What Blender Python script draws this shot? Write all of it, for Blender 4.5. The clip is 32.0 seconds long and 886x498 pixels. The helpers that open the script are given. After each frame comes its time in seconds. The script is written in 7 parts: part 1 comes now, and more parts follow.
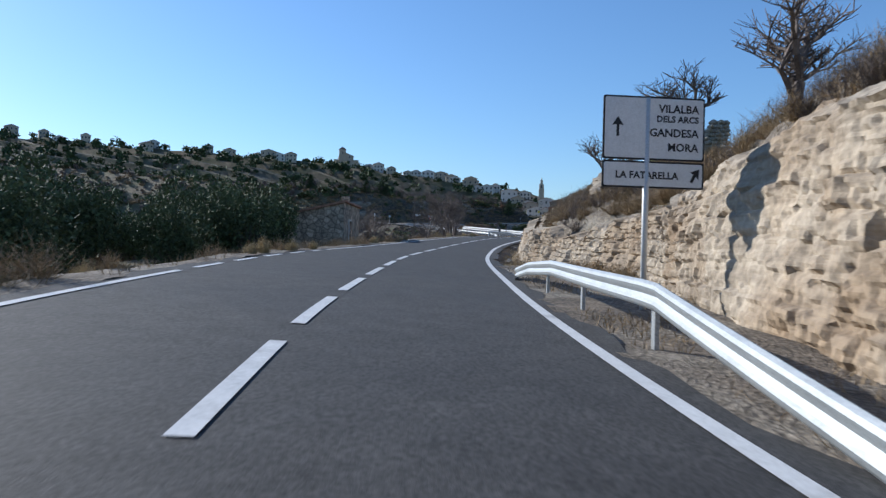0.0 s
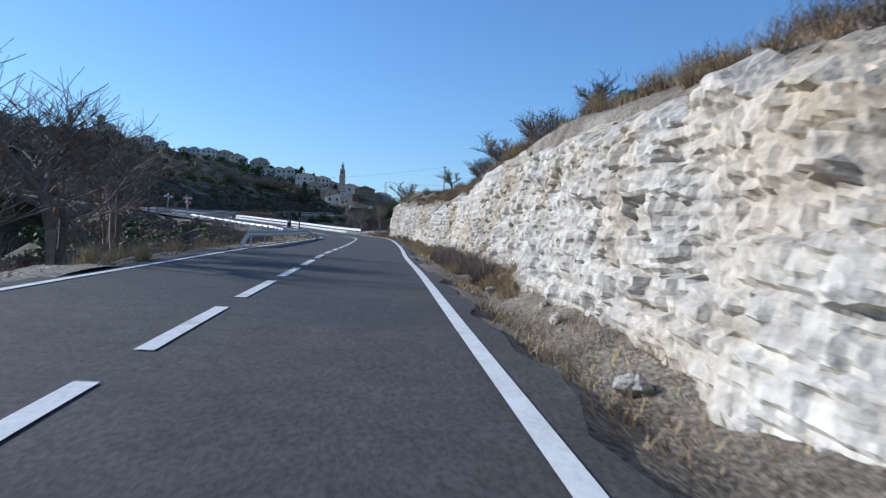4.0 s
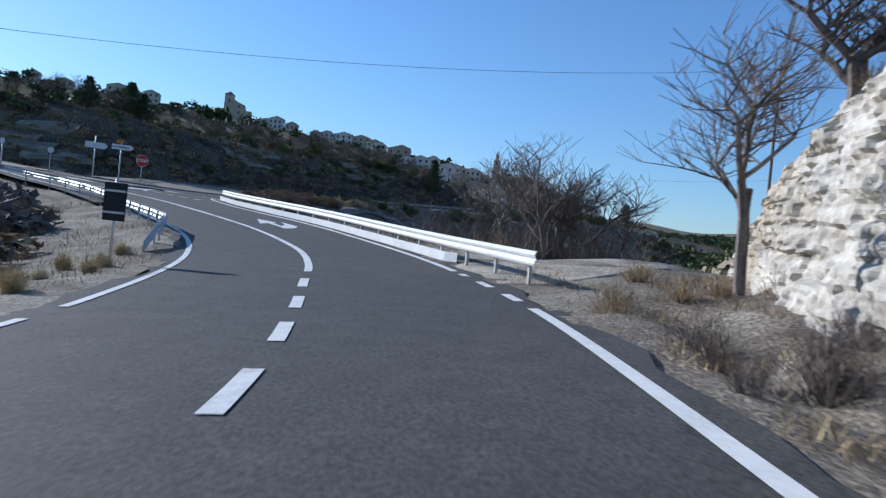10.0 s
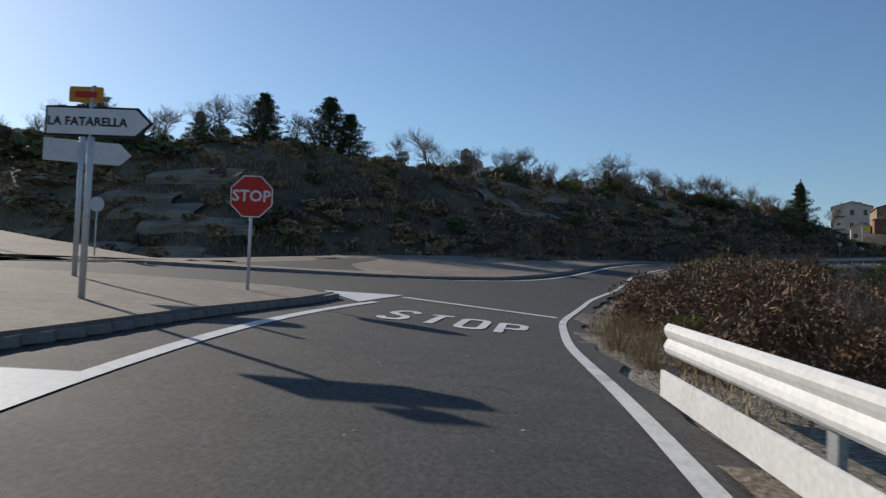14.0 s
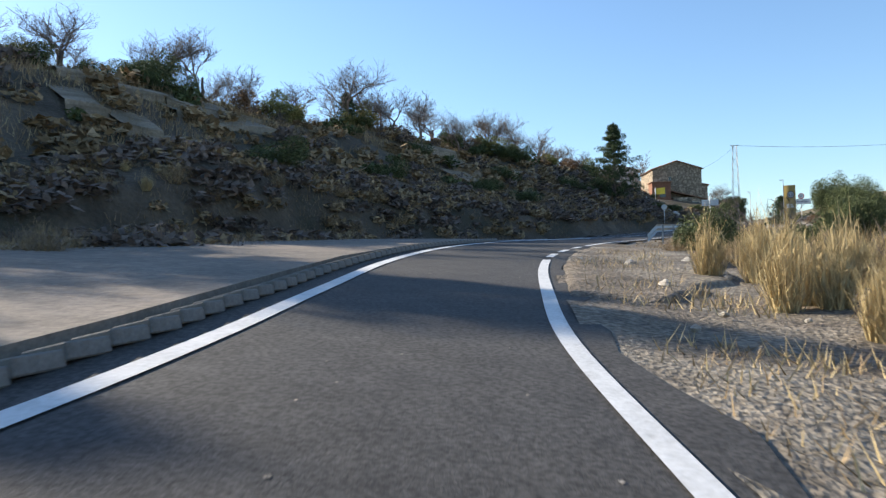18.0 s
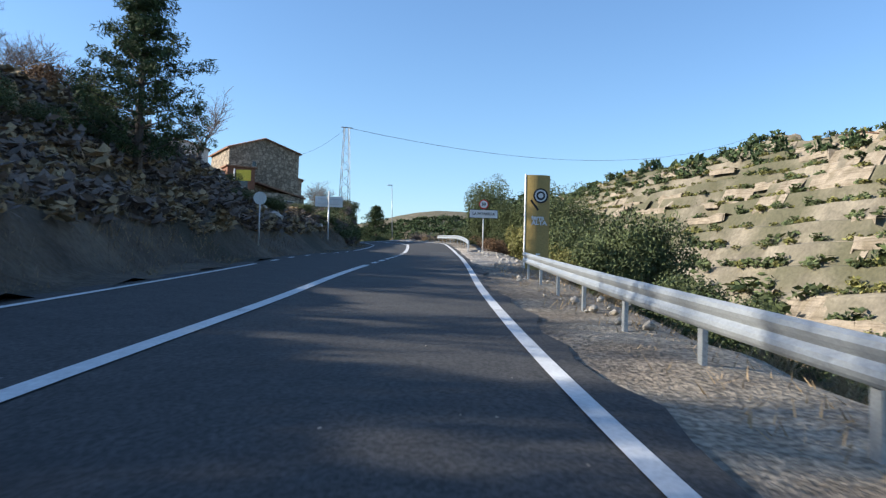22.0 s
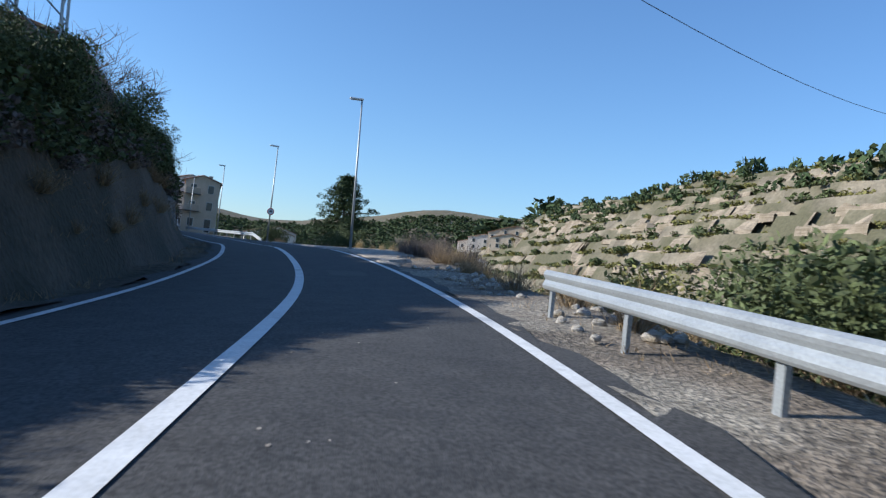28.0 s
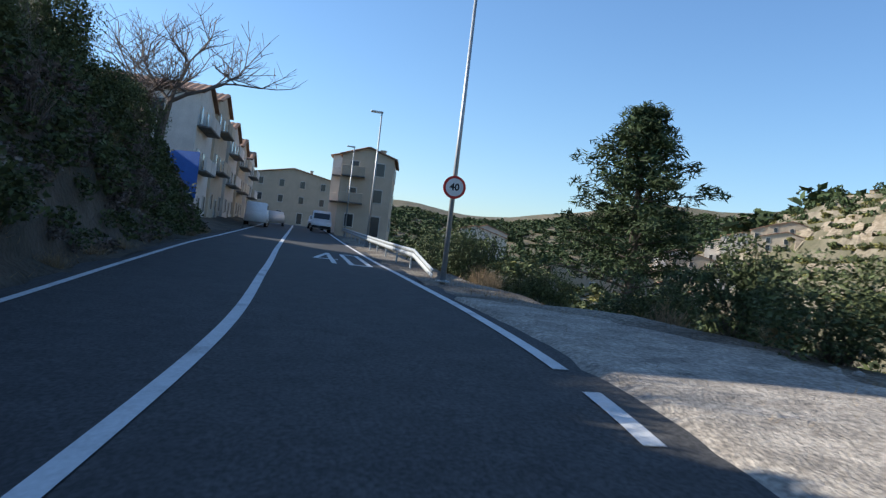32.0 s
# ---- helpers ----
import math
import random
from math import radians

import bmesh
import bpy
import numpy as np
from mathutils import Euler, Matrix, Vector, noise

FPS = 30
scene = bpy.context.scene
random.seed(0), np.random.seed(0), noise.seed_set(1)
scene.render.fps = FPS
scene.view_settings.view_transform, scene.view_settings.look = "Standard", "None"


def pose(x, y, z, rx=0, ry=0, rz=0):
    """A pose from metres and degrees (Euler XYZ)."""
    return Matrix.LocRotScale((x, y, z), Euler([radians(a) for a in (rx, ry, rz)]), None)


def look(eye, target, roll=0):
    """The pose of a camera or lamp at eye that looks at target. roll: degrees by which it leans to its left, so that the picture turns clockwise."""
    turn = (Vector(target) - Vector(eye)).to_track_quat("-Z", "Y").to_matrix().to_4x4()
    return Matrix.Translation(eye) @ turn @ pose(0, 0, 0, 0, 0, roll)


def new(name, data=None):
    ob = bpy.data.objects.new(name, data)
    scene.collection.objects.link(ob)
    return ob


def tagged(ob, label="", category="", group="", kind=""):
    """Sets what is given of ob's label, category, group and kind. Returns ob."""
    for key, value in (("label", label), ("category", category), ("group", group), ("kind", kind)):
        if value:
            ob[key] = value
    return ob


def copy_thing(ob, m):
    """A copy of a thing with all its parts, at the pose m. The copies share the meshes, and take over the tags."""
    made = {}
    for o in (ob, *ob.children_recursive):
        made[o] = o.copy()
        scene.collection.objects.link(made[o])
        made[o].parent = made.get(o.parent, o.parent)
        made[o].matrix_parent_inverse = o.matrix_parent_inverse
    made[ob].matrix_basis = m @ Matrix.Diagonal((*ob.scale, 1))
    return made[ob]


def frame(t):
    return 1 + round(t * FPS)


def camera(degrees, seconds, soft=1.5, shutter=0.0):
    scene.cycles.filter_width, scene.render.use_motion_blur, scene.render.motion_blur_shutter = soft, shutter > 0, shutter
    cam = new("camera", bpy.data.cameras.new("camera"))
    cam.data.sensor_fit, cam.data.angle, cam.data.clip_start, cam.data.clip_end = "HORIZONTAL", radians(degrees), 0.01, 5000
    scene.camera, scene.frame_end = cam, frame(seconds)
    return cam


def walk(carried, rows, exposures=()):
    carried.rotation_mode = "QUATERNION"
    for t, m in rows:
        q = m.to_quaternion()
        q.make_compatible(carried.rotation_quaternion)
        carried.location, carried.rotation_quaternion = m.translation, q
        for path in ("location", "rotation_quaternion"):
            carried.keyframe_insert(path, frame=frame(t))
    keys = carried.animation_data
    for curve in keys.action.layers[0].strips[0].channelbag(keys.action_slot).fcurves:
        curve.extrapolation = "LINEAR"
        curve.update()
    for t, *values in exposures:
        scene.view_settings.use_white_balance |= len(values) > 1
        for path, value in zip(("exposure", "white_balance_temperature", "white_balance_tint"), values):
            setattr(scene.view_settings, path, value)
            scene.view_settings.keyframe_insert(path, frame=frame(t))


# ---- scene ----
# ------------------------------------------------------------------ camera
cam = camera(60.6, 32.0, soft=1.3, shutter=0.12)
ROWS = [
    (0.0, 12.31, -66.63, -2.89, 15.93, 0.50, -1.55),
    (0.5, 9.76, -59.03, -2.57, 13.81, 0.50, -0.95),
    (1.0, 7.45, -51.39, -2.30, 11.25, 0.43, 0.16),
    (1.5, 5.70, -43.88, -2.05, 9.01, 0.45, 0.07),
    (2.0, 3.94, -36.63, -1.84, 6.21, 0.57, -0.76),
    (2.5, 2.90, -29.36, -1.49, 4.21, 0.74, -1.22),
    (3.0, 2.01, -22.07, -1.10, 2.07, 0.69, -1.90),
    (3.5, 1.31, -14.73, -0.71, 0.74, 0.56, -2.37),
    (4.0, 0.67, -7.37, -0.34, 0.50, 0.37, -2.55),
    (4.5, 0.00, 0.00, 0.00, 0.96, 0.16, -2.45),
    (5.0, -0.71, 7.38, 0.17, 1.05, 0.29, -2.23),
    (5.5, -1.33, 14.78, 0.42, 1.18, 0.26, -1.95),
    (6.0, -2.12, 22.18, 0.66, 1.26, 0.19, -2.33),
    (6.5, -2.76, 29.55, 0.84, 1.37, 0.28, -2.17),
    (7.0, -3.53, 36.88, 1.07, 1.36, 0.46, -2.32),
    (7.5, -4.27, 44.15, 1.24, 1.27, 0.44, -2.69),
    (8.0, -5.05, 51.33, 1.51, 1.33, 0.60, -3.10),
    (8.5, -5.83, 58.45, 1.81, 2.24, 0.40, -3.52),
    (9.0, -6.93, 65.51, 2.01, 4.91, 0.29, -4.67),
    (9.5, -8.23, 72.49, 2.21, 8.16, 0.37, -5.59),
    (10.0, -10.09, 79.49, 2.38, 12.05, 0.00, -5.66),
    (10.5, -12.01, 86.40, 2.53, 15.47, 0.88, -7.32),
    (11.0, -14.38, 93.11, 2.59, 19.31, 1.63, -7.68),
    (11.5, -17.64, 99.38, 2.98, 24.15, 2.27, -7.97),
    (12.0, -21.44, 105.23, 3.52, 29.19, 2.55, -7.89),
    (12.5, -25.63, 110.67, 3.92, 34.13, 2.77, -8.76),
    (13.0, -30.10, 115.63, 4.38, 36.77, 3.07, -9.20),
    (13.5, -34.18, 120.58, 4.89, 34.61, 3.79, -7.64),
    (14.0, -37.54, 125.66, 5.45, 29.81, 3.01, -2.05),
    (14.5, -40.44, 130.59, 5.71, 25.71, 0.64, -1.06),
    (15.0, -42.72, 135.40, 5.91, 21.87, 0.83, 0.31),
    (15.5, -44.86, 139.81, 5.92, 19.52, 1.02, 1.12),
    (16.0, -46.25, 144.28, 6.08, 18.11, 1.29, 1.14),
    (16.5, -47.17, 148.69, 6.25, 17.30, 1.40, 1.20),
    (17.0, -47.81, 153.02, 6.42, 16.46, 1.58, 1.34),
    (17.5, -48.56, 157.31, 6.62, 14.62, 2.00, 1.62),
    (18.0, -49.44, 161.57, 7.00, 10.52, 1.98, 1.20),
    (18.5, -50.27, 165.91, 7.50, 6.92, 2.28, 0.98),
    (19.0, -50.75, 170.50, 7.90, 3.17, 2.28, 0.68),
    (19.5, -51.01, 175.42, 8.40, 0.20, 2.41, 0.49),
    (20.0, -50.78, 180.82, 8.69, -3.34, 2.75, 0.54),
    (20.5, -50.30, 186.55, 9.11, -8.28, 2.56, -0.11),
    (21.0, -49.20, 192.55, 9.40, -14.17, 2.46, -0.04),
    (21.5, -47.80, 198.54, 9.70, -18.35, 1.93, -0.68),
    (22.0, -46.06, 204.41, 10.00, -21.50, 2.13, -1.59),
    (22.5, -44.06, 210.10, 10.31, -23.78, 2.35, -2.05),
    (23.0, -42.13, 215.78, 10.72, -24.81, 2.44, -1.86),
    (23.5, -39.95, 221.37, 11.07, -24.63, 1.88, -1.18),
    (24.0, -37.93, 227.02, 11.46, -24.47, 2.02, -1.49),
    (24.5, -35.83, 232.55, 11.77, -24.57, 2.48, -3.21),
    (25.0, -33.80, 238.08, 12.11, -24.82, 1.64, -2.30),
    (25.5, -31.85, 243.27, 12.29, -24.60, 1.68, -2.31),
    (26.0, -29.92, 248.52, 12.67, -24.62, 1.42, -3.07),
    (26.5, -27.99, 253.81, 13.06, -24.39, 1.79, -4.15),
    (27.0, -26.11, 259.16, 13.49, -23.70, 2.18, -5.20),
    (27.5, -24.32, 264.55, 13.95, -22.58, 2.36, -5.86),
    (28.0, -22.70, 270.02, 14.17, -21.34, 2.15, -6.37),
    (28.5, -21.24, 275.51, 14.42, -19.94, 1.91, -7.71),
    (29.0, -19.91, 281.04, 14.61, -17.99, 1.94, -7.68),
    (29.5, -18.71, 286.60, 15.00, -16.21, 1.64, -7.51),
    (30.0, -17.84, 292.28, 15.23, -14.37, 1.47, -7.74),
    (30.5, -17.09, 297.99, 15.54, -12.82, 1.38, -6.84),
    (31.0, -16.57, 303.75, 15.72, -10.23, 0.77, -7.25),
    (31.5, -16.04, 309.48, 16.15, -8.07, 1.11, -6.89),
    (32.0, -15.60, 315.22, 16.42, -5.71, 0.09, -6.72),
]

EXPOSURES = [(0, 0.28, 5550, 10), (3, 0.28, 5350, 10), (6, 0.25, 5250, 10), (8, 0.25, 5250, 10), (10.5, 0.18, 5350, 10), (12.5, -0.1, 6150, 10), (13.5, -0.2, 6400, 10), (15.5, 0.48, 6500, 10), (18, 1.05, 6700, 10), (21, 0.95, 6450, 10), (23.5, 0.82, 5850, 10), (25, 0.92, 5850, 10), (25.5, 0.9, 5800, 10), (28, 0.55, 5600, 10), (29, 0.55, 5600, 10), (30, 0.6, 5800, 10), (32, 0.7, 6000, 10)]
walk(cam, [(t, pose(x, y, z, 90 + p, r, w)) for t, x, y, z, w, p, r in ROWS], EXPOSURES)

# ------------------------------------------------------------------ light
SUN_AZ, SUN_EL = -72.5, 24.5      # degrees from +y towards +x, and above the horizon
world = bpy.data.worlds.new("sky")
scene.world = world
world.use_nodes = True
wn = world.node_tree
sky = wn.nodes.new("ShaderNodeTexSky")
sky.sky_type = 'NISHITA'
sky.sun_disc = False
sky.sun_elevation = radians(SUN_EL)
sky.sun_rotation = radians(SUN_AZ)
sky.altitude = 500
sky.air_density = 1.2
sky.dust_density = 0.5
sky.ozone_density = 5.0
wn.links.new(sky.outputs[0], wn.nodes["Background"].inputs[0])
wn.nodes["Background"].inputs[1].default_value = 0.115
sun_data = bpy.data.lights.new("sun", 'SUN')
sun_data.energy = 5.0
sun_data.angle = radians(0.53)
sun_data.color = (1.0, 0.9, 0.76)
sun = new("sun", sun_data)
az, el = radians(SUN_AZ), radians(SUN_EL)
sun.matrix_world = look((100 * math.sin(az) * math.cos(el), 100 * math.cos(az) * math.cos(el), 100 * math.sin(el)), (0, 0, 0))


# ------------------------------------------------------------------ materials
def material(name, base, rough=0.8, metal=0.0, var=0.25, scale=3.0, fine=40.0, bump=0.3, second=None, mix=(0.45, 0.6), per_object=0.0, island=0.0, spec=0.3, detail=6.0, bump_scale=None):
    """A node material: base colour mottled at two scales, an optional second colour in patches, and fine relief."""
    m = bpy.data.materials.new(name)
    m.use_nodes = True
    nt = m.node_tree
    b = nt.nodes["Principled BSDF"]
    b.inputs["Metallic"].default_value = metal
    b.inputs["Specular IOR Level"].default_value = spec
    tc = nt.nodes.new("ShaderNodeTexCoord")
    n1 = nt.nodes.new("ShaderNodeTexNoise")
    n1.inputs["Scale"].default_value, n1.inputs["Detail"].default_value = scale, detail
    n1.inputs["Roughness"].default_value = 0.65
    n2 = nt.nodes.new("ShaderNodeTexNoise")
    n2.inputs["Scale"].default_value, n2.inputs["Detail"].default_value = fine, 3.0
    for n in (n1, n2):
        nt.links.new(tc.outputs["Object"], n.inputs["Vector"])
    ramp = nt.nodes.new("ShaderNodeValToRGB")
    lo = tuple(c * (1 - var) for c in base)
    hi = tuple(min(1.0, c * (1 + var)) for c in base)
    ramp.color_ramp.elements[0].position, ramp.color_ramp.elements[0].color = 0.35, (*lo, 1)
    ramp.color_ramp.elements[1].position, ramp.color_ramp.elements[1].color = 0.68, (*hi, 1)
    nt.links.new(n1.outputs["Fac"], ramp.inputs["Fac"])
    col = ramp.outputs["Color"]
    if second:
        r2 = nt.nodes.new("ShaderNodeValToRGB")
        r2.color_ramp.elements[0].position, r2.color_ramp.elements[1].position = mix
        n3 = nt.nodes.new("ShaderNodeTexNoise")
        n3.inputs["Scale"].default_value, n3.inputs["Detail"].default_value = scale * 0.45, 8.0
        nt.links.new(tc.outputs["Object"], n3.inputs["Vector"])
        nt.links.new(n3.outputs["Fac"], r2.inputs["Fac"])
        mx = nt.nodes.new("ShaderNodeMix")
        mx.data_type = 'RGBA'
        nt.links.new(r2.outputs["Color"], mx.inputs["Factor"])
        nt.links.new(col, mx.inputs["A"])
        mx.inputs["B"].default_value = (*second, 1)
        col = mx.outputs["Result"]
    fm = nt.nodes.new("ShaderNodeMix")
    fm.data_type, fm.blend_type = 'RGBA', 'OVERLAY'
    fm.inputs["Factor"].default_value = 0.45
    nt.links.new(col, fm.inputs["A"])
    nt.links.new(n2.outputs["Fac"], fm.inputs["B"])
    col = fm.outputs["Result"]
    if per_object or island:
        hsv = nt.nodes.new("ShaderNodeHueSaturation")
        mp = nt.nodes.new("ShaderNodeMapRange")
        amount = per_object or island
        mp.inputs["To Min"].default_value, mp.inputs["To Max"].default_value = 1 - amount, 1 + amount
        if per_object:
            src = nt.nodes.new("ShaderNodeObjectInfo").outputs["Random"]
        else:
            src = nt.nodes.new("ShaderNodeNewGeometry").outputs["Random Per Island"]
        nt.links.new(src, mp.inputs["Value"])
        nt.links.new(mp.outputs["Result"], hsv.inputs["Value"])
        nt.links.new(col, hsv.inputs["Color"])
        col = hsv.outputs["Color"]
    nt.links.new(col, b.inputs["Base Color"])
    rr = nt.nodes.new("ShaderNodeMapRange")
    rr.inputs["To Min"].default_value, rr.inputs["To Max"].default_value = max(0.05, rough - 0.12), min(1.0, rough + 0.12)
    nt.links.new(n1.outputs["Fac"], rr.inputs["Value"])
    nt.links.new(rr.outputs["Result"], b.inputs["Roughness"])
    if bump:
        bp = nt.nodes.new("ShaderNodeBump")
        bp.inputs["Strength"].default_value = bump
        bp.inputs["Distance"].default_value = bump_scale or 0.6 / fine
        nt.links.new(n2.outputs["Fac"], bp.inputs["Height"])
        nt.links.new(bp.outputs["Normal"], b.inputs["Normal"])
    return m


ASPHALT = material("asphalt", (0.052, 0.050, 0.047), 0.82, var=0.14, scale=0.35, fine=70, bump=0.5, second=(0.062, 0.058, 0.053), mix=(0.5, 0.75))
PATCH = material("patched asphalt", (0.078, 0.075, 0.069), 0.85, var=0.2, scale=1.2, fine=70, bump=0.4)
PAINT = material("road paint", (0.62, 0.62, 0.6), 0.7, var=0.1, scale=2.5, fine=25, bump=0.1, second=(0.38, 0.37, 0.35), mix=(0.58, 0.72))
DUST = material("dusty worn asphalt", (0.10, 0.094, 0.084), 0.85, var=0.2, scale=3.0, fine=60, bump=0.3)
SOIL = material("dry soil and gravel", (0.17, 0.14, 0.105), 0.95, var=0.35, scale=0.9, fine=18, bump=0.9, second=(0.26, 0.23, 0.18), mix=(0.45, 0.62), bump_scale=0.06)
EARTH = material("scrubland earth", (0.17, 0.135, 0.085), 0.95, var=0.45, scale=0.16, fine=3.0, bump=0.8, second=(0.10, 0.095, 0.05), mix=(0.42, 0.6), bump_scale=0.15)
PALE_EARTH = material("terraced pale earth", (0.235, 0.20, 0.14), 0.95, var=0.4, scale=0.12, fine=2.0, bump=0.8, second=(0.12, 0.11, 0.062), mix=(0.43, 0.57), bump_scale=0.15)
GRAVEL = material("pale gravel", (0.39, 0.34, 0.275), 0.95, var=0.3, scale=1.3, fine=30, bump=0.8, bump_scale=0.04)
CONCRETE = material("concrete apron", (0.215, 0.18, 0.145), 0.9, var=0.18, scale=0.5, fine=40, bump=0.3, second=(0.165, 0.145, 0.12), mix=(0.5, 0.7))
KERB = material("worn concrete kerb", (0.17, 0.165, 0.15), 0.9, var=0.25, scale=2.5, fine=30, bump=0.4)
STEEL = material("galvanised steel", (0.36, 0.38, 0.385), 0.5, metal=0.55, var=0.05, scale=2.0, fine=40, bump=0.05, spec=0.5)
WHITE_STEEL = material("white coated steel", (0.60, 0.60, 0.59), 0.5, var=0.06, scale=1.5, fine=20, bump=0.03)
ALU = material("pale sign aluminium", (0.60, 0.60, 0.58), 0.5, metal=0.3, var=0.06, scale=2.0, fine=30, bump=0.02)
SIGN_WHITE = material("sign white", (0.72, 0.71, 0.68), 0.45, var=0.05, scale=3.0, fine=30, bump=0.0)
SIGN_BLACK = material("sign black", (0.02, 0.02, 0.022), 0.5, var=0.1, scale=3.0, fine=30, bump=0.0)
SIGN_RED = material("sign red", (0.52, 0.03, 0.02), 0.45, var=0.08, scale=3.0, fine=30, bump=0.0)
SIGN_BLUE = material("sign blue", (0.03, 0.12, 0.42), 0.5, var=0.08, scale=3.0, fine=30, bump=0.0)
SIGN_YELLOW = material("sign yellow", (0.62, 0.5, 0.06), 0.5, var=0.1, scale=3.0, fine=30, bump=0.0)
SIGN_ORANGE = material("sign orange", (0.62, 0.28, 0.03), 0.5, var=0.1, scale=3.0, fine=30, bump=0.0)
OCHRE = material("ochre panel", (0.36, 0.255, 0.085), 0.5, var=0.1, scale=1.0, fine=20, bump=0.02)
BARK = material("grey bark", (0.11, 0.09, 0.075), 0.95, var=0.3, scale=6, fine=30, bump=0.8)
TWIG = material("bare twigs", (0.16, 0.13, 0.11), 0.95, var=0.2, scale=6, fine=30, bump=0.0, island=0.3)
DRY = material("dry brush", (0.30, 0.22, 0.125), 0.95, var=0.25, scale=3, fine=20, bump=0.0, island=0.35)
STRAW = material("dry grass", (0.46, 0.36, 0.19), 0.9, var=0.2, scale=2, fine=12, bump=0.0, island=0.3)
GREEN = material("evergreen leaves", (0.085, 0.105, 0.04), 0.75, var=0.3, scale=2, fine=12, bump=0.0, island=0.45)
OLIVE = material("yellow green leaves", (0.19, 0.18, 0.055), 0.75, var=0.3, scale=2, fine=12, bump=0.0, island=0.4)
PINE = material("pine needles", (0.05, 0.075, 0.028), 0.8, var=0.3, scale=2, fine=12, bump=0.0, island=0.4)
RUST = material("russet leaves", (0.17, 0.105, 0.06), 0.85, var=0.3, scale=2, fine=12, bump=0.0, island=0.4)
WOOD = material("weathered pole wood", (0.13, 0.10, 0.075), 0.9, var=0.25, scale=4, fine=40, bump=0.4)
CABLE = material("black cable", (0.02, 0.02, 0.02), 0.6, var=0.1, scale=3, fine=20, bump=0.0)
PLASTER = material("white plaster", (0.62, 0.57, 0.5), 0.9, var=0.1, scale=0.8, fine=20, bump=0.15, per_object=0.12)
CREAM = material("cream render", (0.50, 0.41, 0.30), 0.9, var=0.12, scale=0.7, fine=20, bump=0.15, per_object=0.2)
STONEWALL = material("rubble stone", (0.36, 0.295, 0.215), 0.95, var=0.4, scale=2.6, fine=9, bump=0.9, per_object=0.15, bump_scale=0.05)
BRICK = material("red hollow brick", (0.22, 0.105, 0.065), 0.9, var=0.2, scale=4, fine=25, bump=0.3)
TILE = material("clay roof tile", (0.26, 0.15, 0.095), 0.9, var=0.3, scale=3, fine=20, bump=0.3, per_object=0.2)
GLASS_DARK = material("window pane", (0.03, 0.035, 0.04), 0.12, var=0.1, scale=2, fine=10, bump=0.0, spec=0.6)
CAR_WHITE = material("white car paint", (0.70, 0.70, 0.70), 0.25, var=0.03, scale=2, fine=10, bump=0.0, spec=0.5)
RUBBER = material("tyre rubber", (0.02, 0.02, 0.02), 0.85, var=0.1, scale=4, fine=20, bump=0.1)


def speckle(m, scale, low, high, dark, light):
    """Chips of aggregate: darker and lighter grains over a material's colour, and blotches of wear."""
    nt = m.node_tree
    b = nt.nodes["Principled BSDF"]
    src = b.inputs["Base Color"].links[0].from_socket
    tc = nt.nodes["Texture Coordinate"]
    for sc, lo, hi, a, c in ((scale, low, high, dark, light), (2.2, 0.3, 0.72, 0.86, 1.16)):
        n = nt.nodes.new("ShaderNodeTexNoise")
        n.inputs["Scale"].default_value, n.inputs["Detail"].default_value = sc, 2.0
        nt.links.new(tc.outputs["Object"], n.inputs["Vector"])
        r = nt.nodes.new("ShaderNodeMapRange")
        r.inputs["From Min"].default_value, r.inputs["From Max"].default_value = lo, hi
        r.inputs["To Min"].default_value, r.inputs["To Max"].default_value = a, c
        nt.links.new(n.outputs["Fac"], r.inputs["Value"])
        h = nt.nodes.new("ShaderNodeHueSaturation")
        nt.links.new(r.outputs["Result"], h.inputs["Value"])
        nt.links.new(src, h.inputs["Color"])
        src = h.outputs["Color"]
    nt.links.new(src, b.inputs["Base Color"])


speckle(ASPHALT, 26.0, 0.34, 0.66, 0.55, 1.5)
speckle(SOIL, 14.0, 0.34, 0.66, 0.5, 1.45)
speckle(GRAVEL, 16.0, 0.34, 0.66, 0.6, 1.25)
speckle(CONCRETE, 9.0, 0.3, 0.7, 0.8, 1.18)


def rubble(m, scale):
    """Rounded stones of differing tone with dark open joints."""
    nt = m.node_tree
    b = nt.nodes["Principled BSDF"]
    src = b.inputs["Base Color"].links[0].from_socket
    tc = nt.nodes["Texture Coordinate"]
    for feature in ('F1', 'DISTANCE_TO_EDGE'):
        v = nt.nodes.new("ShaderNodeTexVoronoi")
        v.feature = feature
        v.inputs["Scale"].default_value = scale
        nt.links.new(tc.outputs["Object"], v.inputs["Vector"])
        r = nt.nodes.new("ShaderNodeMapRange")
        if feature == 'F1':
            sep = nt.nodes.new("ShaderNodeSeparateColor")
            nt.links.new(v.outputs["Color"], sep.inputs["Color"])
            nt.links.new(sep.outputs[0], r.inputs["Value"])
            r.inputs["To Min"].default_value, r.inputs["To Max"].default_value = 0.65, 1.3
        else:
            nt.links.new(v.outputs["Distance"], r.inputs["Value"])
            r.inputs["From Max"].default_value = 0.12
            r.inputs["To Min"].default_value, r.inputs["To Max"].default_value = 0.45, 1.0
        h = nt.nodes.new("ShaderNodeHueSaturation")
        nt.links.new(r.outputs["Result"], h.inputs["Value"])
        nt.links.new(src, h.inputs["Color"])
        src = h.outputs["Color"]
    nt.links.new(src, b.inputs["Base Color"])


rubble(STONEWALL, 2.6)


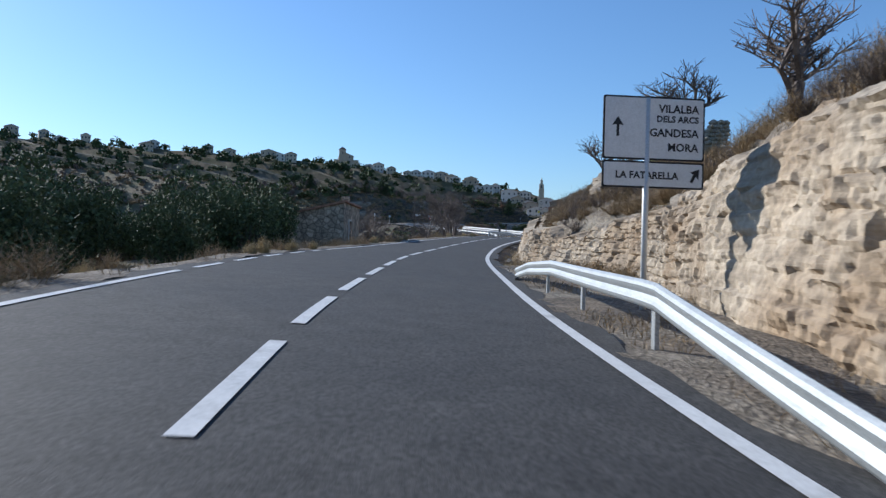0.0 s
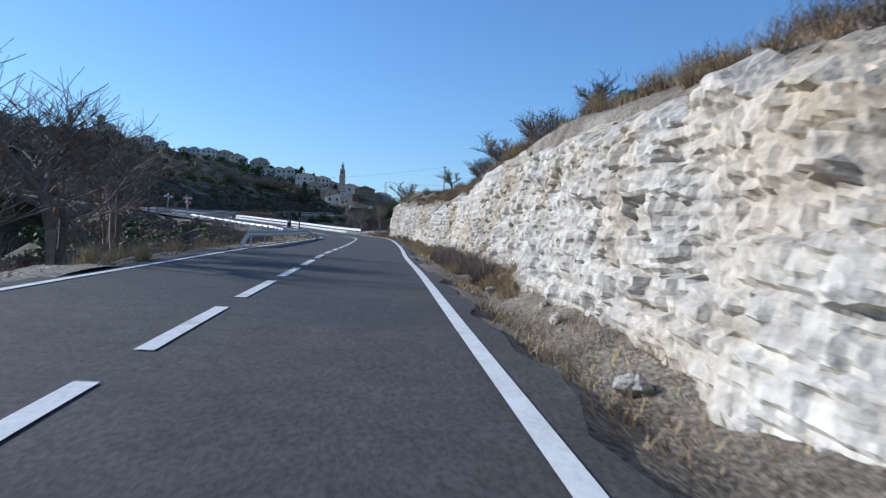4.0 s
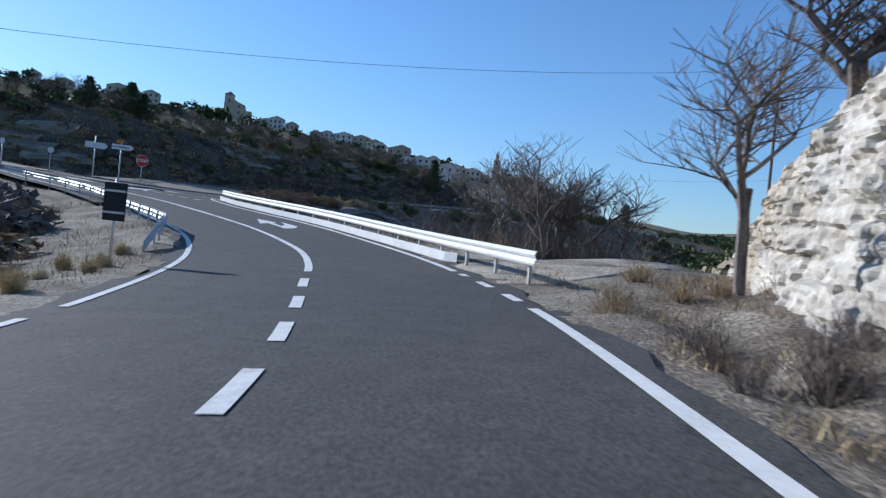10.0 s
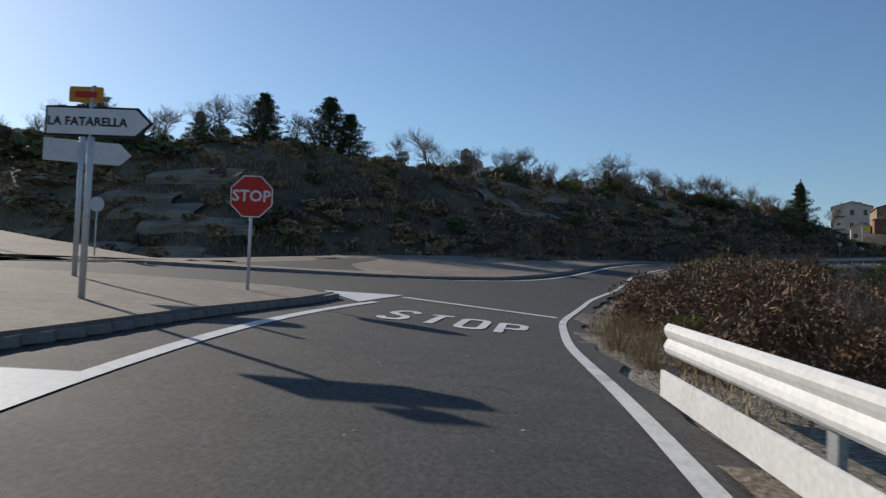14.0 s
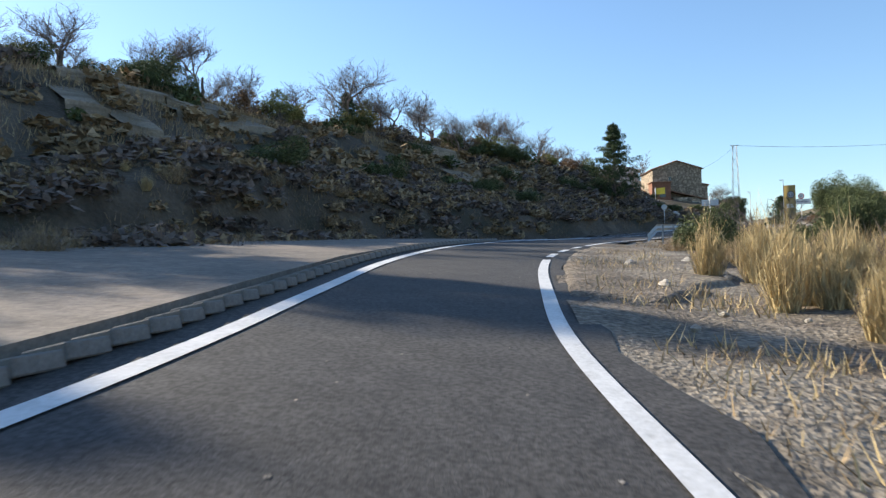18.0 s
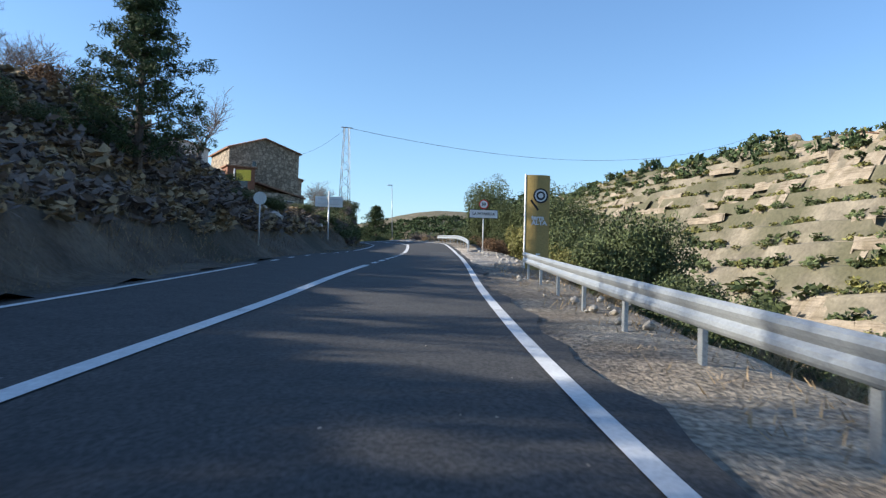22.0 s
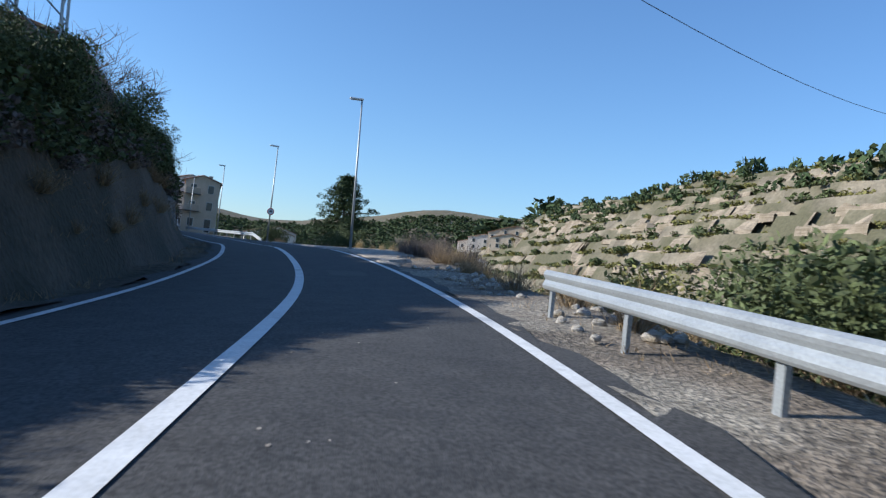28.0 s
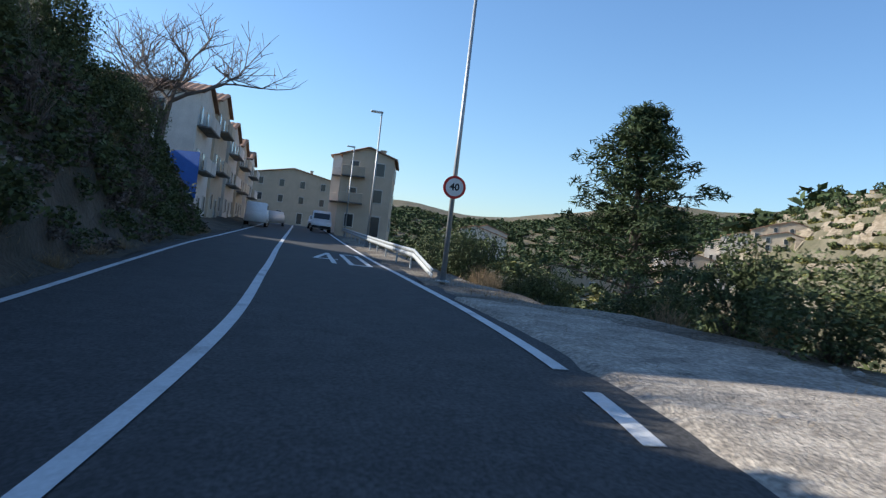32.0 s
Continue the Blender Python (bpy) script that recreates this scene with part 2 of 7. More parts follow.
def rock_material(name, base, tint):
    m = material(name, base, 0.93, var=0.22, scale=0.7, fine=9, bump=0.7, second=tint, mix=(0.46, 0.66), bump_scale=0.05)
    nt = m.node_tree
    b = nt.nodes["Principled BSDF"]
    src = b.inputs["Base Color"].links[0].from_socket
    tc = nt.nodes["Texture Coordinate"]
    mp = nt.nodes.new("ShaderNodeMapping")
    mp.inputs["Scale"].default_value = (0.35, 0.35, 5.0)
    nt.links.new(tc.outputs["Object"], mp.inputs["Vector"])
    n = nt.nodes.new("ShaderNodeTexNoise")
    n.inputs["Scale"].default_value, n.inputs["Detail"].default_value = 1.0, 9.0
    nt.links.new(mp.outputs["Vector"], n.inputs["Vector"])
    r = nt.nodes.new("ShaderNodeValToRGB")
    r.color_ramp.elements[0].position, r.color_ramp.elements[0].color = 0.36, (0.62, 0.60, 0.58, 1)
    r.color_ramp.elements[1].position, r.color_ramp.elements[1].color = 0.52, (1, 1, 1, 1)
    nt.links.new(n.outputs["Fac"], r.inputs["Fac"])
    mx = nt.nodes.new("ShaderNodeMix")
    mx.data_type, mx.blend_type = 'RGBA', 'MULTIPLY'
    mx.inputs["Factor"].default_value = 0.8
    nt.links.new(src, mx.inputs["A"])
    nt.links.new(r.outputs["Color"], mx.inputs["B"])
    nt.links.new(mx.outputs["Result"], b.inputs["Base Color"])
    return m


ROCK = rock_material("layered limestone", (0.50, 0.462, 0.40), (0.41, 0.34, 0.24))
BUFF_ROCK = rock_material("earthy buff limestone", (0.40, 0.335, 0.25), (0.29, 0.21, 0.13))
LEDGE = rock_material("weathered ledge stone", (0.29, 0.24, 0.175), (0.19, 0.155, 0.105))
# Darker copy of the pale rock; the shade under the bank is in its colour.
SHADED_ROCK = rock_material("grey rock darkened for shade", (0.25, 0.235, 0.21), (0.15, 0.135, 0.11))
# Brown earth for the left bank, with its shade put into the colour.
SHADED_BANK = material("bank earth darkened for shade", (0.105, 0.085, 0.06), 0.95, var=0.4, scale=0.5, fine=7.0, bump=0.9, second=(0.055, 0.05, 0.033), mix=(0.45, 0.6), bump_scale=0.1)

# ------------------------------------------------------------------ plan of the road
ROAD_X = [21.93, 18.71, 15.50, 12.28, 9.11, 6.45, 4.14, 2.67, 1.58, 0.72, -0.20, -1.10, -2.10, -3.01, -4.03, -5.09, -6.28, -7.97, -10.49, -13.36, -17.73, -23.36, -29.87, -36.08, -41.19, -45.40, -47.52, -49.15, -50.74, -50.94, -49.89, -47.67, -44.58, -41.25, -37.77, -34.26, -30.76, -27.32, -24.09, -21.35, -19.06, -17.46, -16.44, -15.78, -15.59, -16.34, -17.24, -18.14, -19.05, -19.95, -20.85, -21.75, -22.66, -23.56]
ROAD_Y = [-95.02, -85.56, -76.09, -66.62, -57.13, -47.50, -37.77, -27.88, -17.94, -7.98, 1.98, 11.93, 21.88, 31.84, 41.79, 51.73, 61.66, 71.52, 81.19, 90.77, 99.74, 108.00, 115.58, 123.41, 132.00, 140.96, 150.24, 159.69, 169.47, 179.43, 189.40, 199.19, 208.69, 218.12, 227.50, 236.86, 246.23, 255.61, 265.08, 274.69, 284.43, 294.30, 304.24, 314.22, 324.21, 334.18, 344.14, 354.10, 364.06, 374.02, 383.98, 393.94, 403.90, 413.86]
ROAD_Z = [-4.07, -4.07, -4.07, -4.06, -3.70, -3.36, -3.01, -2.57, -2.06, -1.57, -1.17, -0.85, -0.55, -0.27, 0.02, 0.36, 0.70, 0.99, 1.22, 1.46, 1.89, 2.52, 3.22, 3.97, 4.54, 4.82, 5.14, 5.71, 6.64, 7.44, 8.05, 8.55, 9.08, 9.68, 10.28, 10.82, 11.36, 12.04, 12.72, 13.20, 13.67, 14.16, 14.71, 14.97, 15.21, 15.45, 15.69, 15.93, 16.17, 16.41, 16.65, 16.89, 17.13, 17.37]
ROAD_BANK = [-1.4, -1.4, -1.4, -1.4, -2.2, -2.6, -2.3, -1.6, -0.9, -0.6, -0.6, -0.8, -0.8, -0.6, -0.3, 0.3, 1.2, 2.3, 3.4, 4.4, 5.0, 5.5, 5.1, 2.0, -1.9, -3.7, -4.1, -4.1, -3.6, -3.2, -2.7, -1.9, -1.2, -1.1, -0.9, -0.4, 0.2, 1.6, 3.1, 4.2, 4.7, 4.4, 4.1, 3.8, 2.7, 1.4, 0.2, 0.0, 0.0, 0.0, 0.0, 0.0, 0.0, 0.0]

PLAN_S = np.arange(-30, 501, 10.0)
STEP = 0.5
GS = np.arange(-30, 500, STEP)


def spline(xs, ys, q):
    """Smooth cubic curve through the given knots."""
    xs, ys, q = np.asarray(xs, float), np.asarray(ys, float), np.asarray(q, float)
    m = np.gradient(ys, xs)
    i = np.clip(np.searchsorted(xs, q) - 1, 0, len(xs) - 2)
    h = xs[i + 1] - xs[i]
    u = np.clip((q - xs[i]) / h, 0, 1)
    return (2*u**3 - 3*u**2 + 1) * ys[i] + (u**3 - 2*u**2 + u) * h * m[i] + (3*u**2 - 2*u**3) * ys[i+1] + (u**3 - u**2) * h * m[i+1]


GX, GY, GZ, GB = (spline(PLAN_S, v, GS) for v in (ROAD_X, ROAD_Y, ROAD_Z, ROAD_BANK))
GB = np.tan(np.radians(GB))
TX, TY = np.gradient(GX), np.gradient(GY)
TL = np.hypot(TX, TY)
TX, TY = TX / TL, TY / TL


def table(text):
    """Knots 's:value ...' as a function of the distance along the road."""
    k = np.array([[float(v) for v in w.split(":")] for w in text.split()])
    return lambda s: np.interp(s, k[:, 0], k[:, 1])


def smooth_table(text):
    k = np.array([[float(v) for v in w.split(":")] for w in text.split()])
    return lambda s: spline(k[:, 0], k[:, 1], np.clip(s, k[0, 0], k[-1, 0]))


# sideways places, metres to the right of the driven line
CENTRE = smooth_table("-30:-1.1 4:-1.15 21:-1.32 36:-1.57 60:-1.85 80:-1.98 95:-1.97 111:-1.8 125:-1.65 140:-1.5 154:-1.15 159:-1.3 163:-1.2 167:-.85 171:-.6 175:-.6 183:-.8 192:-1.3 195:-1.75")
CENTRE_B = smooth_table("282:-2.95 290:-2.6 298:-2.15 304:-1.98 314:-1.6 327:-1.25 346:-1.3 360:-1.2 371:-.92 382:-.84 388:-.88 392:-.96 395:-1.1 399:-1.28 405:-1.5 427:-1.7 460:-1.7 500:-1.7")
RIGHT = smooth_table("-30:2.1 4:2.08 20:1.98 28:1.8 36:1.4 43:1.08 60:1.0 80:1.04 95:1.16 110:1.42 125:1.5 140:1.58 154:2.0 162:2.3 169:2.45 176:2.32 183:2.18 195:1.48 203:1.4 209:1.72 214:1.84 219:1.95 222:1.83 225:1.68 229:1.4 234:1.1 240:1.12 245:1.1 248:1.0 252:.98 256:.86 260:.78 264:.88 270:1.1 280:1.34 290:1.3 300:1.4 314:1.7 327:1.88 345:1.8 360:1.88 371:1.9 382:2.0 390:1.75 396:1.65 401:1.65 406:2.1 413:2.13 430:1.9 500:1.9")
LEFT = smooth_table("-30:-4.4 7:-4.5 25:-5.0 40:-4.95 84:-5.0 112:-5.15 128:-4.85 141:-4.7 151:-4.25 161:-4.3 170:-3.75 178:-3.6 186:-4.05 193:-4.3 198:-5.2 201:-6.6 205:-8.6 209:-12")
LEFT_B = smooth_table("282:-5.9 290:-5.3 300:-4.85 310:-4.85 315:-5.0 331:-4.45 341:-4.15 350:-4.2 363:-4.0 374:-3.65 385:-3.25 391:-3.3 400:-4.0 411:-4.65 420:-4.75 440:-4.6 500:-4.8")
ISLE = smooth_table("221:-16.5 226:-13.2 230:-10.0 233:-7.4 236:-5.4 240:-3.5 245:-2.15 248:-1.8 251:-1.8 256:-2.1 263:-2.5 270:-2.88 278:-3.15 283:-2.92")


def ground_line(s):
    return [np.interp(s, GS, v) for v in (GX, GY, GZ, GB, TX, TY)]


def W(s, l, up=0.0):
    """The world place at s along the driven line, l to its right, up over the road's surface."""
    x, y, z, b, tx, ty = ground_line(s)
    return Vector((float(x + ty * l), float(y - tx * l), float(z + np.clip(l, -14, 8) * b + up)))


def heading(s):
    """Turn about z so that local y runs along the road."""
    return math.atan2(-float(np.interp(s, GS, TX)), float(np.interp(s, GS, TY)))


def to_road(x, y):
    """Distance along and to the right of the driven line, for arrays of places."""
    x, y = np.asarray(x, float).ravel(), np.asarray(y, float).ravel()
    best = np.full(x.shape, 1e18)
    idx = np.zeros(x.shape, int)
    for i in range(0, len(GS), 2):
        d = (x - GX[i]) ** 2 + (y - GY[i]) ** 2
        m = d < best
        best[m], idx[m] = d[m], i
    ox, oy = x - GX[idx], y - GY[idx]
    return GS[idx] + ox * TX[idx] + oy * TY[idx], ox * TY[idx] - oy * TX[idx], idx


# main road after the junction
MAIN_KNOTS = [tuple(W(186, float(CENTRE(186)))), tuple(W(190, -1.16)), (-35.28, 118.84, 3.54), (-37.87, 120.8, 3.76), (-42.5, 123.93, 4.2), (-46.0, 125.52, 4.5), (-53.3, 129.2, 5.15), (-62, 133, 5.85), (-72, 137, 6.6), (-84, 141, 7.5), (-100, 145.5, 8.9), (-120, 149, 10.4), (-150, 151, 12.6)]
mk = np.array(MAIN_KNOTS)
md_k = np.concatenate([[0], np.cumsum(np.hypot(np.diff(mk[:, 0]), np.diff(mk[:, 1])))])
MAIN = np.stack([spline(md_k, mk[:, i], np.arange(260) * 0.5) for i in range(3)], 1)
MTX, MTY = np.gradient(MAIN[:, 0]), np.gradient(MAIN[:, 1])
ML_ = np.hypot(MTX, MTY)
MTX, MTY = MTX / ML_, MTY / ML_


def M(d, l, up=0.0):
    """The world place d along the main road from the junction, l to the right of its centre line."""
    i = np.clip(d, 0, 129) * 2
    n = np.arange(len(MAIN))
    x, y, z, tx, ty = (float(np.interp(i, n, v)) for v in (MAIN[:, 0], MAIN[:, 1], MAIN[:, 2], MTX, MTY))
    px, py = x + ty * l, y - tx * l
    k = min(1.0, max(0.0, (58 - d) / 26))
    if k > 0:
        s, q, i = to_road(px, py)
        g = ground_line(s[0])
        z = (1 - k) * z + k * float(g[2] + np.clip(q[0], -14, 8) * g[3])
    return Vector((px, py, z + up))


def to_main(x, y):
    x, y = np.asarray(x, float).ravel(), np.asarray(y, float).ravel()
    best = np.full(x.shape, 1e18)
    idx = np.zeros(x.shape, int)
    for i in range(0, len(MAIN), 3):
        d = (x - MAIN[i, 0]) ** 2 + (y - MAIN[i, 1]) ** 2
        m = d < best
        best[m], idx[m] = d[m], i
    ox, oy = x - MAIN[idx, 0], y - MAIN[idx, 1]
    return idx * 0.5, ox * MTY[idx] - oy * MTX[idx], idx


def lump(x, y, size, seed=0.0):
    """Smooth value noise about zero, for arrays."""
    x, y = np.asarray(x) / size + seed * 17.3, np.asarray(y) / size + seed * 9.1
    xi, yi = np.floor(x), np.floor(y)
    fx, fy = x - xi, y - yi
    fx, fy = fx * fx * (3 - 2 * fx), fy * fy * (3 - 2 * fy)
    h = lambda a, b: (np.sin(a * 127.1 + b * 311.7 + seed) * 43758.5453) % 1.0
    a, b, c, d = h(xi, yi), h(xi + 1, yi), h(xi, yi + 1), h(xi + 1, yi + 1)
    return (a + (b - a) * fx + (c - a) * fy + (a - b - c + d) * fx * fy) * 2 - 1


# cross-sections beside the road: foot and height of the cut, height of the hill behind, drop of the valley
ROCK_FOOT = smooth_table("-30:4.2 0:4.3 13:5.2 24:5.6 32:3.4 40:2.8 60:2.8 80:3.3 90:3.6 110:4.0 125:3.8 140:3.8 150:4.25 156:5.2 160:6.6 164:8.7 167:11")
ROCK_TOP = table("-30:3.2 8:3.3 16:2.9 22:2.3 27:1.6 31:1.5 36:1.35 42:1.35 48:1.6 56:2.2 70:2.8 82:4.0 90:3.6 98:3.9 103:3.3 112:2.8 126:3.0 140:3.0 148:3.2 154:3.8 159:3.8 161:2.8 163:1.3 164.5:0")
HILL_R = table("-30:6.5 16:6.4 26:4.8 34:4.2 44:3.7 48.8:3.7 50.6:4.7 60:5.2 96:6.6 118:6 136:5.6 150:5.2 158:5.6 162:5.6 164.5:3 167:0 170:-1.5")
DROP_R = table("168:0 176:-3.0 200:-3.0 210:-.8 217:.7 225:1.0 238:.9 248:.4 258:0 266:-.9 280:-2.2 330:-.9 345:-.8 352:-1.6 385:-1.6 400:-.8 430:-1.5 500:-2")
BANK_L = table("200:0 255:0 262:3.0 275:4.4 300:4.4 312:3.8 318:2.6 326:2.4 341:2.3 352:2.0 360:2.3 367:3.8 378:4.0 391:3.6 401:4.4 421:4.3 438:3.3 446:1.4 452:.4 500:.3")
TOE_L = table("255:-13 262:-9.5 270:-7.6 282:-7.2 300:-6.3 320:-6.6 335:-6.2 350:-5.7 363:-5.4 385:-4.9 400:-5.5 430:-6.2 500:-6.5")
SHELF = table("208:1.6 216:.5 240:.6 246:1.5 252:1.9 255:3.6 263:3.6 267:1.6 380:1.6 388:4.2 395:5.6 406:5.6 414:3.4 418:1.6")
DROP_L = table("-30:-1.5 20:-2 45:-.6 60:-.7 70:-1.6 120:-1.9 150:-1.2 165:-.5 200:-.8 206:0")

RIDGES = (((-640, 150, 78), (-454, 310, 73), (-395, 370, 71), (-216, 461, 63), (-137, 473, 52), (-80, 440, 38), (-52, 400, 27), (-48, 350, 18)),
          ((60, 130, 26), (78, 230, 37), (85, 290, 40), (97, 360, 44), (113, 425, 46), (150, 575, 50), (212, 640, 56), (320, 820, 64)),
          ((-260, 140, 40), (-184, 160, 28), (-149, 167, 22.3), (-120, 170, 19.2), (-100, 171, 18.3), (-83, 175, 17.2), (-75, 190, 16.6), (-67.5, 211, 17.3), (-63, 225, 17.8), (-57, 234, 18.4), (-51, 242, 18.0), (-45, 250, 16.4), (-41, 256, 14.3)))
RIDGE_FALL = (0.26, 0.60, 0.73)


def ridge_height(x, y, n):
    best = np.full(x.shape, -1e9)
    near_d = np.full(x.shape, 1e9)
    pts = RIDGES[n]
    for (ax, ay, az_), (bx, by, bz) in zip(pts[:-1], pts[1:]):
        ux, uy = bx - ax, by - ay
        t = np.clip(((x - ax) * ux + (y - ay) * uy) / (ux * ux + uy * uy), 0, 1)
        d = np.hypot(x - ax - ux * t, y - ay - uy * t)
        crest = az_ + (bz - az_) * t
        if n < 2:
            best = np.maximum(best, crest - RIDGE_FALL[n] * np.maximum(0, np.sqrt(d * d + 60) - 7.7))
        else:
            fall = np.where(ux * (y - ay) - uy * (x - ax) > 0, 0.10, RIDGE_FALL[n])
            best = np.where(d < near_d - 1e-6, crest - fall * np.maximum(0, np.sqrt(d * d + 6) - 2.45), best)
            near_d = np.minimum(d, near_d)
    return best


def section(s, l):
    """Height over the road's plane, beside it, for arrays."""
    h = np.zeros(s.shape)
    e = RIGHT(s) + 0.5
    r = l > 0
    # rock side
    foot, top, hill = ROCK_FOOT(s), ROCK_TOP(s), HILL_R(s)
    cut = r & (s < 168)
    ditch = -0.28 * np.exp(-((l - (e + foot) / 2) / 0.55) ** 2) * (s > 30) * (s < 160)
    k = np.clip((l - foot - 0.3) / 1.2, 0, 1)
    up = top * k + (hill - top) * np.clip((l - foot - 1.0) / np.interp(s, (142, 157), (5.0, 2.6)), 0, 1) ** 0.8
    up = up + np.clip(l - foot - 6, 0, 40) * 0.03 * (hill > 2)
    h = np.where(cut, np.where(l < foot, ditch + 0.04 * np.maximum(0, l - e), up), h)
    # valley side
    fall = DROP_R(s)
    open_ = r & (s >= 168)
    w = np.clip((l - e - SHELF(s)) / 4.0, 0, 1)
    h = np.where(open_, fall * w * w * (3 - 2 * w) - np.clip(l - e - SHELF(s) - 4.4, 0, 60) * 0.22 * np.clip((s - 225) / 40, 0, 1) - np.clip(l - e - 4, 0, 14) * 0.16 * (s < 215), h)
    # left side
    le = np.where(s < 209, LEFT(np.minimum(s, 209)), np.where(s > 282, LEFT_B(np.maximum(s, 282)), -14)) - 0.5
    wl = np.clip((le - l - 0.8) / 4.0, 0, 1)
    h = np.where(~r & (s < 206), DROP_L(s) * wl - np.clip(le - l - 6, 0, 40) * 0.06, h)
    bank, toe = BANK_L(s), TOE_L(s)
    kb = np.clip((toe - l) / np.interp(s, (335, 350), (2.6, 1.5)), 0, 1)
    low = bank * kb ** 0.8 + np.clip(toe - l - 3, 0, 12) * 0.22 * ((s > 345) & (s < 432))
    slope = np.clip(0.40 * (-l - 4.2), 0, 3.2) * np.clip((toe - l) / 1.0, 0, 1)
    wb = np.clip((322 - s) / 12, 0, 1) * (s > 255)
    hb = low * (1 - wb) + slope * wb * np.clip((s - 255) / 10, 0, 1)
    h = np.where(~r & (s >= 206), hb, h)
    return h


def west_hill(x, y):
    """The scrub hill above the junction, kept off the main road."""
    x, y = np.asarray(x, float), np.asarray(y, float)
    md, ml, mi = to_main(x, y)
    ml, mi = ml.reshape(x.shape), mi.reshape(x.shape)
    z = ridge_height(x, y, 2) + 0.5 * lump(x, y, 9, 4) + 0.35 * lump(x, y, 3.5, 7)
    return np.where(md.reshape(x.shape) > 25, np.minimum(z, MAIN[mi, 2] - 0.6 + np.clip(ml - 9, 0, 30) * 0.7), z)


def terrain(x, y):
    """Ground height for arrays of places."""
    shape = np.shape(x)
    x, y = np.asarray(x, float).ravel(), np.asarray(y, float).ravel()
    s, l, i = to_road(x, y)
    base = GZ[i] + np.clip(l, -14, 8) * GB[i]
    near = base + section(s, l)
    md, ml, mi = to_main(x, y)
    mnear = np.where(ml > 0, MAIN[mi, 2] + 0.0 * ml, MAIN[mi, 2] - np.clip(-ml - 4.5, 0, 12) * 0.16)
    wm = np.clip((8 - np.abs(ml)) / 4, 0, 1) * np.clip((md - 14) / 10, 0, 1)
    wm = np.maximum(wm, np.clip((16 - np.abs(ml)) / 6, 0, 1) * np.clip((md - 34) / 14, 0, 1) * (ml > 0))
    near = near * (1 - wm) + mnear * wm
    dist = np.minimum(np.abs(l), np.hypot(x - GX[i], y - GY[i]))
    far = np.full(x.shape, -14.0) + 0.022 * np.clip(y, -300, 900) + 2.5 * lump(x, y, 60, 3) + 6 * lump(x, y, 240, 5)
    r1, r2, r3 = (ridge_height(x, y, n) for n in range(3))
    terr = lambda z, st: z + st * 0.5 * (np.round(z / st) * st - z) / st * 1.6
    r2 = np.where(r2 > -10, terr(r2 + 1.5 * lump(x, y, 28, 8), 3.2), r2)
    r1 = np.where(r1 > -10, terr(r1 + 2.0 * lump(x, y, 45, 2), 4.5), r1)
    hills = np.maximum(np.maximum(far, r1), r2)
    rad = np.hypot(x + 20, y - 180)
    ang = np.arctan2(x + 20, y - 180)
    ring = np.clip((rad - 700) / 900, 0, 1)
    rim = np.interp(np.degrees(ang), [-180, -60, 0, 10, 17, 30, 60, 120, 180], [95, 95, 95, 100, 138, 170, 185, 120, 95])
    hills = hills * (1 - ring) + ring * (rim + 5 * np.sin(ang * 23 + 1) + 4 * np.sin(ang * 41))
    w = np.clip((dist - 16) / 34, 0, 1)
    w = w * w * (3 - 2 * w)
    w = np.where((l > 0) & (s > 175), np.clip((dist - 8) / 40, 0, 1), w)
    w = np.where((l > 0) & (s < 168), np.clip((dist - 60) / 60, 0, 1), w)
    z = near * (1 - w) + hills * w
    z = np.where(l < 0, np.maximum(z, west_hill(x, y)), z)
    rough = 0.12 * lump(x, y, 2.7, 1) + 0.3 * lump(x, y, 8, 6)
    z = z + rough * np.clip((dist - 6) / 6, 0, 1) * (1 - np.clip(wm * 2, 0, 1))
    return z.reshape(shape)


def mesh_object(name, verts, faces, mat, smooth=False, parent=None):
    me = bpy.data.meshes.new(name)
    me.from_pydata(verts, [], faces)
    me.materials.append(mat)
    if smooth:
        me.polygons.foreach_set("use_smooth", [True] * len(me.polygons))
    me.update()
    ob = new(name, me)
    if parent:
        ob.parent = parent
    return ob


def grid_faces(n, m):
    a = (np.arange(n - 1)[:, None] * m + np.arange(m - 1)[None]).ravel()
    return np.stack([a, a + 1, a + m + 1, a + m], 1).tolist()


def part(name, bm, mat, parent=None, label="", smooth=False):
    """Links a bmesh as one mesh object under a thing or a part."""
    me = bpy.data.meshes.new(name)
    bm.to_mesh(me)
    bm.free()
    me.materials.append(mat)
    if smooth:
        me.polygons.foreach_set("use_smooth", [True] * len(me.polygons))
    ob = new(name, me)
    ob.parent = parent
    if label:
        ob["label"] = label
    return ob


def empty(name, m=None):
    ob = new(name)
    ob.empty_display_size = 0.3
    if m is not None:
        ob.matrix_world = m
    return ob


def place(s, l, up=0.0, turn=0.0):
    """A pose that stands upright at a place by the road, local y along it."""
    return Matrix.Translation(W(s, l, up)) @ Matrix.Rotation(heading(s) + radians(turn), 4, 'Z')


def stand(x, y, turn=0.0, sink=0.0):
    return Matrix.Translation((x, y, float(terrain(np.array([x]), np.array([y]))[0]) - sink)) @ Matrix.Rotation(radians(turn), 4, 'Z')


def box(bm, sx, sy, sz, at_=(0, 0, 0), bevel=0.0, rot=None):
    """A box with its middle at at_."""
    m = Matrix.Translation(at_) @ (rot or Matrix()) @ Matrix.Diagonal((sx, sy, sz, 1))
    g = bmesh.ops.create_cube(bm, size=1, matrix=m)
    if bevel:
        es = list({e for v in g["verts"] for e in v.link_edges})
        bmesh.ops.bevel(bm, geom=es, offset=bevel, segments=1, affect='EDGES')


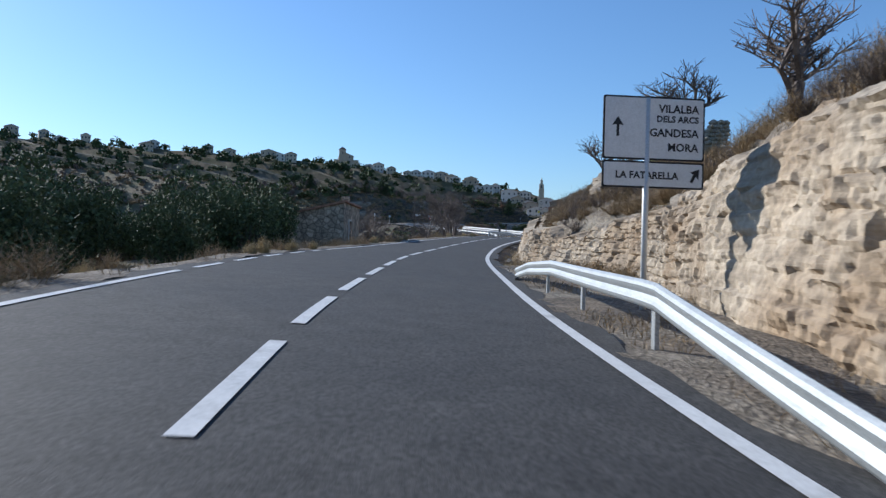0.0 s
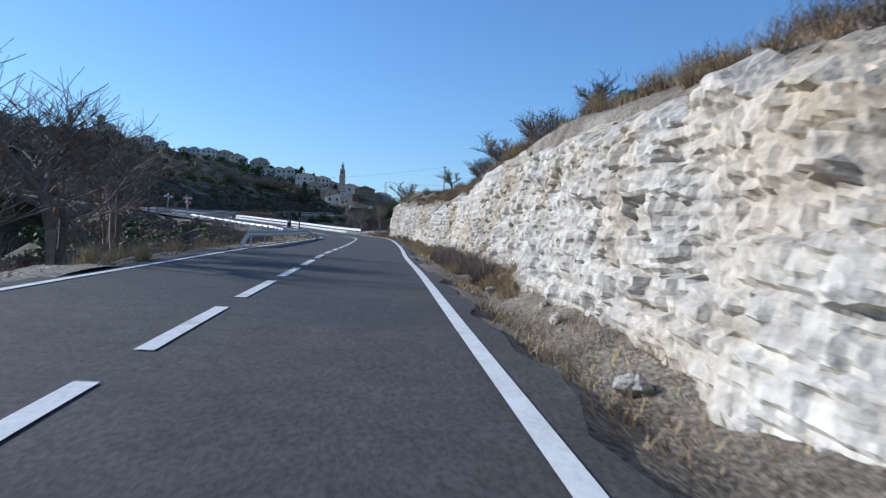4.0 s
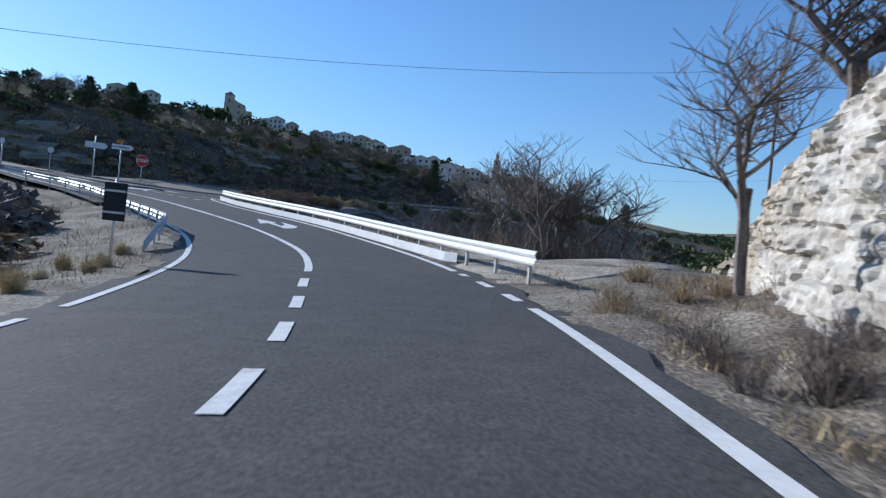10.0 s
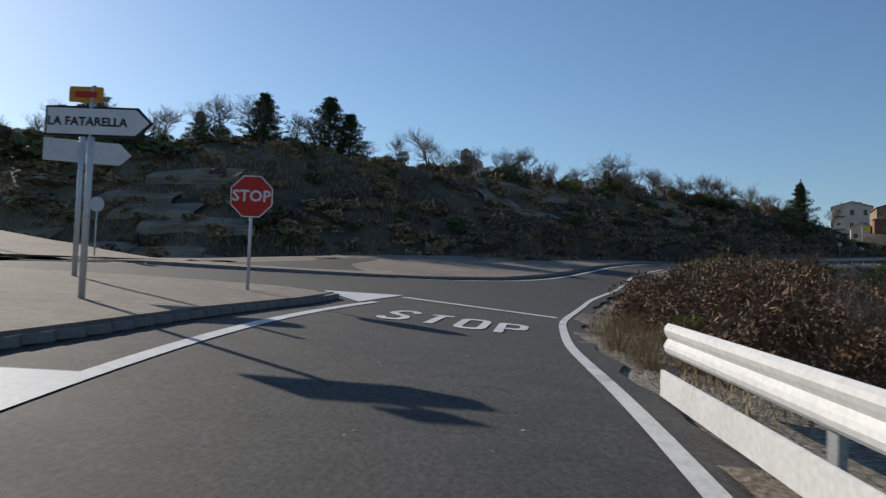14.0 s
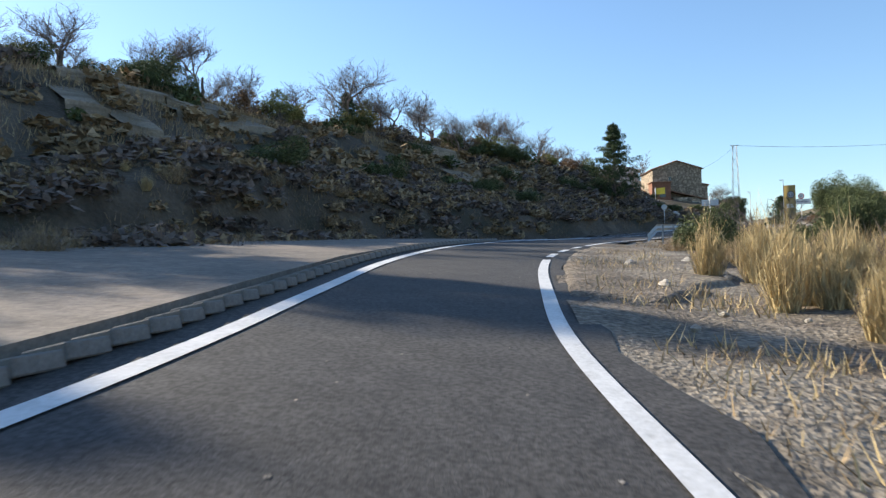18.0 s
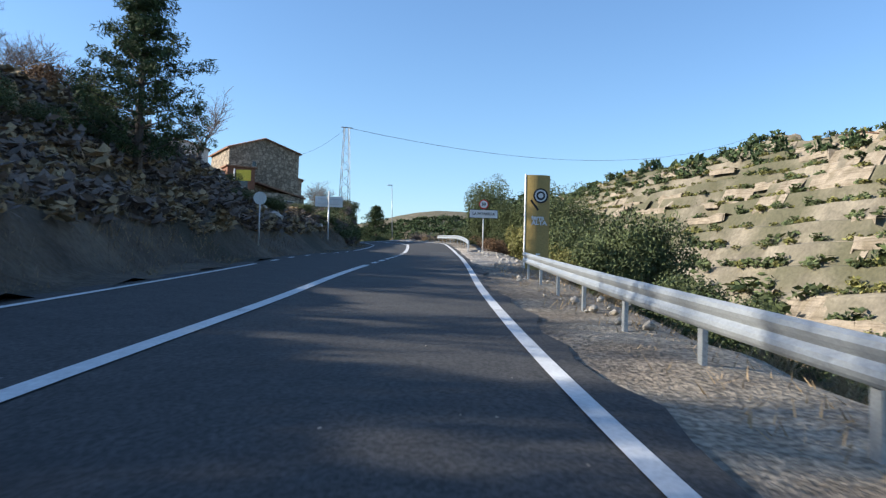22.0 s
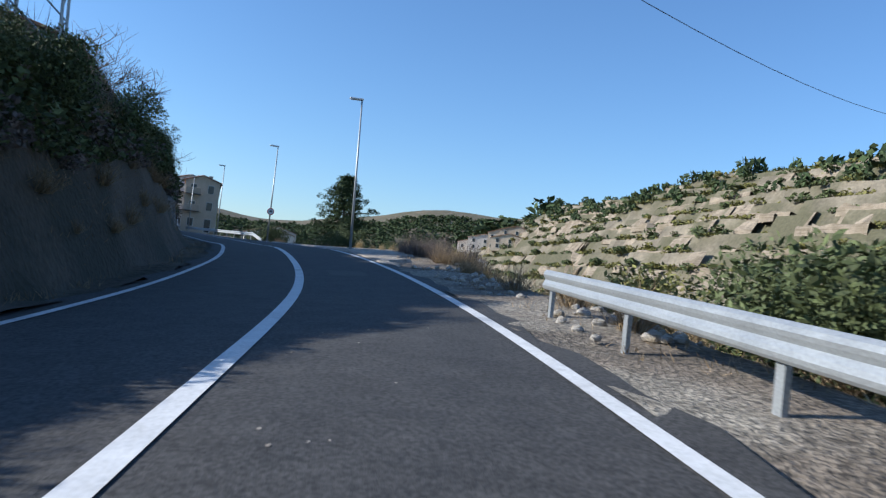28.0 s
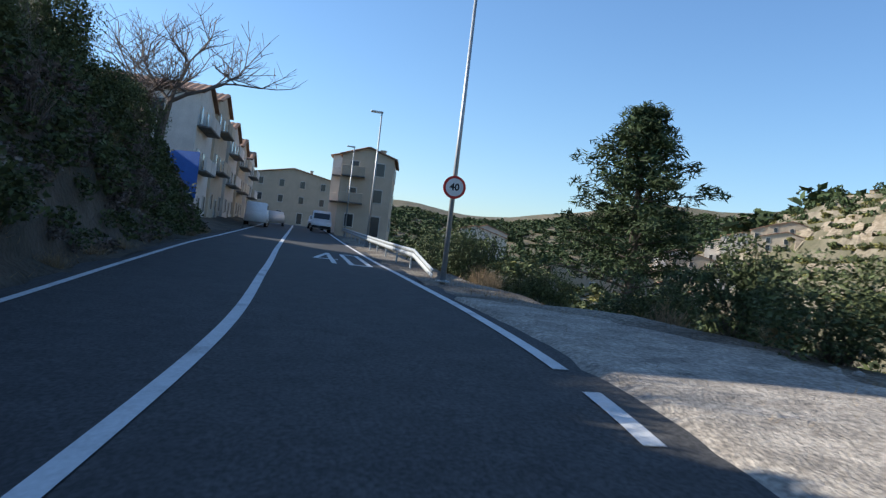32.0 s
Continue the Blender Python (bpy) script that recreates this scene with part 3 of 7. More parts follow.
def tube(bm, a, b, r0, r1=None, n=8, caps=True):
    a, b = Vector(a), Vector(b)
    d = b - a
    q = d.to_track_quat('Z', 'Y').to_matrix().to_4x4()
    bmesh.ops.create_cone(bm, cap_ends=caps, segments=n, radius1=r0, radius2=r0 if r1 is None else r1, depth=d.length, matrix=Matrix.Translation((a + b) / 2) @ q)


# ------------------------------------------------------------------ ground
def axis_lines(lo, hi, step, out):
    mid = np.arange(lo, hi, step)
    grow, p, d = [], 0.0, step
    while p < out:
        d *= 1.13
        p += d
        grow.append(p)
    grow = np.array(grow)
    return np.concatenate([(lo - grow)[::-1], mid, hi + grow])


gx, gy = axis_lines(-100, 125, 1.7, 2600), axis_lines(-90, 470, 1.7, 2600)
XX, YY = np.meshgrid(gx, gy, indexing="ij")
ZZ = terrain(XX, YY)
s_, l_, _i = to_road(XX, YY)
s_, l_ = s_.reshape(XX.shape), l_.reshape(XX.shape)
md_, ml_, _i = to_main(XX, YY)
md_, ml_ = md_.reshape(XX.shape), ml_.reshape(XX.shape)
STRIP_L = table("-30:-12 195:-12 209:-16 255:-16 270:-11 500:-11")
under = (l_ < 8) & (l_ > STRIP_L(s_) + 2.0) & (s_ < 499) & (s_ > -29)
under_main = (np.abs(ml_) < 6) & (md_ < 128) & (md_ > 10)
ZZ = np.where((l_ > 2) & (l_ < 8.2) & (s_ > -29) & (s_ < 170), ZZ - 1.6, ZZ)
ZZ = np.where(under, ZZ - 0.9, np.where(under_main, ZZ - 0.6, ZZ))
ground = mesh_object("ground", np.stack([XX, YY, ZZ], -1).reshape(-1, 3).tolist(), grid_faces(len(gx), len(gy)), EARTH, smooth=True)
ground.data.materials.append(PALE_EARTH)
ground.data.materials.append(SHADED_BANK)
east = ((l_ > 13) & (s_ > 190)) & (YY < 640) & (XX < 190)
# Left of the road past the junction: the earth darkened to stand for shade.
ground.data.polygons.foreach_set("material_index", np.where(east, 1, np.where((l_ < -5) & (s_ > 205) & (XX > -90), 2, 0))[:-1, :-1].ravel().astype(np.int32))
tagged(ground, "dry brown scrubland ground with terraced hillsides and valley", "ground", kind="structure")


def strip(name, s0, s1, ds, lf, mat, height=0.0, follow=True, parent=None):
    """A strip of ground along the road; lf gives the sideways lines at each s."""
    ss = np.arange(s0, s1 + 1e-6, ds)
    rows_ = [np.asarray(lf(s)) for s in ss]
    n = len(rows_[0])
    Sg = np.repeat(ss, n)
    Lg = np.concatenate(rows_)
    x, y, z, b, tx, ty = ground_line(Sg)
    X, Y = x + ty * Lg, y - tx * Lg
    Z = z + np.clip(Lg, -14, 8) * b + height
    if follow:
        Z = Z + section(Sg, Lg)
        hill = (Lg < -6) & (Sg > 215)
        Z[hill] = np.maximum(Z[hill], west_hill(X[hill], Y[hill]))
        Z = Z + (0.12 * lump(X, Y, 2.7, 1) + 0.3 * lump(X, Y, 8, 6)) * np.clip((np.abs(Lg) - 6) / 6, 0, 1)
        md, ml, _m = to_main(X, Y)
        Z = np.where((np.abs(ml) < 5.2) & (md > 6) & (Lg < 0), Z - 0.22, Z)
    return ss, n, X, Y, Z, Sg, Lg


def add_strip(name, label, s0, s1, ds, lf, mat, height=0.0, follow=True, noise_=0.0, parent=None, category="", kind="structure"):
    ss, n, X, Y, Z, Sg, Lg = strip(name, s0, s1, ds, lf, mat, height, follow)
    if noise_:
        outer = np.argmax(np.abs(Lg.reshape(len(ss), n)[0]))
        Z.reshape(len(ss), n)[:, outer] -= 0.5
        Z = Z + noise_ * (lump(X, Y, 0.9, 2) + 1.4 * lump(X, Y, 2.3, 5))
    ob = mesh_object(name, np.stack([X, Y, Z], 1).tolist(), [f[::-1] for f in grid_faces(len(ss), n)], mat, smooth=True, parent=parent)
    return tagged(ob, label, category, kind=kind) if not parent else ob


def edge_left(s):
    if s < 200:
        return float(LEFT(s)) - 0.45
    if s < 262:
        return float(np.interp(s, [200, 206, 212, 240, 248, 258, 262], [-6.8, -11, -15.5, -15.5, -14.5, -11.2, -9.7]))
    if s < 282:
        return float(np.interp(s, [262, 267, 273, 282], [-9.7, -8.2, -6.8, -6.4]))
    return float(LEFT_B(s)) - 0.5


JAG = lambda s: 0.10 * math.sin(s * 2.1) + 0.07 * math.sin(s * 5.3 + 1)
add_strip("road", "grey worn asphalt two-lane country road", -30, 499, 1.0, lambda s: np.linspace(edge_left(s) + JAG(s), float(RIGHT(s)) + 0.42 + JAG(s + 9), 22), ASPHALT, 0.0, follow=False, category="road")
vr = lambda s: np.concatenate([np.linspace(float(RIGHT(s)) + 0.2, float(RIGHT(s)) + 4.2, 15), np.linspace(float(RIGHT(s)) + 4.8, 9.6, 7)])
add_strip("verge_right", "dry gravel and soil road verge", -30, 499, 0.7, vr, SOIL, -0.03, noise_=0.045, category="verge")


def vl(s):
    e = edge_left(s) + 0.2
    return np.linspace(e, min(e - 2.0, float(STRIP_L(s)) - 0.6), 16)


add_strip("verge_left", "dry grassy soil verge", -30, 214.8, 0.8, vl, SOIL, -0.03, noise_=0.05, category="verge")
# Bank surface takes the earth whose colour already holds the shade.
add_strip("bank_left", "earth bank with shade in its dark colour and withered grass", 214, 499, 0.8, vl, SHADED_BANK, -0.03, noise_=0.09, category="bank")

# main road beyond the junction
ds_ = np.arange(8, 128.5, 1.0)
ml = np.linspace(-4.1, 4.1, 10)
mv = [tuple(M(d, l, -0.012 if d < 26 else 0.004)) for d in ds_ for l in ml]
tagged(mesh_object("road_main", mv, [f[::-1] for f in grid_faces(len(ds_), len(ml))], ASPHALT, smooth=True), "grey asphalt main road curving uphill", "road", kind="structure")


# ------------------------------------------------------------------ road markings
def ribbon(fn, d0, d1, width, ds=0.5, up=0.012):
    """Verts and faces of a painted line along fn(d) -> (place maker, l)."""
    n = max(2, int(round((d1 - d0) / ds)) + 1)
    v = []
    for d in np.linspace(d0, d1, n):
        f, l = fn(d)
        v += [tuple(f(d, l - width / 2, up)), tuple(f(d, l + width / 2, up))]
    return v, [(2 * i, 2 * i + 1, 2 * i + 3, 2 * i + 2) for i in range(n - 1)]


MARKS = tagged(empty("road_markings"), "worn white painted road markings on asphalt", "road markings", kind="structure")


def line(name, fn, d0, d1, width, up=0.012):
    v, f = ribbon(fn, d0, d1, width, up=up)
    mesh_object(name, v, f, PAINT, parent=MARKS)


def dashes(fn, d0, d1, on, off, width):
    d = d0
    while d < d1:
        line("dash", fn, d, min(d1, d + on), width)
        d += on + off


on_road = lambda t: (lambda s: (W, float(t(s))))
line("edge_line", on_road(RIGHT), -30, 159.4, 0.17)
dashes(on_road(RIGHT), 160.3, 165, 1.0, 1.1, 0.17)
line("edge_line", on_road(RIGHT), 165.6, 258.3, 0.17)
dashes(on_road(RIGHT), 259.3, 266.2, 1.5, 1.1, 0.17)
line("edge_line", on_road(RIGHT), 266.9, 391.8, 0.17)
dashes(on_road(RIGHT), 393.3, 408, 1.7, 1.5, 0.17)
line("edge_line", on_road(RIGHT), 408.9, 495, 0.17)
line("edge_line", on_road(LEFT), -30, 15, 0.15)
dashes(on_road(LEFT), 16, 30, 2.0, 1.2, 0.15)
line("edge_line", on_road(LEFT), 31, 146, 0.15)
dashes(on_road(LEFT), 147, 158, 1.6, 1.4, 0.15)
line("edge_line", on_road(LEFT), 159, 204, 0.15)
dashes(on_road(CENTRE), -31.9, 124.4, 3.25, 1.25, 0.17)
line("centre_line", on_road(CENTRE), 125.6, 151, 0.18)
dashes(on_road(CENTRE), 153.0, 164.5, 1.55, 1.55, 0.18)
line("centre_line", on_road(CENTRE), 165.4, 186, 0.18)
on_main = lambda k: (lambda d: (M, k))
line("centre_line", on_main(0.0), 0.0, 33, 0.2)
dashes(on_main(0.0), 34, 52, 1.0, 1.0, 0.16)
line("centre_line", on_main(0.0), 53, 127, 0.16)
line("edge_line", on_main(-3.25), 15, 127, 0.16)
line("edge_line", on_main(3.4), 62, 127, 0.16)
line("edge_line", on_road(ISLE), 221.5, 283, 0.2)
line("centre_line", on_road(CENTRE_B), 283, 310.3, 0.2)
dashes(on_road(CENTRE_B), 311.9, 328.5, 1.4, 1.0, 0.18)
line("centre_line", on_road(CENTRE_B), 329.2, 391.6, 0.2)
dashes(on_road(CENTRE_B), 392.5, 400.7, 1.45, 0.8, 0.2)
line("centre_line", on_road(CENTRE_B), 401.5, 495, 0.18)
line("edge_line", on_road(LEFT_B), 284, 307.9, 0.12)
dashes(on_road(LEFT_B), 310.3, 331.2, 1.3, 2.4, 0.12)
line("edge_line", on_road(LEFT_B), 332, 495, 0.14)


def flat(name, pts, up=0.013):
    """A painted patch from corners (s, l)."""
    v = [tuple(W(s, l, up)) for s, l in pts]
    mesh_object(name, v, [tuple(range(len(v)))], PAINT, parent=MARKS)


flat("stop_bar", [(224.1, -3.15), (224.5, -3.1), (223.25, 1.57), (222.85, 1.52)])
flat("triangle", [(223.4, -5.2), (225.1, -3.4), (220.9, -3.1)])
flat("hatch", [(275.2, -5.75), (275.9, -5.55), (276.1, -3.5), (275.4, -3.55)])
flat("hatch", [(277.6, -3.42), (284, -3.15), (291, -2.85), (287.7, -3.42), (282.4, -4.0), (279.2, -4.7), (277.4, -5.3)])
flat("hatch", [(207.5, -3.15), (209.3, -3.12), (209.2, -4.3), (207.0, -4.5)])
# slip lane border and the arrows
line("edge_line", lambda s: (W, float(np.interp(s, [206.5, 211, 215, 221], [-3.05, -3.0, -2.95, -2.85]))), 206.0, 221.5, 0.22)
for k in range(4):
    line("dash", lambda s: (W, float(np.interp(s, [199, 200.2, 202.8, 205.2, 207], [0.6, 0.17, -0.76, -1.8, -2.9]))), 199.4 + k * 2.0, 200.4 + k * 2.0, 0.2)


GLYPHS = {"S": [[(0.16, 0.0), (0.05, 0.15), (0.0, 0.38), (0.0, 0.65), (0.06, 0.88), (0.2, 1.0), (0.34, 0.95), (0.45, 0.75), (0.55, 0.28), (0.66, 0.05), (0.8, 0.0), (0.93, 0.12), (1.0, 0.38), (1.0, 0.65), (0.94, 0.88), (0.84, 1.0)]],
          "T": [[(0, 0.5), (1, 0.5)], [(0.97, 0.0), (0.97, 1.0)]],
          "O": [[(0.16, 0.0), (0.05, 0.1), (0.0, 0.3), (0.0, 0.7), (0.05, 0.9), (0.16, 1.0), (0.84, 1.0), (0.95, 0.9), (1.0, 0.7), (1.0, 0.3), (0.95, 0.1), (0.84, 0.0), (0.16, 0.0)]],
          "P": [[(-0.05, 0.0), (1, 0.0)], [(1, 0.0), (1, 0.7), (0.95, 0.92), (0.86, 1.0), (0.6, 1.0), (0.5, 0.92), (0.45, 0.7), (0.45, 0.0)]],
          "4": [[(0.35, 1.0), (0.35, 0.0), (1.0, 0.75), (0.0, 0.75)]],
          "0": [[(0.0, 0.1), (1.0, 0.1), (1.0, 0.9), (0.0, 0.9), (0.0, 0.1)]]}


def road_text(text, s, l, tall, wide, gap, width, skew=0.0, stretch=2.1):
    """Painted letters drawn long, so that their cross strokes are thicker along the road."""
    v, f = [], []
    for i, ch in enumerate(text):
        for g in GLYPHS[ch]:
            pts = [(s + a * tall + (i * (wide + gap)) * skew, l + i * (wide + gap) + b * wide) for a, b in g]
            for (s0, l0), (s1, l1) in zip(pts[:-1], pts[1:]):
                d = Vector(((s1 - s0) / stretch, l1 - l0)).normalized() * width / 2
                e = 0.55 if len(g) > 2 else 0.0
                k = len(v)
                for ps, pl, end in ((s0, l0, -e), (s1, l1, e)):
                    for side in (-1, 1) if end <= 0 and ps == s0 and pl == l0 else (1, -1):
                        v.append(tuple(W(ps + (d.x * end - d.y * side) * stretch, pl + d.y * end + d.x * side, 0.013 + 0.0004 * (k // 4 % 3))))
                f.append((k, k + 1, k + 2, k + 3))
    mesh_object("lettering", v, f, PAINT, parent=MARKS)


road_text("STOP", 217.3, -1.68, 2.4, 0.46, 0.33, 0.17, -0.27)
road_text("40", 425.6, -0.3, 6.5, 0.75, 0.3, 0.17)
flat("arrow", [(184.79, 0.64), (182.91, 0.99), (182.72, 0.76), (181.1, 0.72), (181.0, 0.52), (182.55, 0.52), (182.27, 0.1)])
flat("arrow", [(183.0, 1.22), (182.0, 1.30), (180.75, 1.32), (179.9, 0.95), (179.9, 0.52), (181.0, 0.52), (181.1, 0.72), (181.63, 1.02), (182.35, 1.13)])
flat("arrow", [(211.9, -9.3), (209.9, -8.4), (210.4, -8.05), (209.2, -6.7), (209.5, -6.5), (210.9, -7.75), (211.5, -7.35)])


def mark(name, pts, width, mat):
    """A worn track or repair laid flush on the asphalt, along points (s, l)."""
    ks = np.array(pts)
    d = np.concatenate([[0], np.cumsum(np.hypot(*np.diff(ks, axis=0).T))])
    fn = lambda a, o, up: W(float(np.interp(a, d, ks[:, 0])), float(np.interp(a, d, ks[:, 1])) + o, up)
    v, f = ribbon(lambda a: (fn, 0.0), 0.0, d[-1], width, up=0.003)
    mesh_object(name, v, f, mat, parent=MARKS)


mark("tyre_mark", [(194.7, -1.2), (197.1, -1.6), (199.0, -2.1), (203.2, -3.5), (209.5, -6.4)], 0.16, DUST)
mark("tyre_mark", [(194.3, -1.0), (196.4, -1.5), (198.6, -1.95), (201.7, -2.5), (205.2, -3.0)], 0.16, DUST)
for s0, s1, l0, w in ((306.7, 309.5, 1.05, 0.85), (318, 333, 0.9, 1.3), (283, 287, -0.3, 1.1), (326, 329, 2.4, 0.9), (262, 264.5, -0.4, 0.8), (375, 377, 0.4, 1.0)):
    mark("repair_patch", [(s0, l0), ((s0 + s1) / 2, l0 + 0.05), (s1, l0)], w, PATCH)
frng = np.random.default_rng(3)
fv, ff = [], []
for k in range(300):
    s, l = frng.uniform(176, 392), frng.uniform(-0.9, 1.0)
    e = frng.uniform(0.01, 0.03)
    q = len(fv)
    fv += [tuple(W(s + a * e, l + b * e * 0.7, 0.005)) for a, b in ((-1, -0.3), (0.1, -1), (1, 0.2), (-0.2, 0.9))]
    ff.append((q, q + 1, q + 2, q + 3))
tagged(mesh_object("road_chips", fv, ff, GRAVEL), "small pale chips and splashes on the asphalt", "road dirt", kind="stuff")


# ------------------------------------------------------------------ rock cut
def rock_face(label, s0, s1, foot_at, top_at, side=1, amount=1.0, mat=ROCK):
    """A cut face of bedded blocks; each block stands out or back by its own amount, with open joints."""
    s = np.arange(s0, s1, 0.085)
    k = np.linspace(0, 1, 62)
    Sg, K = np.meshgrid(s, k, indexing="ij")
    foot, top = foot_at(Sg), top_at(Sg)
    top = np.maximum(top + 0.35 * lump(Sg, 0 * Sg, 2.6, 3) + 0.25 * lump(Sg, 0 * Sg, 0.8, 7), 0.15)
    Zr = -0.35 + (top + 0.35) * K
    lean = 0.22 + 0.10 * lump(Sg, 0 * Sg, 9, 4)
    out = -0.1 + lean * Zr + 0.8 * np.maximum(0, K - 0.9) * 6
    hsh = lambda a, b: (np.sin(a * 127.1 + b * 311.7) * 43758.5453) % 1.0
    zb = Zr + 0.12 * lump(Sg, 0 * Sg, 7, 1) + 0.05 * lump(Sg, Zr, 0.7, 15)
    push = np.zeros(Sg.shape)
    gap = np.zeros(Sg.shape)
    for bed_h, length, deep, seed in ((0.42, 0.75, 0.17, 0.0), (0.17, 0.26, 0.13, 9.0)):
        zz = zb / bed_h + 0.3 * lump(Sg, zb, 4.0, 6 + seed)
        bed = np.floor(zz)
        blen = length * (0.6 + 0.9 * hsh(bed, 3.0 + seed))
        ss = Sg / blen + 7 * hsh(bed, 5.0 + seed) + 0.18 * lump(Sg, zb, 0.5, 9)
        blk = np.floor(ss)
        push += (hsh(bed, blk + seed) - 0.5) * deep + (hsh(bed, 1.0 + seed) - 0.5) * deep * 0.45
        tilt = (hsh(bed, blk + 20 + seed) - 0.5) * 0.5
        push += tilt * bed_h * ((zz % 1.0) - 0.5)
        open_ = hsh(bed, blk + 40 + seed)
        gap = np.maximum(gap, np.where((zz % 1.0) < 0.16, deep * 0.55 * open_, 0.0))
        gap = np.maximum(gap, np.where((ss % 1.0) < 0.10, deep * 0.45 * open_, 0.0))
    soft = np.clip((lump(Sg, Zr, 5.0, 12) - 0.35) * 2.2, 0, 1)
    out = out - amount * (push - gap) * (1 - 0.65 * soft) - 0.2 * lump(Sg, Zr, 1.9, 11) - 0.035 * lump(Sg, Zr, 0.22, 13)
    L = foot + side * out
    x, y, z, b, tx, ty = ground_line(Sg)
    X, Y, Z = x + ty * L, y - tx * L, z + np.clip(L, -14, 8) * b + Zr
    ob = mesh_object("rock_face", np.stack([X, Y, Z], -1).reshape(-1, 3).tolist(), grid_faces(len(s), len(k)), mat)
    return tagged(ob, label, "rock face", kind="structure")


rock_face("pale layered limestone rock cut with blocky beds beside the road", 62, 164.5, ROCK_FOOT, ROCK_TOP)
rock_face("earthy buff rock cut with crumbling beds beside the road", -30, 62.2, ROCK_FOOT, ROCK_TOP, mat=BUFF_ROCK)
rock_face("upper ledge of buff rock above the brush of the cut", 40, 57, lambda s: ROCK_FOOT(s) + 3.2, table("40:2.6 42:4.1 46:4.4 50:4.9 55:5.2 57:3.2"), mat=BUFF_ROCK)
# This wall's shade is painted by the darker rock colour.
rock_face("grey rock wall with shade in its colour at the foot of the bank", 385, 432, lambda s: TOE_L(s) - 0.3, table("385:0.2 388:1.5 394:2.1 402:2.6 410:2.9 420:2.4 428:1.4 432:0.2"), -1, mat=SHADED_ROCK)


# ------------------------------------------------------------------ guard rails
WAVE = [(0.0, -0.155), (0.028, -0.125), (0.04, -0.085), (0.028, -0.045), (0.0, 0.0), (0.028, 0.045), (0.04, 0.085), (0.028, 0.125), (0.0, 0.155)]


def beam(name, knots, up, parent, mat=STEEL, side=1, profile=WAVE, flare=False):
    """A corrugated beam along knots (s, l); side 1 shows its face to the left."""
    ks = np.array(knots)
    s = np.arange(ks[0, 0], ks[-1, 0] + 1e-6, 0.5)
    l = np.interp(s, ks[:, 0], ks[:, 1])
    u = np.full(s.shape, up) if ks.shape[1] < 3 else np.interp(s, ks[:, 0], ks[:, 2])
    v, f = [], []
    n = len(profile)
    for i in range(len(s)):
        for back in (0, 1):
            for dx, dz in profile:
                v.append(tuple(W(s[i], l[i] - side * (dx - back * 0.012), u[i] + dz)))
    m = 2 * n
    for i in range(len(s) - 1):
        for j in range(n - 1):
            a = i * m + j
            f.append((a, a + 1, a + m + 1, a + m))
            f.append((a + n, a + n + m, a + n + m + 1, a + n + 1))
        for a, c in ((i * m, i * m + n), (i * m + n - 1, i * m + 2 * n - 1)):
            f.append((a, a + m, c + m, c))
    for i in (0, len(s) - 1):
        for j in range(n - 1):
            a = i * m + j
            f.append((a, a + n, a + n + 1, a + 1))
    return mesh_object(name, v, f, mat, parent=parent, smooth=False)


POST = None


def post_mesh(h=0.95):
    bm = bmesh.new()
    box(bm, 0.006, 0.12, h, (0, 0, h / 2 - 0.25))
    for sx in (-1, 1):
        box(bm, 0.055, 0.006, h, (0.0245, sx * 0.06, h / 2 - 0.25))
    box(bm, 0.08, 0.1, 0.18, (0.05, 0, h - 0.45))
    me = bpy.data.meshes.new("post")
    bm.to_mesh(me)
    bm.free()
    me.materials.append(STEEL)
    return me


POST = post_mesh()


def guard_rail(label, knots, posts, side=1, up=0.55, lower=False, mat=STEEL, lower_end=None):
    rail = tagged(empty("guard_rail"), label, "guard rail")
    beam("beam", knots, up, rail, mat, side)
    ks = np.array(knots)
    if lower:
        lo = [(s, l - side * 0.14) for s, l, *_ in knots]
        if lower_end:
            lo = [(lower_end, lo[0][1])] + [(s, l) for s, l in lo if s > lower_end]
        beam("lower_panel", lo, 0.15, rail, WHITE_STEEL, side, [(0.0, -0.13), (0.02, -0.12), (0.02, 0.12), (0.0, 0.13)])
    for s in posts:
        o = new("post", POST)
        o.parent = rail
        l = float(np.interp(s, ks[:, 0], ks[:, 1])) + side * 0.06
        drop = 0.0 if ks.shape[1] < 3 else float(np.interp(s, ks[:, 0], ks[:, 2])) - up
        m = place(s, l, drop - 0.02)
        if side < 0:
            m = m @ Matrix.Rotation(math.pi, 4, 'Z')
        o.matrix_world = m
        if abs((s * 7) % 3) < 1.0:
            bm = bmesh.new()
            box(bm, 0.012, 0.05, 0.09, (-0.05, 0, up))
            r = part("reflector", bm, SIGN_ORANGE if mat is STEEL else WHITE_STEEL, rail)
            r.matrix_world = m
    return rail


guard_rail("galvanised steel guard rail with a turned-down end, beside the rock cut", [(1.6, 2.45, -.05), (8.2, 2.75, .6), (15.5, 2.7, .55), (19, 2.55, .36), (22.5, 2.45, 0.02)], (8.4, 12.4, 16.4))
guard_rail("dull galvanised guard rail along the outer lane", [(90.5, -5.3, 0.0), (94, -5.6, .55), (124, -5.55, .55), (129, -5.35, 0.02)], np.arange(95, 125, 4.0), side=-1)
guard_rail("curved galvanised guard rail on the inside of the bend", [(171, -4.9, .1), (173, -4.6, .5), (178, -4.15, .55), (186, -4.75, .55), (192, -5.0, .55), (197, -6.1, .55), (201, -7.8, .55), (204, -10.3, .55), (207.5, -14, .55)], np.arange(173.5, 206, 2.0), side=-1)
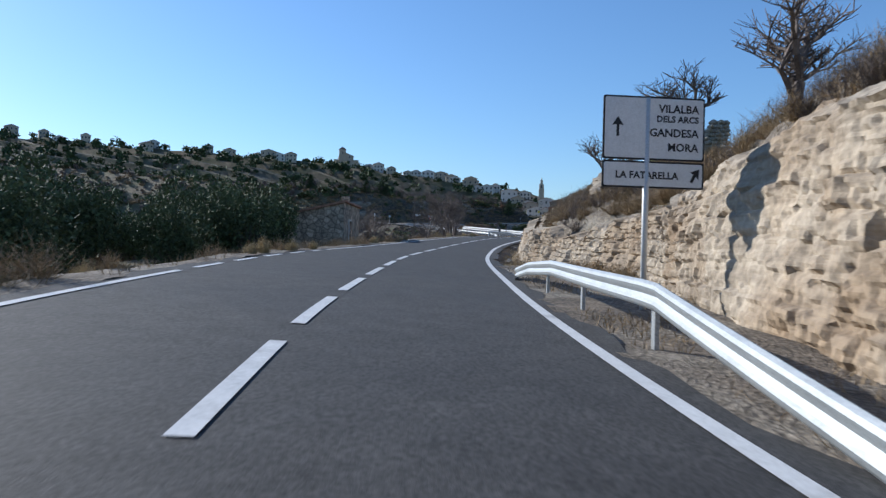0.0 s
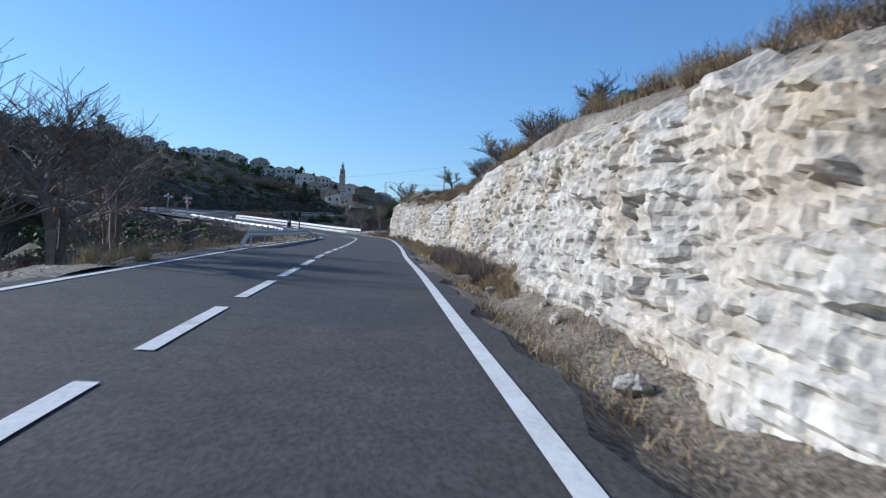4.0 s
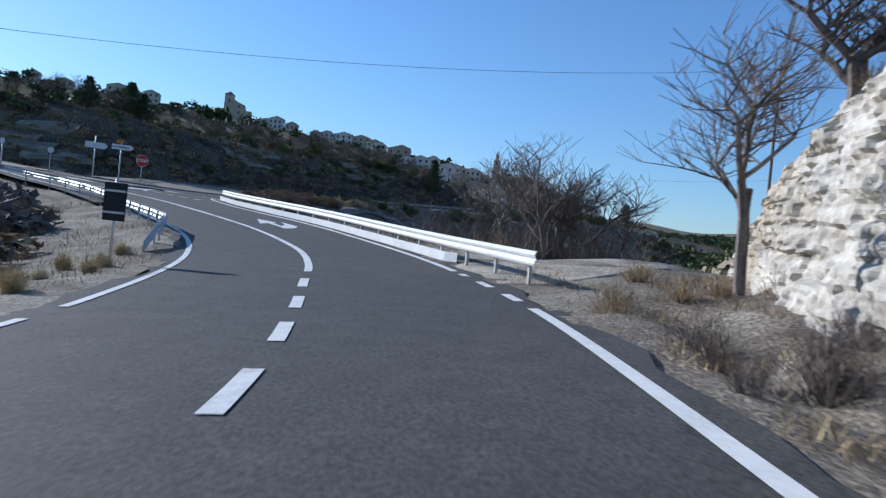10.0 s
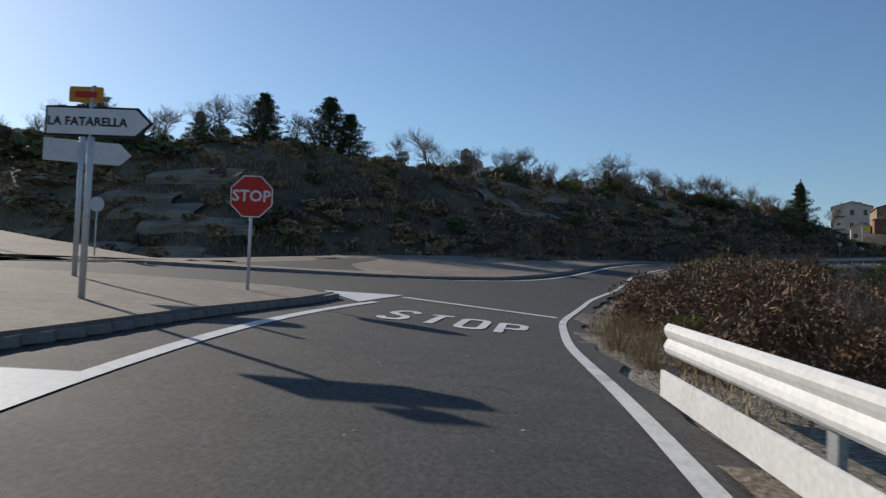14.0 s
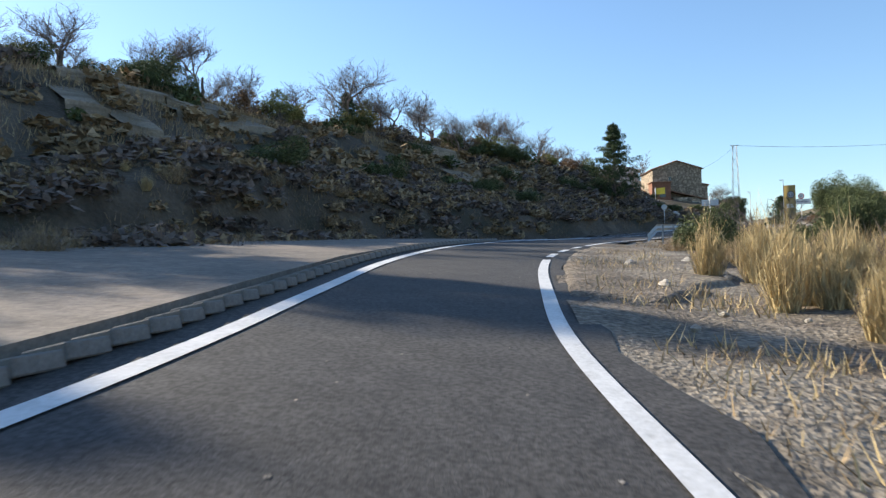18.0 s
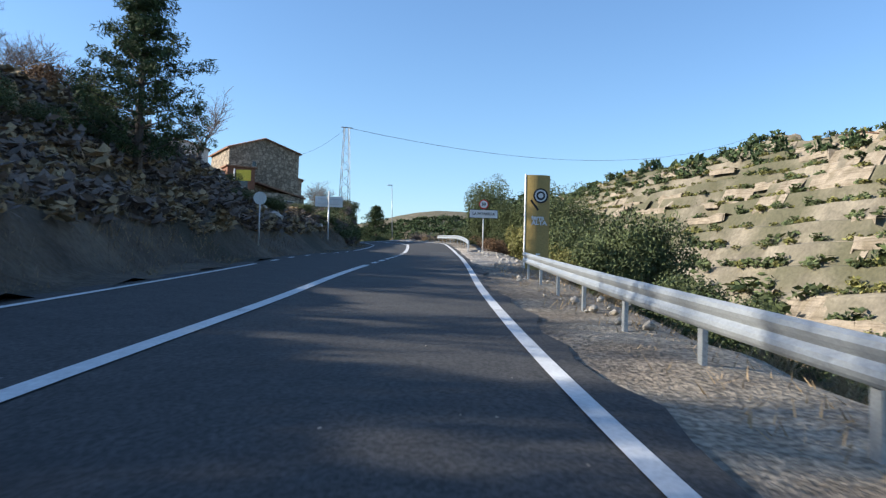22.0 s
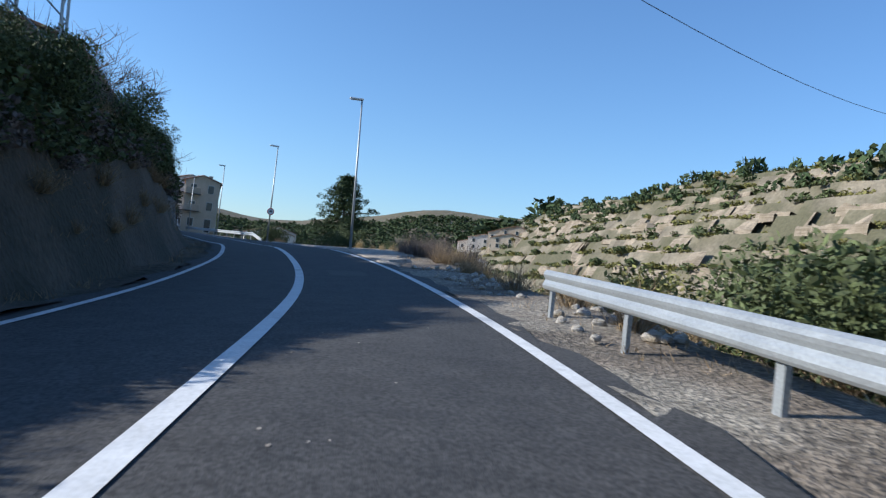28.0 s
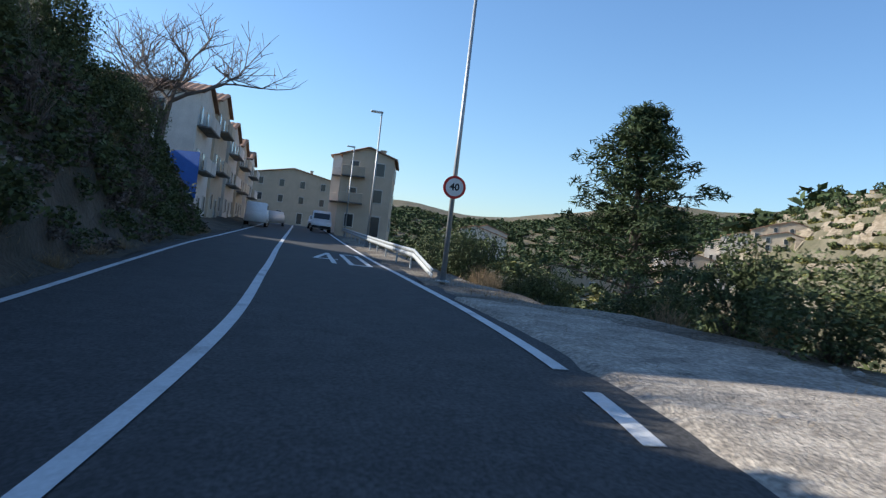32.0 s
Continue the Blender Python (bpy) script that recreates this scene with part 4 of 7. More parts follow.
guard_rail("pale guard rail with white lower panel around the bend", [(162.5, 3.2), (168, 3.0), (176, 2.75), (184, 2.6), (190, 2.3), (196, 2.05), (202, 2.1), (207.5, 2.25), (210.5, 2.3)], np.arange(163, 209, 2.0), lower=True, mat=WHITE_STEEL, lower_end=167.6)
guard_rail("galvanised guard rail above the valley", [(272.5, 2.5, .2), (274.5, 2.6, .55), (284, 2.75, .55), (296, 2.85, .55), (308, 3.1, .55)], np.arange(275.5, 308.5, 2.9))
guard_rail("galvanised guard rail above the valley slope", [(333.5, 2.7, 0.02), (337, 2.9, .5), (341, 2.95, .55), (355, 2.95, .55), (367.4, 3.05, .55)], np.arange(338, 367.5, 3.2))
guard_rail("galvanised guard rail before the village", [(424, 3.2, .05), (427, 3.0, .55), (445, 3.0, .55), (485, 3.0, .55)], np.arange(428, 485, 4.0))


# ------------------------------------------------------------------ signs
def lettering(text, size, mat, parent, m, name="lettering", align='CENTER', bold=0.0):
    cu = bpy.data.curves.new(name, 'FONT')
    cu.body, cu.size, cu.align_x, cu.align_y = text, size, align, 'CENTER'
    cu.extrude, cu.offset, cu.resolution_u = 0.003, bold, 2
    tmp = bpy.data.objects.new(name, cu)
    me = bpy.data.meshes.new_from_object(tmp)
    bpy.data.objects.remove(tmp)
    me.materials.clear()
    me.materials.append(mat)
    ob = new(name, me)
    ob.parent = parent
    ob.matrix_local = m
    return ob


FACE = Matrix.Rotation(radians(90), 4, 'X')      # text in the xz plane, read from -y


def outline_plate(name, pts, thick, mat, parent, y=0.0):
    """A flat plate in the xz plane from outline points, its face towards -y."""
    bm = bmesh.new()
    vs = [bm.verts.new((x, y, z)) for x, z in pts]
    fc = bm.faces.new(vs)
    r = bmesh.ops.extrude_face_region(bm, geom=[fc])
    bmesh.ops.translate(bm, verts=[g for g in r["geom"] if isinstance(g, bmesh.types.BMVert)], vec=(0, thick, 0))
    bmesh.ops.recalc_face_normals(bm, faces=bm.faces)
    return part(name, bm, mat, parent)


def rounded(w, h, r, cx=0.0, cz=0.0, n=4):
    pts = []
    for qx, qz, a0 in ((1, 1, 0), (-1, 1, 90), (-1, -1, 180), (1, -1, 270)):
        for k in range(n + 1):
            a = radians(a0 + 90 * k / n)
            pts.append((cx + qx * (w / 2 - r) + r * math.cos(a), cz + qz * (h / 2 - r) + r * math.sin(a)))
    return pts


def disc(r, cz=0.0, n=28, cx=0.0):
    return [(cx + r * math.cos(2 * math.pi * k / n), cz + r * math.sin(2 * math.pi * k / n)) for k in range(n)]


def pole(parent, h, r=0.045, x=0.0, y=0.03, mat=ALU, z0=-0.2):
    bm = bmesh.new()
    tube(bm, (x, y, z0), (x, y, h), r, n=12)
    part("post", bm, mat, parent, smooth=True)


def plate_foot(parent, x=0.0):
    bm = bmesh.new()
    box(bm, 0.9, 0.5, 0.1, (x, 0, -0.02), bevel=0.02)
    part("footing", bm, KERB, parent)


# big direction board by the rock
b1 = tagged(empty("direction_sign", place(13.2, 4.0, 0.36, 6) @ Matrix.Scale(0.78, 4)), "large pale direction board with black letters on one post", "road sign")
pole(b1, 4.3, 0.07, z0=-1.2)
outline_plate("board", rounded(2.35, 1.42, 0.05, 0.15, 3.62), 0.03, SIGN_BLACK, b1, y=-0.012)
outline_plate("face", rounded(2.27, 1.34, 0.04, 0.15, 3.62), 0.006, SIGN_WHITE, b1, y=-0.02)
outline_plate("lower_board", rounded(2.35, 0.6, 0.05, 0.15, 2.58), 0.03, SIGN_BLACK, b1, y=-0.012)
outline_plate("lower_face", rounded(2.27, 0.52, 0.04, 0.15, 2.58), 0.006, SIGN_WHITE, b1, y=-0.02)
for txt, zz in (("VILALBA", 4.06), ("DELS ARCS", 3.83), ("GANDESA", 3.52), ("MORA", 3.2)):
    lettering(txt, 0.25 if txt != "DELS ARCS" else 0.2, SIGN_BLACK, b1, Matrix.Translation((1.18, -0.022, zz)) @ FACE, align='RIGHT', bold=0.006)
lettering("LA FATARELLA", 0.22, SIGN_BLACK, b1, Matrix.Translation((0.0, -0.022, 2.56)) @ FACE, bold=0.006)
outline_plate("arrow", [(-0.72, 3.42), (-0.66, 3.42), (-0.66, 3.68), (-0.56, 3.66), (-0.69, 3.86), (-0.82, 3.66), (-0.72, 3.68)], 0.004, SIGN_BLACK, b1, y=-0.025)
outline_plate("arrow", [(1.0, 2.45), (1.06, 2.42), (1.14, 2.58), (1.2, 2.5), (1.22, 2.74), (1.0, 2.66), (1.08, 2.62)], 0.004, SIGN_BLACK, b1, y=-0.025)

# stop sign
st = tagged(empty("stop_sign", place(219.6, -5.37, 0.05, 12) @ Matrix.Scale(1.1, 4)), "red octagonal stop sign on a grey post on the traffic island", "road sign")
pole(st, 2.45, 0.035)
octo = lambda r: [(r * math.cos(radians(22.5 + 45 * k)), 2.05 + r * math.sin(radians(22.5 + 45 * k))) for k in range(8)]
outline_plate("rim", octo(0.485), 0.02, SIGN_WHITE, st, y=-0.01)
outline_plate("face", octo(0.455), 0.006, SIGN_RED, st, y=-0.017)
lettering("STOP", 0.34, SIGN_WHITE, st, Matrix.Translation((0, -0.02, 2.05)) @ FACE, bold=0.008)

# arrow sign
ar = tagged(empty("arrow_sign", place(214.5, -5.98, 0.05, 4) @ Matrix.Scale(0.98, 4)), "white arrow direction sign with small orange plate on a tall post", "road sign")
pole(ar, 3.55, 0.055)
plate_foot(ar)
ap = lambda g: [(-0.75 + g, 2.72 + g), (0.78 - g, 2.72 + g), (1.02 - g * 1.4, 2.97), (0.78 - g, 3.22 - g), (-0.75 + g, 3.22 - g)]
outline_plate("board", ap(0.0), 0.03, SIGN_BLACK, ar, y=-0.02)
outline_plate("face", ap(0.035), 0.006, SIGN_WHITE, ar, y=-0.028)
lettering("LA FATARELLA", 0.2, SIGN_BLACK, ar, Matrix.Translation((-0.05, -0.03, 2.96)) @ FACE, bold=0.006)
outline_plate("number_plate", rounded(0.56, 0.26, 0.03, -0.1, 3.42), 0.02, SIGN_ORANGE, ar, y=-0.02)
bm = bmesh.new()
box(bm, 0.36, 0.006, 0.1, (-0.1, -0.024, 3.42))
part("bar", bm, SIGN_RED, ar)

# reverse of a sign on a tall post
rv = tagged(empty("back_sign", place(218.6, -9.0, 0.05, 30) @ Matrix.Scale(1.06, 4)), "grey back of a road sign on a tall post", "road sign")
pole(rv, 3.5, 0.055)
plate_foot(rv)
outline_plate("board", [(-0.75, 2.5), (0.75, 2.5), (1.0, 2.74), (0.75, 2.98), (-0.75, 2.98)], 0.03, ALU, rv, y=0.09)


def small_sign(label, m, h=2.2, r=0.3, mat=ALU, shape="disc"):
    g = tagged(empty("road_sign", m), label, "road sign")
    pole(g, h + r, 0.03)
    outline_plate("plate", disc(r, h) if shape == "disc" else rounded(2 * r, 2 * r, 0.03, 0, h), 0.02, mat, g, y=-0.01)
    return g


small_sign("grey back of a round sign on a thin post", place(228, -18.0, 0.1, 20))
small_sign("grey back of a round sign by the main road", Matrix.Translation(M(58, 5.2)) @ Matrix.Rotation(radians(50), 4, 'Z'))
for d, l in ((50, 6.3), (50.6, 7.0)):
    g = tagged(empty("beacon_post", Matrix.Translation(M(d, l))), "white marker post with round reflector head", "marker post")
    pole(g, 2.3, 0.07, mat=WHITE_STEEL)
    outline_plate("head", disc(0.28, 2.35), 0.05, WHITE_STEEL, g, y=-0.05)

# village name sign
vs_ = tagged(empty("village_sign", place(332.4, 3.55, 0.0, 4)), "white village name sign and red-ringed 50 disc on one post", "road sign")
pole(vs_, 3.3, 0.04)
outline_plate("board", rounded(1.8, 0.54, 0.05, 0, 2.45), 0.03, SIGN_BLACK, vs_, y=-0.012)
outline_plate("face", rounded(1.74, 0.48, 0.04, 0, 2.45), 0.006, SIGN_WHITE, vs_, y=-0.02)
lettering("LA FATARELLA", 0.21, SIGN_BLACK, vs_, Matrix.Translation((0, -0.022, 2.45)) @ FACE, bold=0.006)


def limit_disc(parent, txt, z, r=0.3, y=0.0):
    outline_plate("ring", disc(r, z), 0.02, SIGN_RED, parent, y=-0.012 + y)
    outline_plate("disc", disc(r * 0.78, z), 0.005, SIGN_WHITE, parent, y=-0.018 + y)
    lettering(txt, r * 0.85, SIGN_BLACK, parent, Matrix.Translation((0, -0.02 + y, z)) @ FACE, bold=0.008)


limit_disc(vs_, "50", 3.05)

# tall ochre marker of the county
to = tagged(empty("totem_sign", place(314.6, 4.4, 0.0, 4)), "tall ochre information totem with white edge on the verge", "totem")
bm = bmesh.new()
n = 14
prof = [(x, -0.16 * math.cos(x / 0.5 * 1.3)) for x in np.linspace(-0.46, 0.46, n)]
v0 = [bm.verts.new((x, y, -0.1)) for x, y in prof] + [bm.verts.new((0.46, 0.14, -0.1)), bm.verts.new((-0.46, 0.14, -0.1))]
v1 = [bm.verts.new((v.co.x, v.co.y, 3.55)) for v in v0]
for i in range(len(v0)):
    j = (i + 1) % len(v0)
    bm.faces.new((v0[i], v0[j], v1[j], v1[i]))
bm.faces.new(v1)
part("body", bm, OCHRE, to)
bm = bmesh.new()
box(bm, 0.035, 0.2, 3.7, (-0.48, 0.03, 1.74), bevel=0.006)
part("edge_strip", bm, SIGN_WHITE, to)
for r, zz, mt in ((0.29, 2.75, SIGN_BLACK), (0.23, 2.75, SIGN_WHITE), (0.17, 2.75, SIGN_BLACK), (0.1, 2.75, SIGN_WHITE)):
    outline_plate("emblem", disc(r, zz, cx=0.08), 0.004, mt, to, y=-0.17 - 0.004 * (0.3 - r) * 20)
outline_plate("emblem_stroke", [(-0.33, 2.55), (-0.26, 2.6), (0.02, 2.22), (-0.03, 2.16)], 0.004, SIGN_BLACK, to, y=-0.17)
lettering("terra", 0.24, SIGN_WHITE, to, Matrix.Translation((-0.02, -0.17, 1.9)) @ FACE, bold=0.01)
lettering("ALTA", 0.24, SIGN_WHITE, to, Matrix.Translation((0.04, -0.17, 1.7)) @ FACE, bold=0.01)
for xx, zz, ww in ((0.02, 0.5, 0.16), (0.0, 0.3, 0.3)):
    bm = bmesh.new()
    box(bm, ww, 0.008, 0.06, (xx, -0.165, zz))
    part("bar", bm, SIGN_WHITE, to)

# blank backed boards and the yellow sign
bl = tagged(empty("back_sign", place(337.0, -6.65, 0.1, 8)), "white back of a wide road board on one post", "road sign")
pole(bl, 3.85, 0.055, z0=-0.6)
outline_plate("board", rounded(1.86, 0.71, 0.04, 0, 3.12), 0.03, SIGN_WHITE, bl, y=0.08)
bm = bmesh.new()
for zz in (2.95, 3.29):
    box(bm, 1.5, 0.03, 0.05, (0, 0.06, zz))
part("rail", bm, ALU, bl)
yl = tagged(empty("yellow_sign", place(345, -15.0, 2.6, 0)), "yellow rectangular sign on a tall white post", "road sign")
pole(yl, 3.6, 0.06, mat=WHITE_STEEL, z0=-1.0)
outline_plate("board", rounded(1.15, 0.85, 0.03, 0.72, 3.1), 0.03, SIGN_YELLOW, yl, y=-0.02)
small_sign("grey back of a round sign in the shade of the bank", place(316, -6.6, 0.4, 10), h=1.9, r=0.26)
bs = tagged(empty("blue_board", place(446, -8.2, 0.3, -30)), "large blue information board on posts", "road sign")
for xx in (-1.2, 1.2):
    pole(bs, 3.4, 0.06, x=xx)
outline_plate("board", rounded(3.2, 2.6, 0.05, 0, 2.6), 0.04, SIGN_BLUE, bs, y=-0.03)


# ------------------------------------------------------------------ street lamps
def street_lamp():
    g = tagged(empty("street_lamp"), "tall grey steel street lamp with a flat head", "street lamp", "street lamps")
    bm = bmesh.new()
    tube(bm, (0, 0, -0.3), (0, 0, 8.0), 0.075, 0.04, n=12)
    part("pole", bm, STEEL, g, smooth=True)
    bm = bmesh.new()
    box(bm, 0.32, 0.32, 0.04, (0, 0, 0.03), bevel=0.008)
    part("base_plate", bm, STEEL, g)
    bm = bmesh.new()
    box(bm, 0.75, 0.24, 0.1, (-0.3, 0, 8.05), bevel=0.03)
    part("head", bm, ALU, g)
    bm = bmesh.new()
    box(bm, 0.5, 0.18, 0.02, (-0.34, 0, 7.995), bevel=0.005)
    part("diffuser", bm, SIGN_WHITE, g)
    return g


LAMP = street_lamp()
LAMP.matrix_world = place(395.7, 3.33, 0.05) @ Matrix.Rotation(radians(-2), 4, 'Y')
for s, l in ((420.5, 2.85), (446.5, 3.1), (470, 3.1)):
    lp = copy_thing(LAMP, place(s, l, 0.05))
    if s == 420.5:
        limit_disc(lp, "40", 2.5, 0.3, -0.09)
tagged(LAMP, "tall grey steel street lamp on the pale gravel lay-by")


# ------------------------------------------------------------------ island, kerbs and apron
def slab(name, label, pts, top, mat, bottom=-0.3):
    """A flat slab with an outline of (s, l), its top over the road's plane."""
    bm = bmesh.new()
    a = [bm.verts.new(W(s, l, top)) for s, l in pts]
    b = [bm.verts.new(W(s, l, bottom)) for s, l in pts]
    bm.faces.new(a)
    for i in range(len(a)):
        j = (i + 1) % len(a)
        bm.faces.new((a[i], b[i], b[j], a[j]))
    bmesh.ops.recalc_face_normals(bm, faces=bm.faces)
    bmesh.ops.triangulate(bm, faces=[f for f in bm.faces if len(f.verts) > 4])
    return tagged(part(name, bm, mat), label, kind="structure")


slab("traffic_island", "brown concrete traffic island with sloped kerb", [(209.4, -4.9), (211.5, -4.45), (215, -4.15), (219, -3.9), (221, -4.05), (221.8, -4.7), (221.9, -6.0), (220.6, -8.8), (218.6, -11.4), (215.5, -10.8), (211.5, -7.6)], 0.11, CONCRETE)


def kerb_run(knots, label, lean=-1):
    k = tagged(empty("kerb"), label, "kerb", kind="structure")
    ks = np.array(knots)
    d = np.concatenate([[0], np.cumsum(np.hypot(*np.diff(ks, axis=0).T))])
    a = 0.0
    while a < d[-1] - 0.3:
        s0, l0 = (float(np.interp(a, d, ks[:, i])) for i in (0, 1))
        s1, l1 = (float(np.interp(a + 0.46, d, ks[:, i])) for i in (0, 1))
        p0, p1 = W(s0, l0, 0), W(s1, l1, 0)
        bm = bmesh.new()
        box(bm, (p1 - p0).length + 0.02, 0.32, 0.12, (0, 0, 0.03), bevel=0.012)
        o = part("kerb_stone", bm, KERB, k)
        dv = p1 - p0
        o.matrix_world = Matrix.Translation((p0 + p1) / 2) @ Matrix.Rotation(math.atan2(dv.y, dv.x), 4, 'Z') @ Matrix.Rotation(radians(12 * lean), 4, 'X')
        a += 0.49


kerb_run([(209.4, -4.6), (211.5, -4.2), (215, -3.9), (219, -3.65), (221.2, -3.85), (222.0, -4.7)], "worn sloped concrete kerb stones of the island")
APRON = [(226.2, -14.0), (230, -10.8), (233, -8.2), (236, -6.2), (240, -4.3), (245, -2.98), (248, -2.65), (251, -2.65), (256, -2.95), (263, -3.35), (270, -3.75), (272.5, -4.05), (273.6, -4.5), (272, -6.2), (266, -8.6), (258, -12.0), (248, -15.5), (236, -19), (226, -22), (224, -17)]
slab("concrete_apron", "wide brown-grey concrete apron behind a low kerb", APRON, 0.10, CONCRETE)
kerb_run([(226, -13.7), (230, -10.5), (233, -7.9), (236, -5.9), (240, -4.0), (245, -2.68), (248, -2.35), (251, -2.35), (256, -2.65), (263, -3.05), (270, -3.45), (272.8, -3.75), (274.0, -4.3)], "worn sloped concrete kerb stones of the apron")
# paved shoulder between main road and hill
sh = [tuple(M(d, l, 0.02 if l < 5 else 0.06)) for d in np.arange(46, 128, 2.0) for l in (4.3, 8, 12.5)]
tagged(mesh_object("paved_shoulder", sh, [f[::-1] for f in grid_faces(len(np.arange(46, 128, 2.0)), 3)], CONCRETE), "brown concrete shoulder beside the main road", kind="structure")


def gravel_strip(label, s0, s1, outer, mat=GRAVEL, side=1, near_=RIGHT, up=0.015):
    lf = lambda s: np.linspace(float(near_(s)) + side * 0.2, float(outer(s)) + 0.25 * math.sin(s * 1.9) + 0.15 * math.sin(s * 4.3), 14)
    ss, n, X, Y, Z, Sg, Lg = strip("gravel", s0, s1, 0.4, lf, mat, up)
    Z = Z + 0.02 * (lump(X, Y, 0.9, 2) + 1.2 * lump(X, Y, 2.1, 5))
    Z.reshape(len(ss), n)[:, 0] -= 0.12
    Z.reshape(len(ss), n)[:, -1] -= 0.15
    for k, drop in ((0, 0.2), (1, 0.1), (-1, 0.2), (-2, 0.1)):
        Z.reshape(len(ss), n)[k] -= drop
    f = grid_faces(len(ss), n)
    tagged(mesh_object("gravel_patch", np.stack([X, Y, Z], 1).tolist(), [q[::-1] for q in f] if side > 0 else f, mat, smooth=True), label, "gravel", kind="structure")


gravel_strip("pale gravel lay-by beside the road", 381, 417, table("381:2.5 387:4.4 394:6.6 404:7.2 412:5.6 417:2.6"), up=0.05)
gravel_strip("grey gravel track mouth", 251, 267, table("251:1.8 254:3.8 260:4.6 265:3.8 267:1.9"), SOIL, up=0.03)
gravel_strip("dusty grey track mouth beside the bend", 162.4, 173, table("162.4:2.9 165:8 168:10.5 171.5:9 173:3.2"))
gravel_strip("pale rubble bank at the foot of the bushes", 315.5, 341, table("315.5:2.6 318:4.6 330:5.4 338:5.0 341:2.6"), up=0.04)
gravel_strip("dusty track on the inner side", 146.5, 159, table("146.5:-4.9 150:-9.5 157:-9.5 159:-4.9"), side=-1, near_=LEFT, up=0.03)


# ------------------------------------------------------------------ plants
rng = np.random.default_rng(5)


def leaf_cloud(centres, radii, n, size, r_, flat_=0.0, stretch=1.6):
    """Small leaf quads in uneven balls; arrays of verts and faces."""
    centres, radii = np.asarray(centres, float), np.asarray(radii, float)
    k = r_.integers(0, len(centres), n)
    d = r_.normal(size=(n, 3))
    d /= np.linalg.norm(d, axis=1)[:, None]
    rad = (0.45 + 0.6 * r_.random(n) ** 0.6)
    p = centres[k] + d * radii[k] * rad[:, None]
    u = r_.normal(size=(n, 3))
    u[:, 2] *= 1 - flat_
    u /= np.linalg.norm(u, axis=1)[:, None]
    w = np.cross(u, r_.normal(size=(n, 3)))
    w /= np.linalg.norm(w, axis=1)[:, None]
    sz = size * (0.5 + r_.random(n))[:, None]
    u, w = u * sz * stretch, w * sz
    v = np.stack([p - u, p - w * 0.6, p + u, p + w * 0.6], 1).reshape(-1, 3)
    f = np.arange(4 * n).reshape(n, 4)
    return v, f


def blades(base, tips, width, r_):
    """Thin upright triangles from base to tip."""
    n = len(base)
    side = r_.normal(size=(n, 3))
    side[:, 2] = 0
    side /= np.linalg.norm(side, axis=1)[:, None]
    v = np.stack([base - side * width, base + side * width, tips], 1).reshape(-1, 3)
    return v, np.arange(3 * n).reshape(n, 3)


def raw_mesh(name, v, f, mat):
    me = bpy.data.meshes.new(name)
    me.from_pydata(np.asarray(v).tolist(), [], [tuple(q) for q in np.asarray(f).tolist()])
    me.materials.append(mat)
    return me


def branch_mesh(name, seed, height, spread, mat, levels=4, trunk=0.16, up=0.45, first=0.28, split=3):
    """A bare tree: tapered tubes that fork."""
    r_ = random.Random(seed)
    v, f = [], []

    def seg(a, b, ra, rb, n):
        d = (b - a).normalized()
        x = d.orthogonal().normalized()
        y = d.cross(x)
        k = len(v)
        for c, q in ((a, ra), (b, rb)):
            for i in range(n):
                t = 2 * math.pi * i / n
                v.append(tuple(c + (x * math.cos(t) + y * math.sin(t)) * q))
        for i in range(n):
            j = (i + 1) % n
            f.append((k + i, k + j, k + n + j, k + n + i))

    def grow(a, d, length, rad, level):
        n = 7 if level == 0 else 5 if level < 2 else 3
        steps = 3 if level < 3 else 2
        p = a
        for i in range(steps):
            d = (d + Vector((r_.uniform(-1, 1), r_.uniform(-1, 1), r_.uniform(-.6, .9))) * 0.22).normalized()
            q = p + d * length / steps
            r0, r1 = rad * (1 - 0.3 * i / steps), rad * (1 - 0.3 * (i + 1) / steps)
            seg(p, q, r0, r1, n)
            p = q
            if level < levels and (i > 0 or level > 0):
                for _ in range(1 if level < 2 else r_.choice((1, 2))):
                    e = (d * 0.55 + Vector((r_.uniform(-1, 1) * spread, r_.uniform(-1, 1) * spread, r_.uniform(-.1, 1) * up))).normalized()
                    grow(p, e, length * r_.uniform(0.5, 0.8), r1 * 0.6, level + 1)
        if level < levels:
            for _ in range(split if level == 0 else 2):
                e = (d * 0.6 + Vector((r_.uniform(-1, 1) * spread, r_.uniform(-1, 1) * spread, r_.uniform(0, 1) * up))).normalized()
                grow(p, e, length * r_.uniform(0.6, 0.9), rad * 0.55, level + 1)

    grow(Vector((0, 0, -0.2)), Vector((0, 0, 1)), height * first + 0.2, trunk, 0)
    z = max(q[2] for q in v)
    me = raw_mesh(name, np.array(v) * (height / z), f, mat)
    return me


def tree_thing(name, meshes, label, category, m, group=""):
    g = tagged(empty(name, m), label, category, group)
    for pn, me in meshes:
        o = new(pn, me)
        o.parent = g
    return g


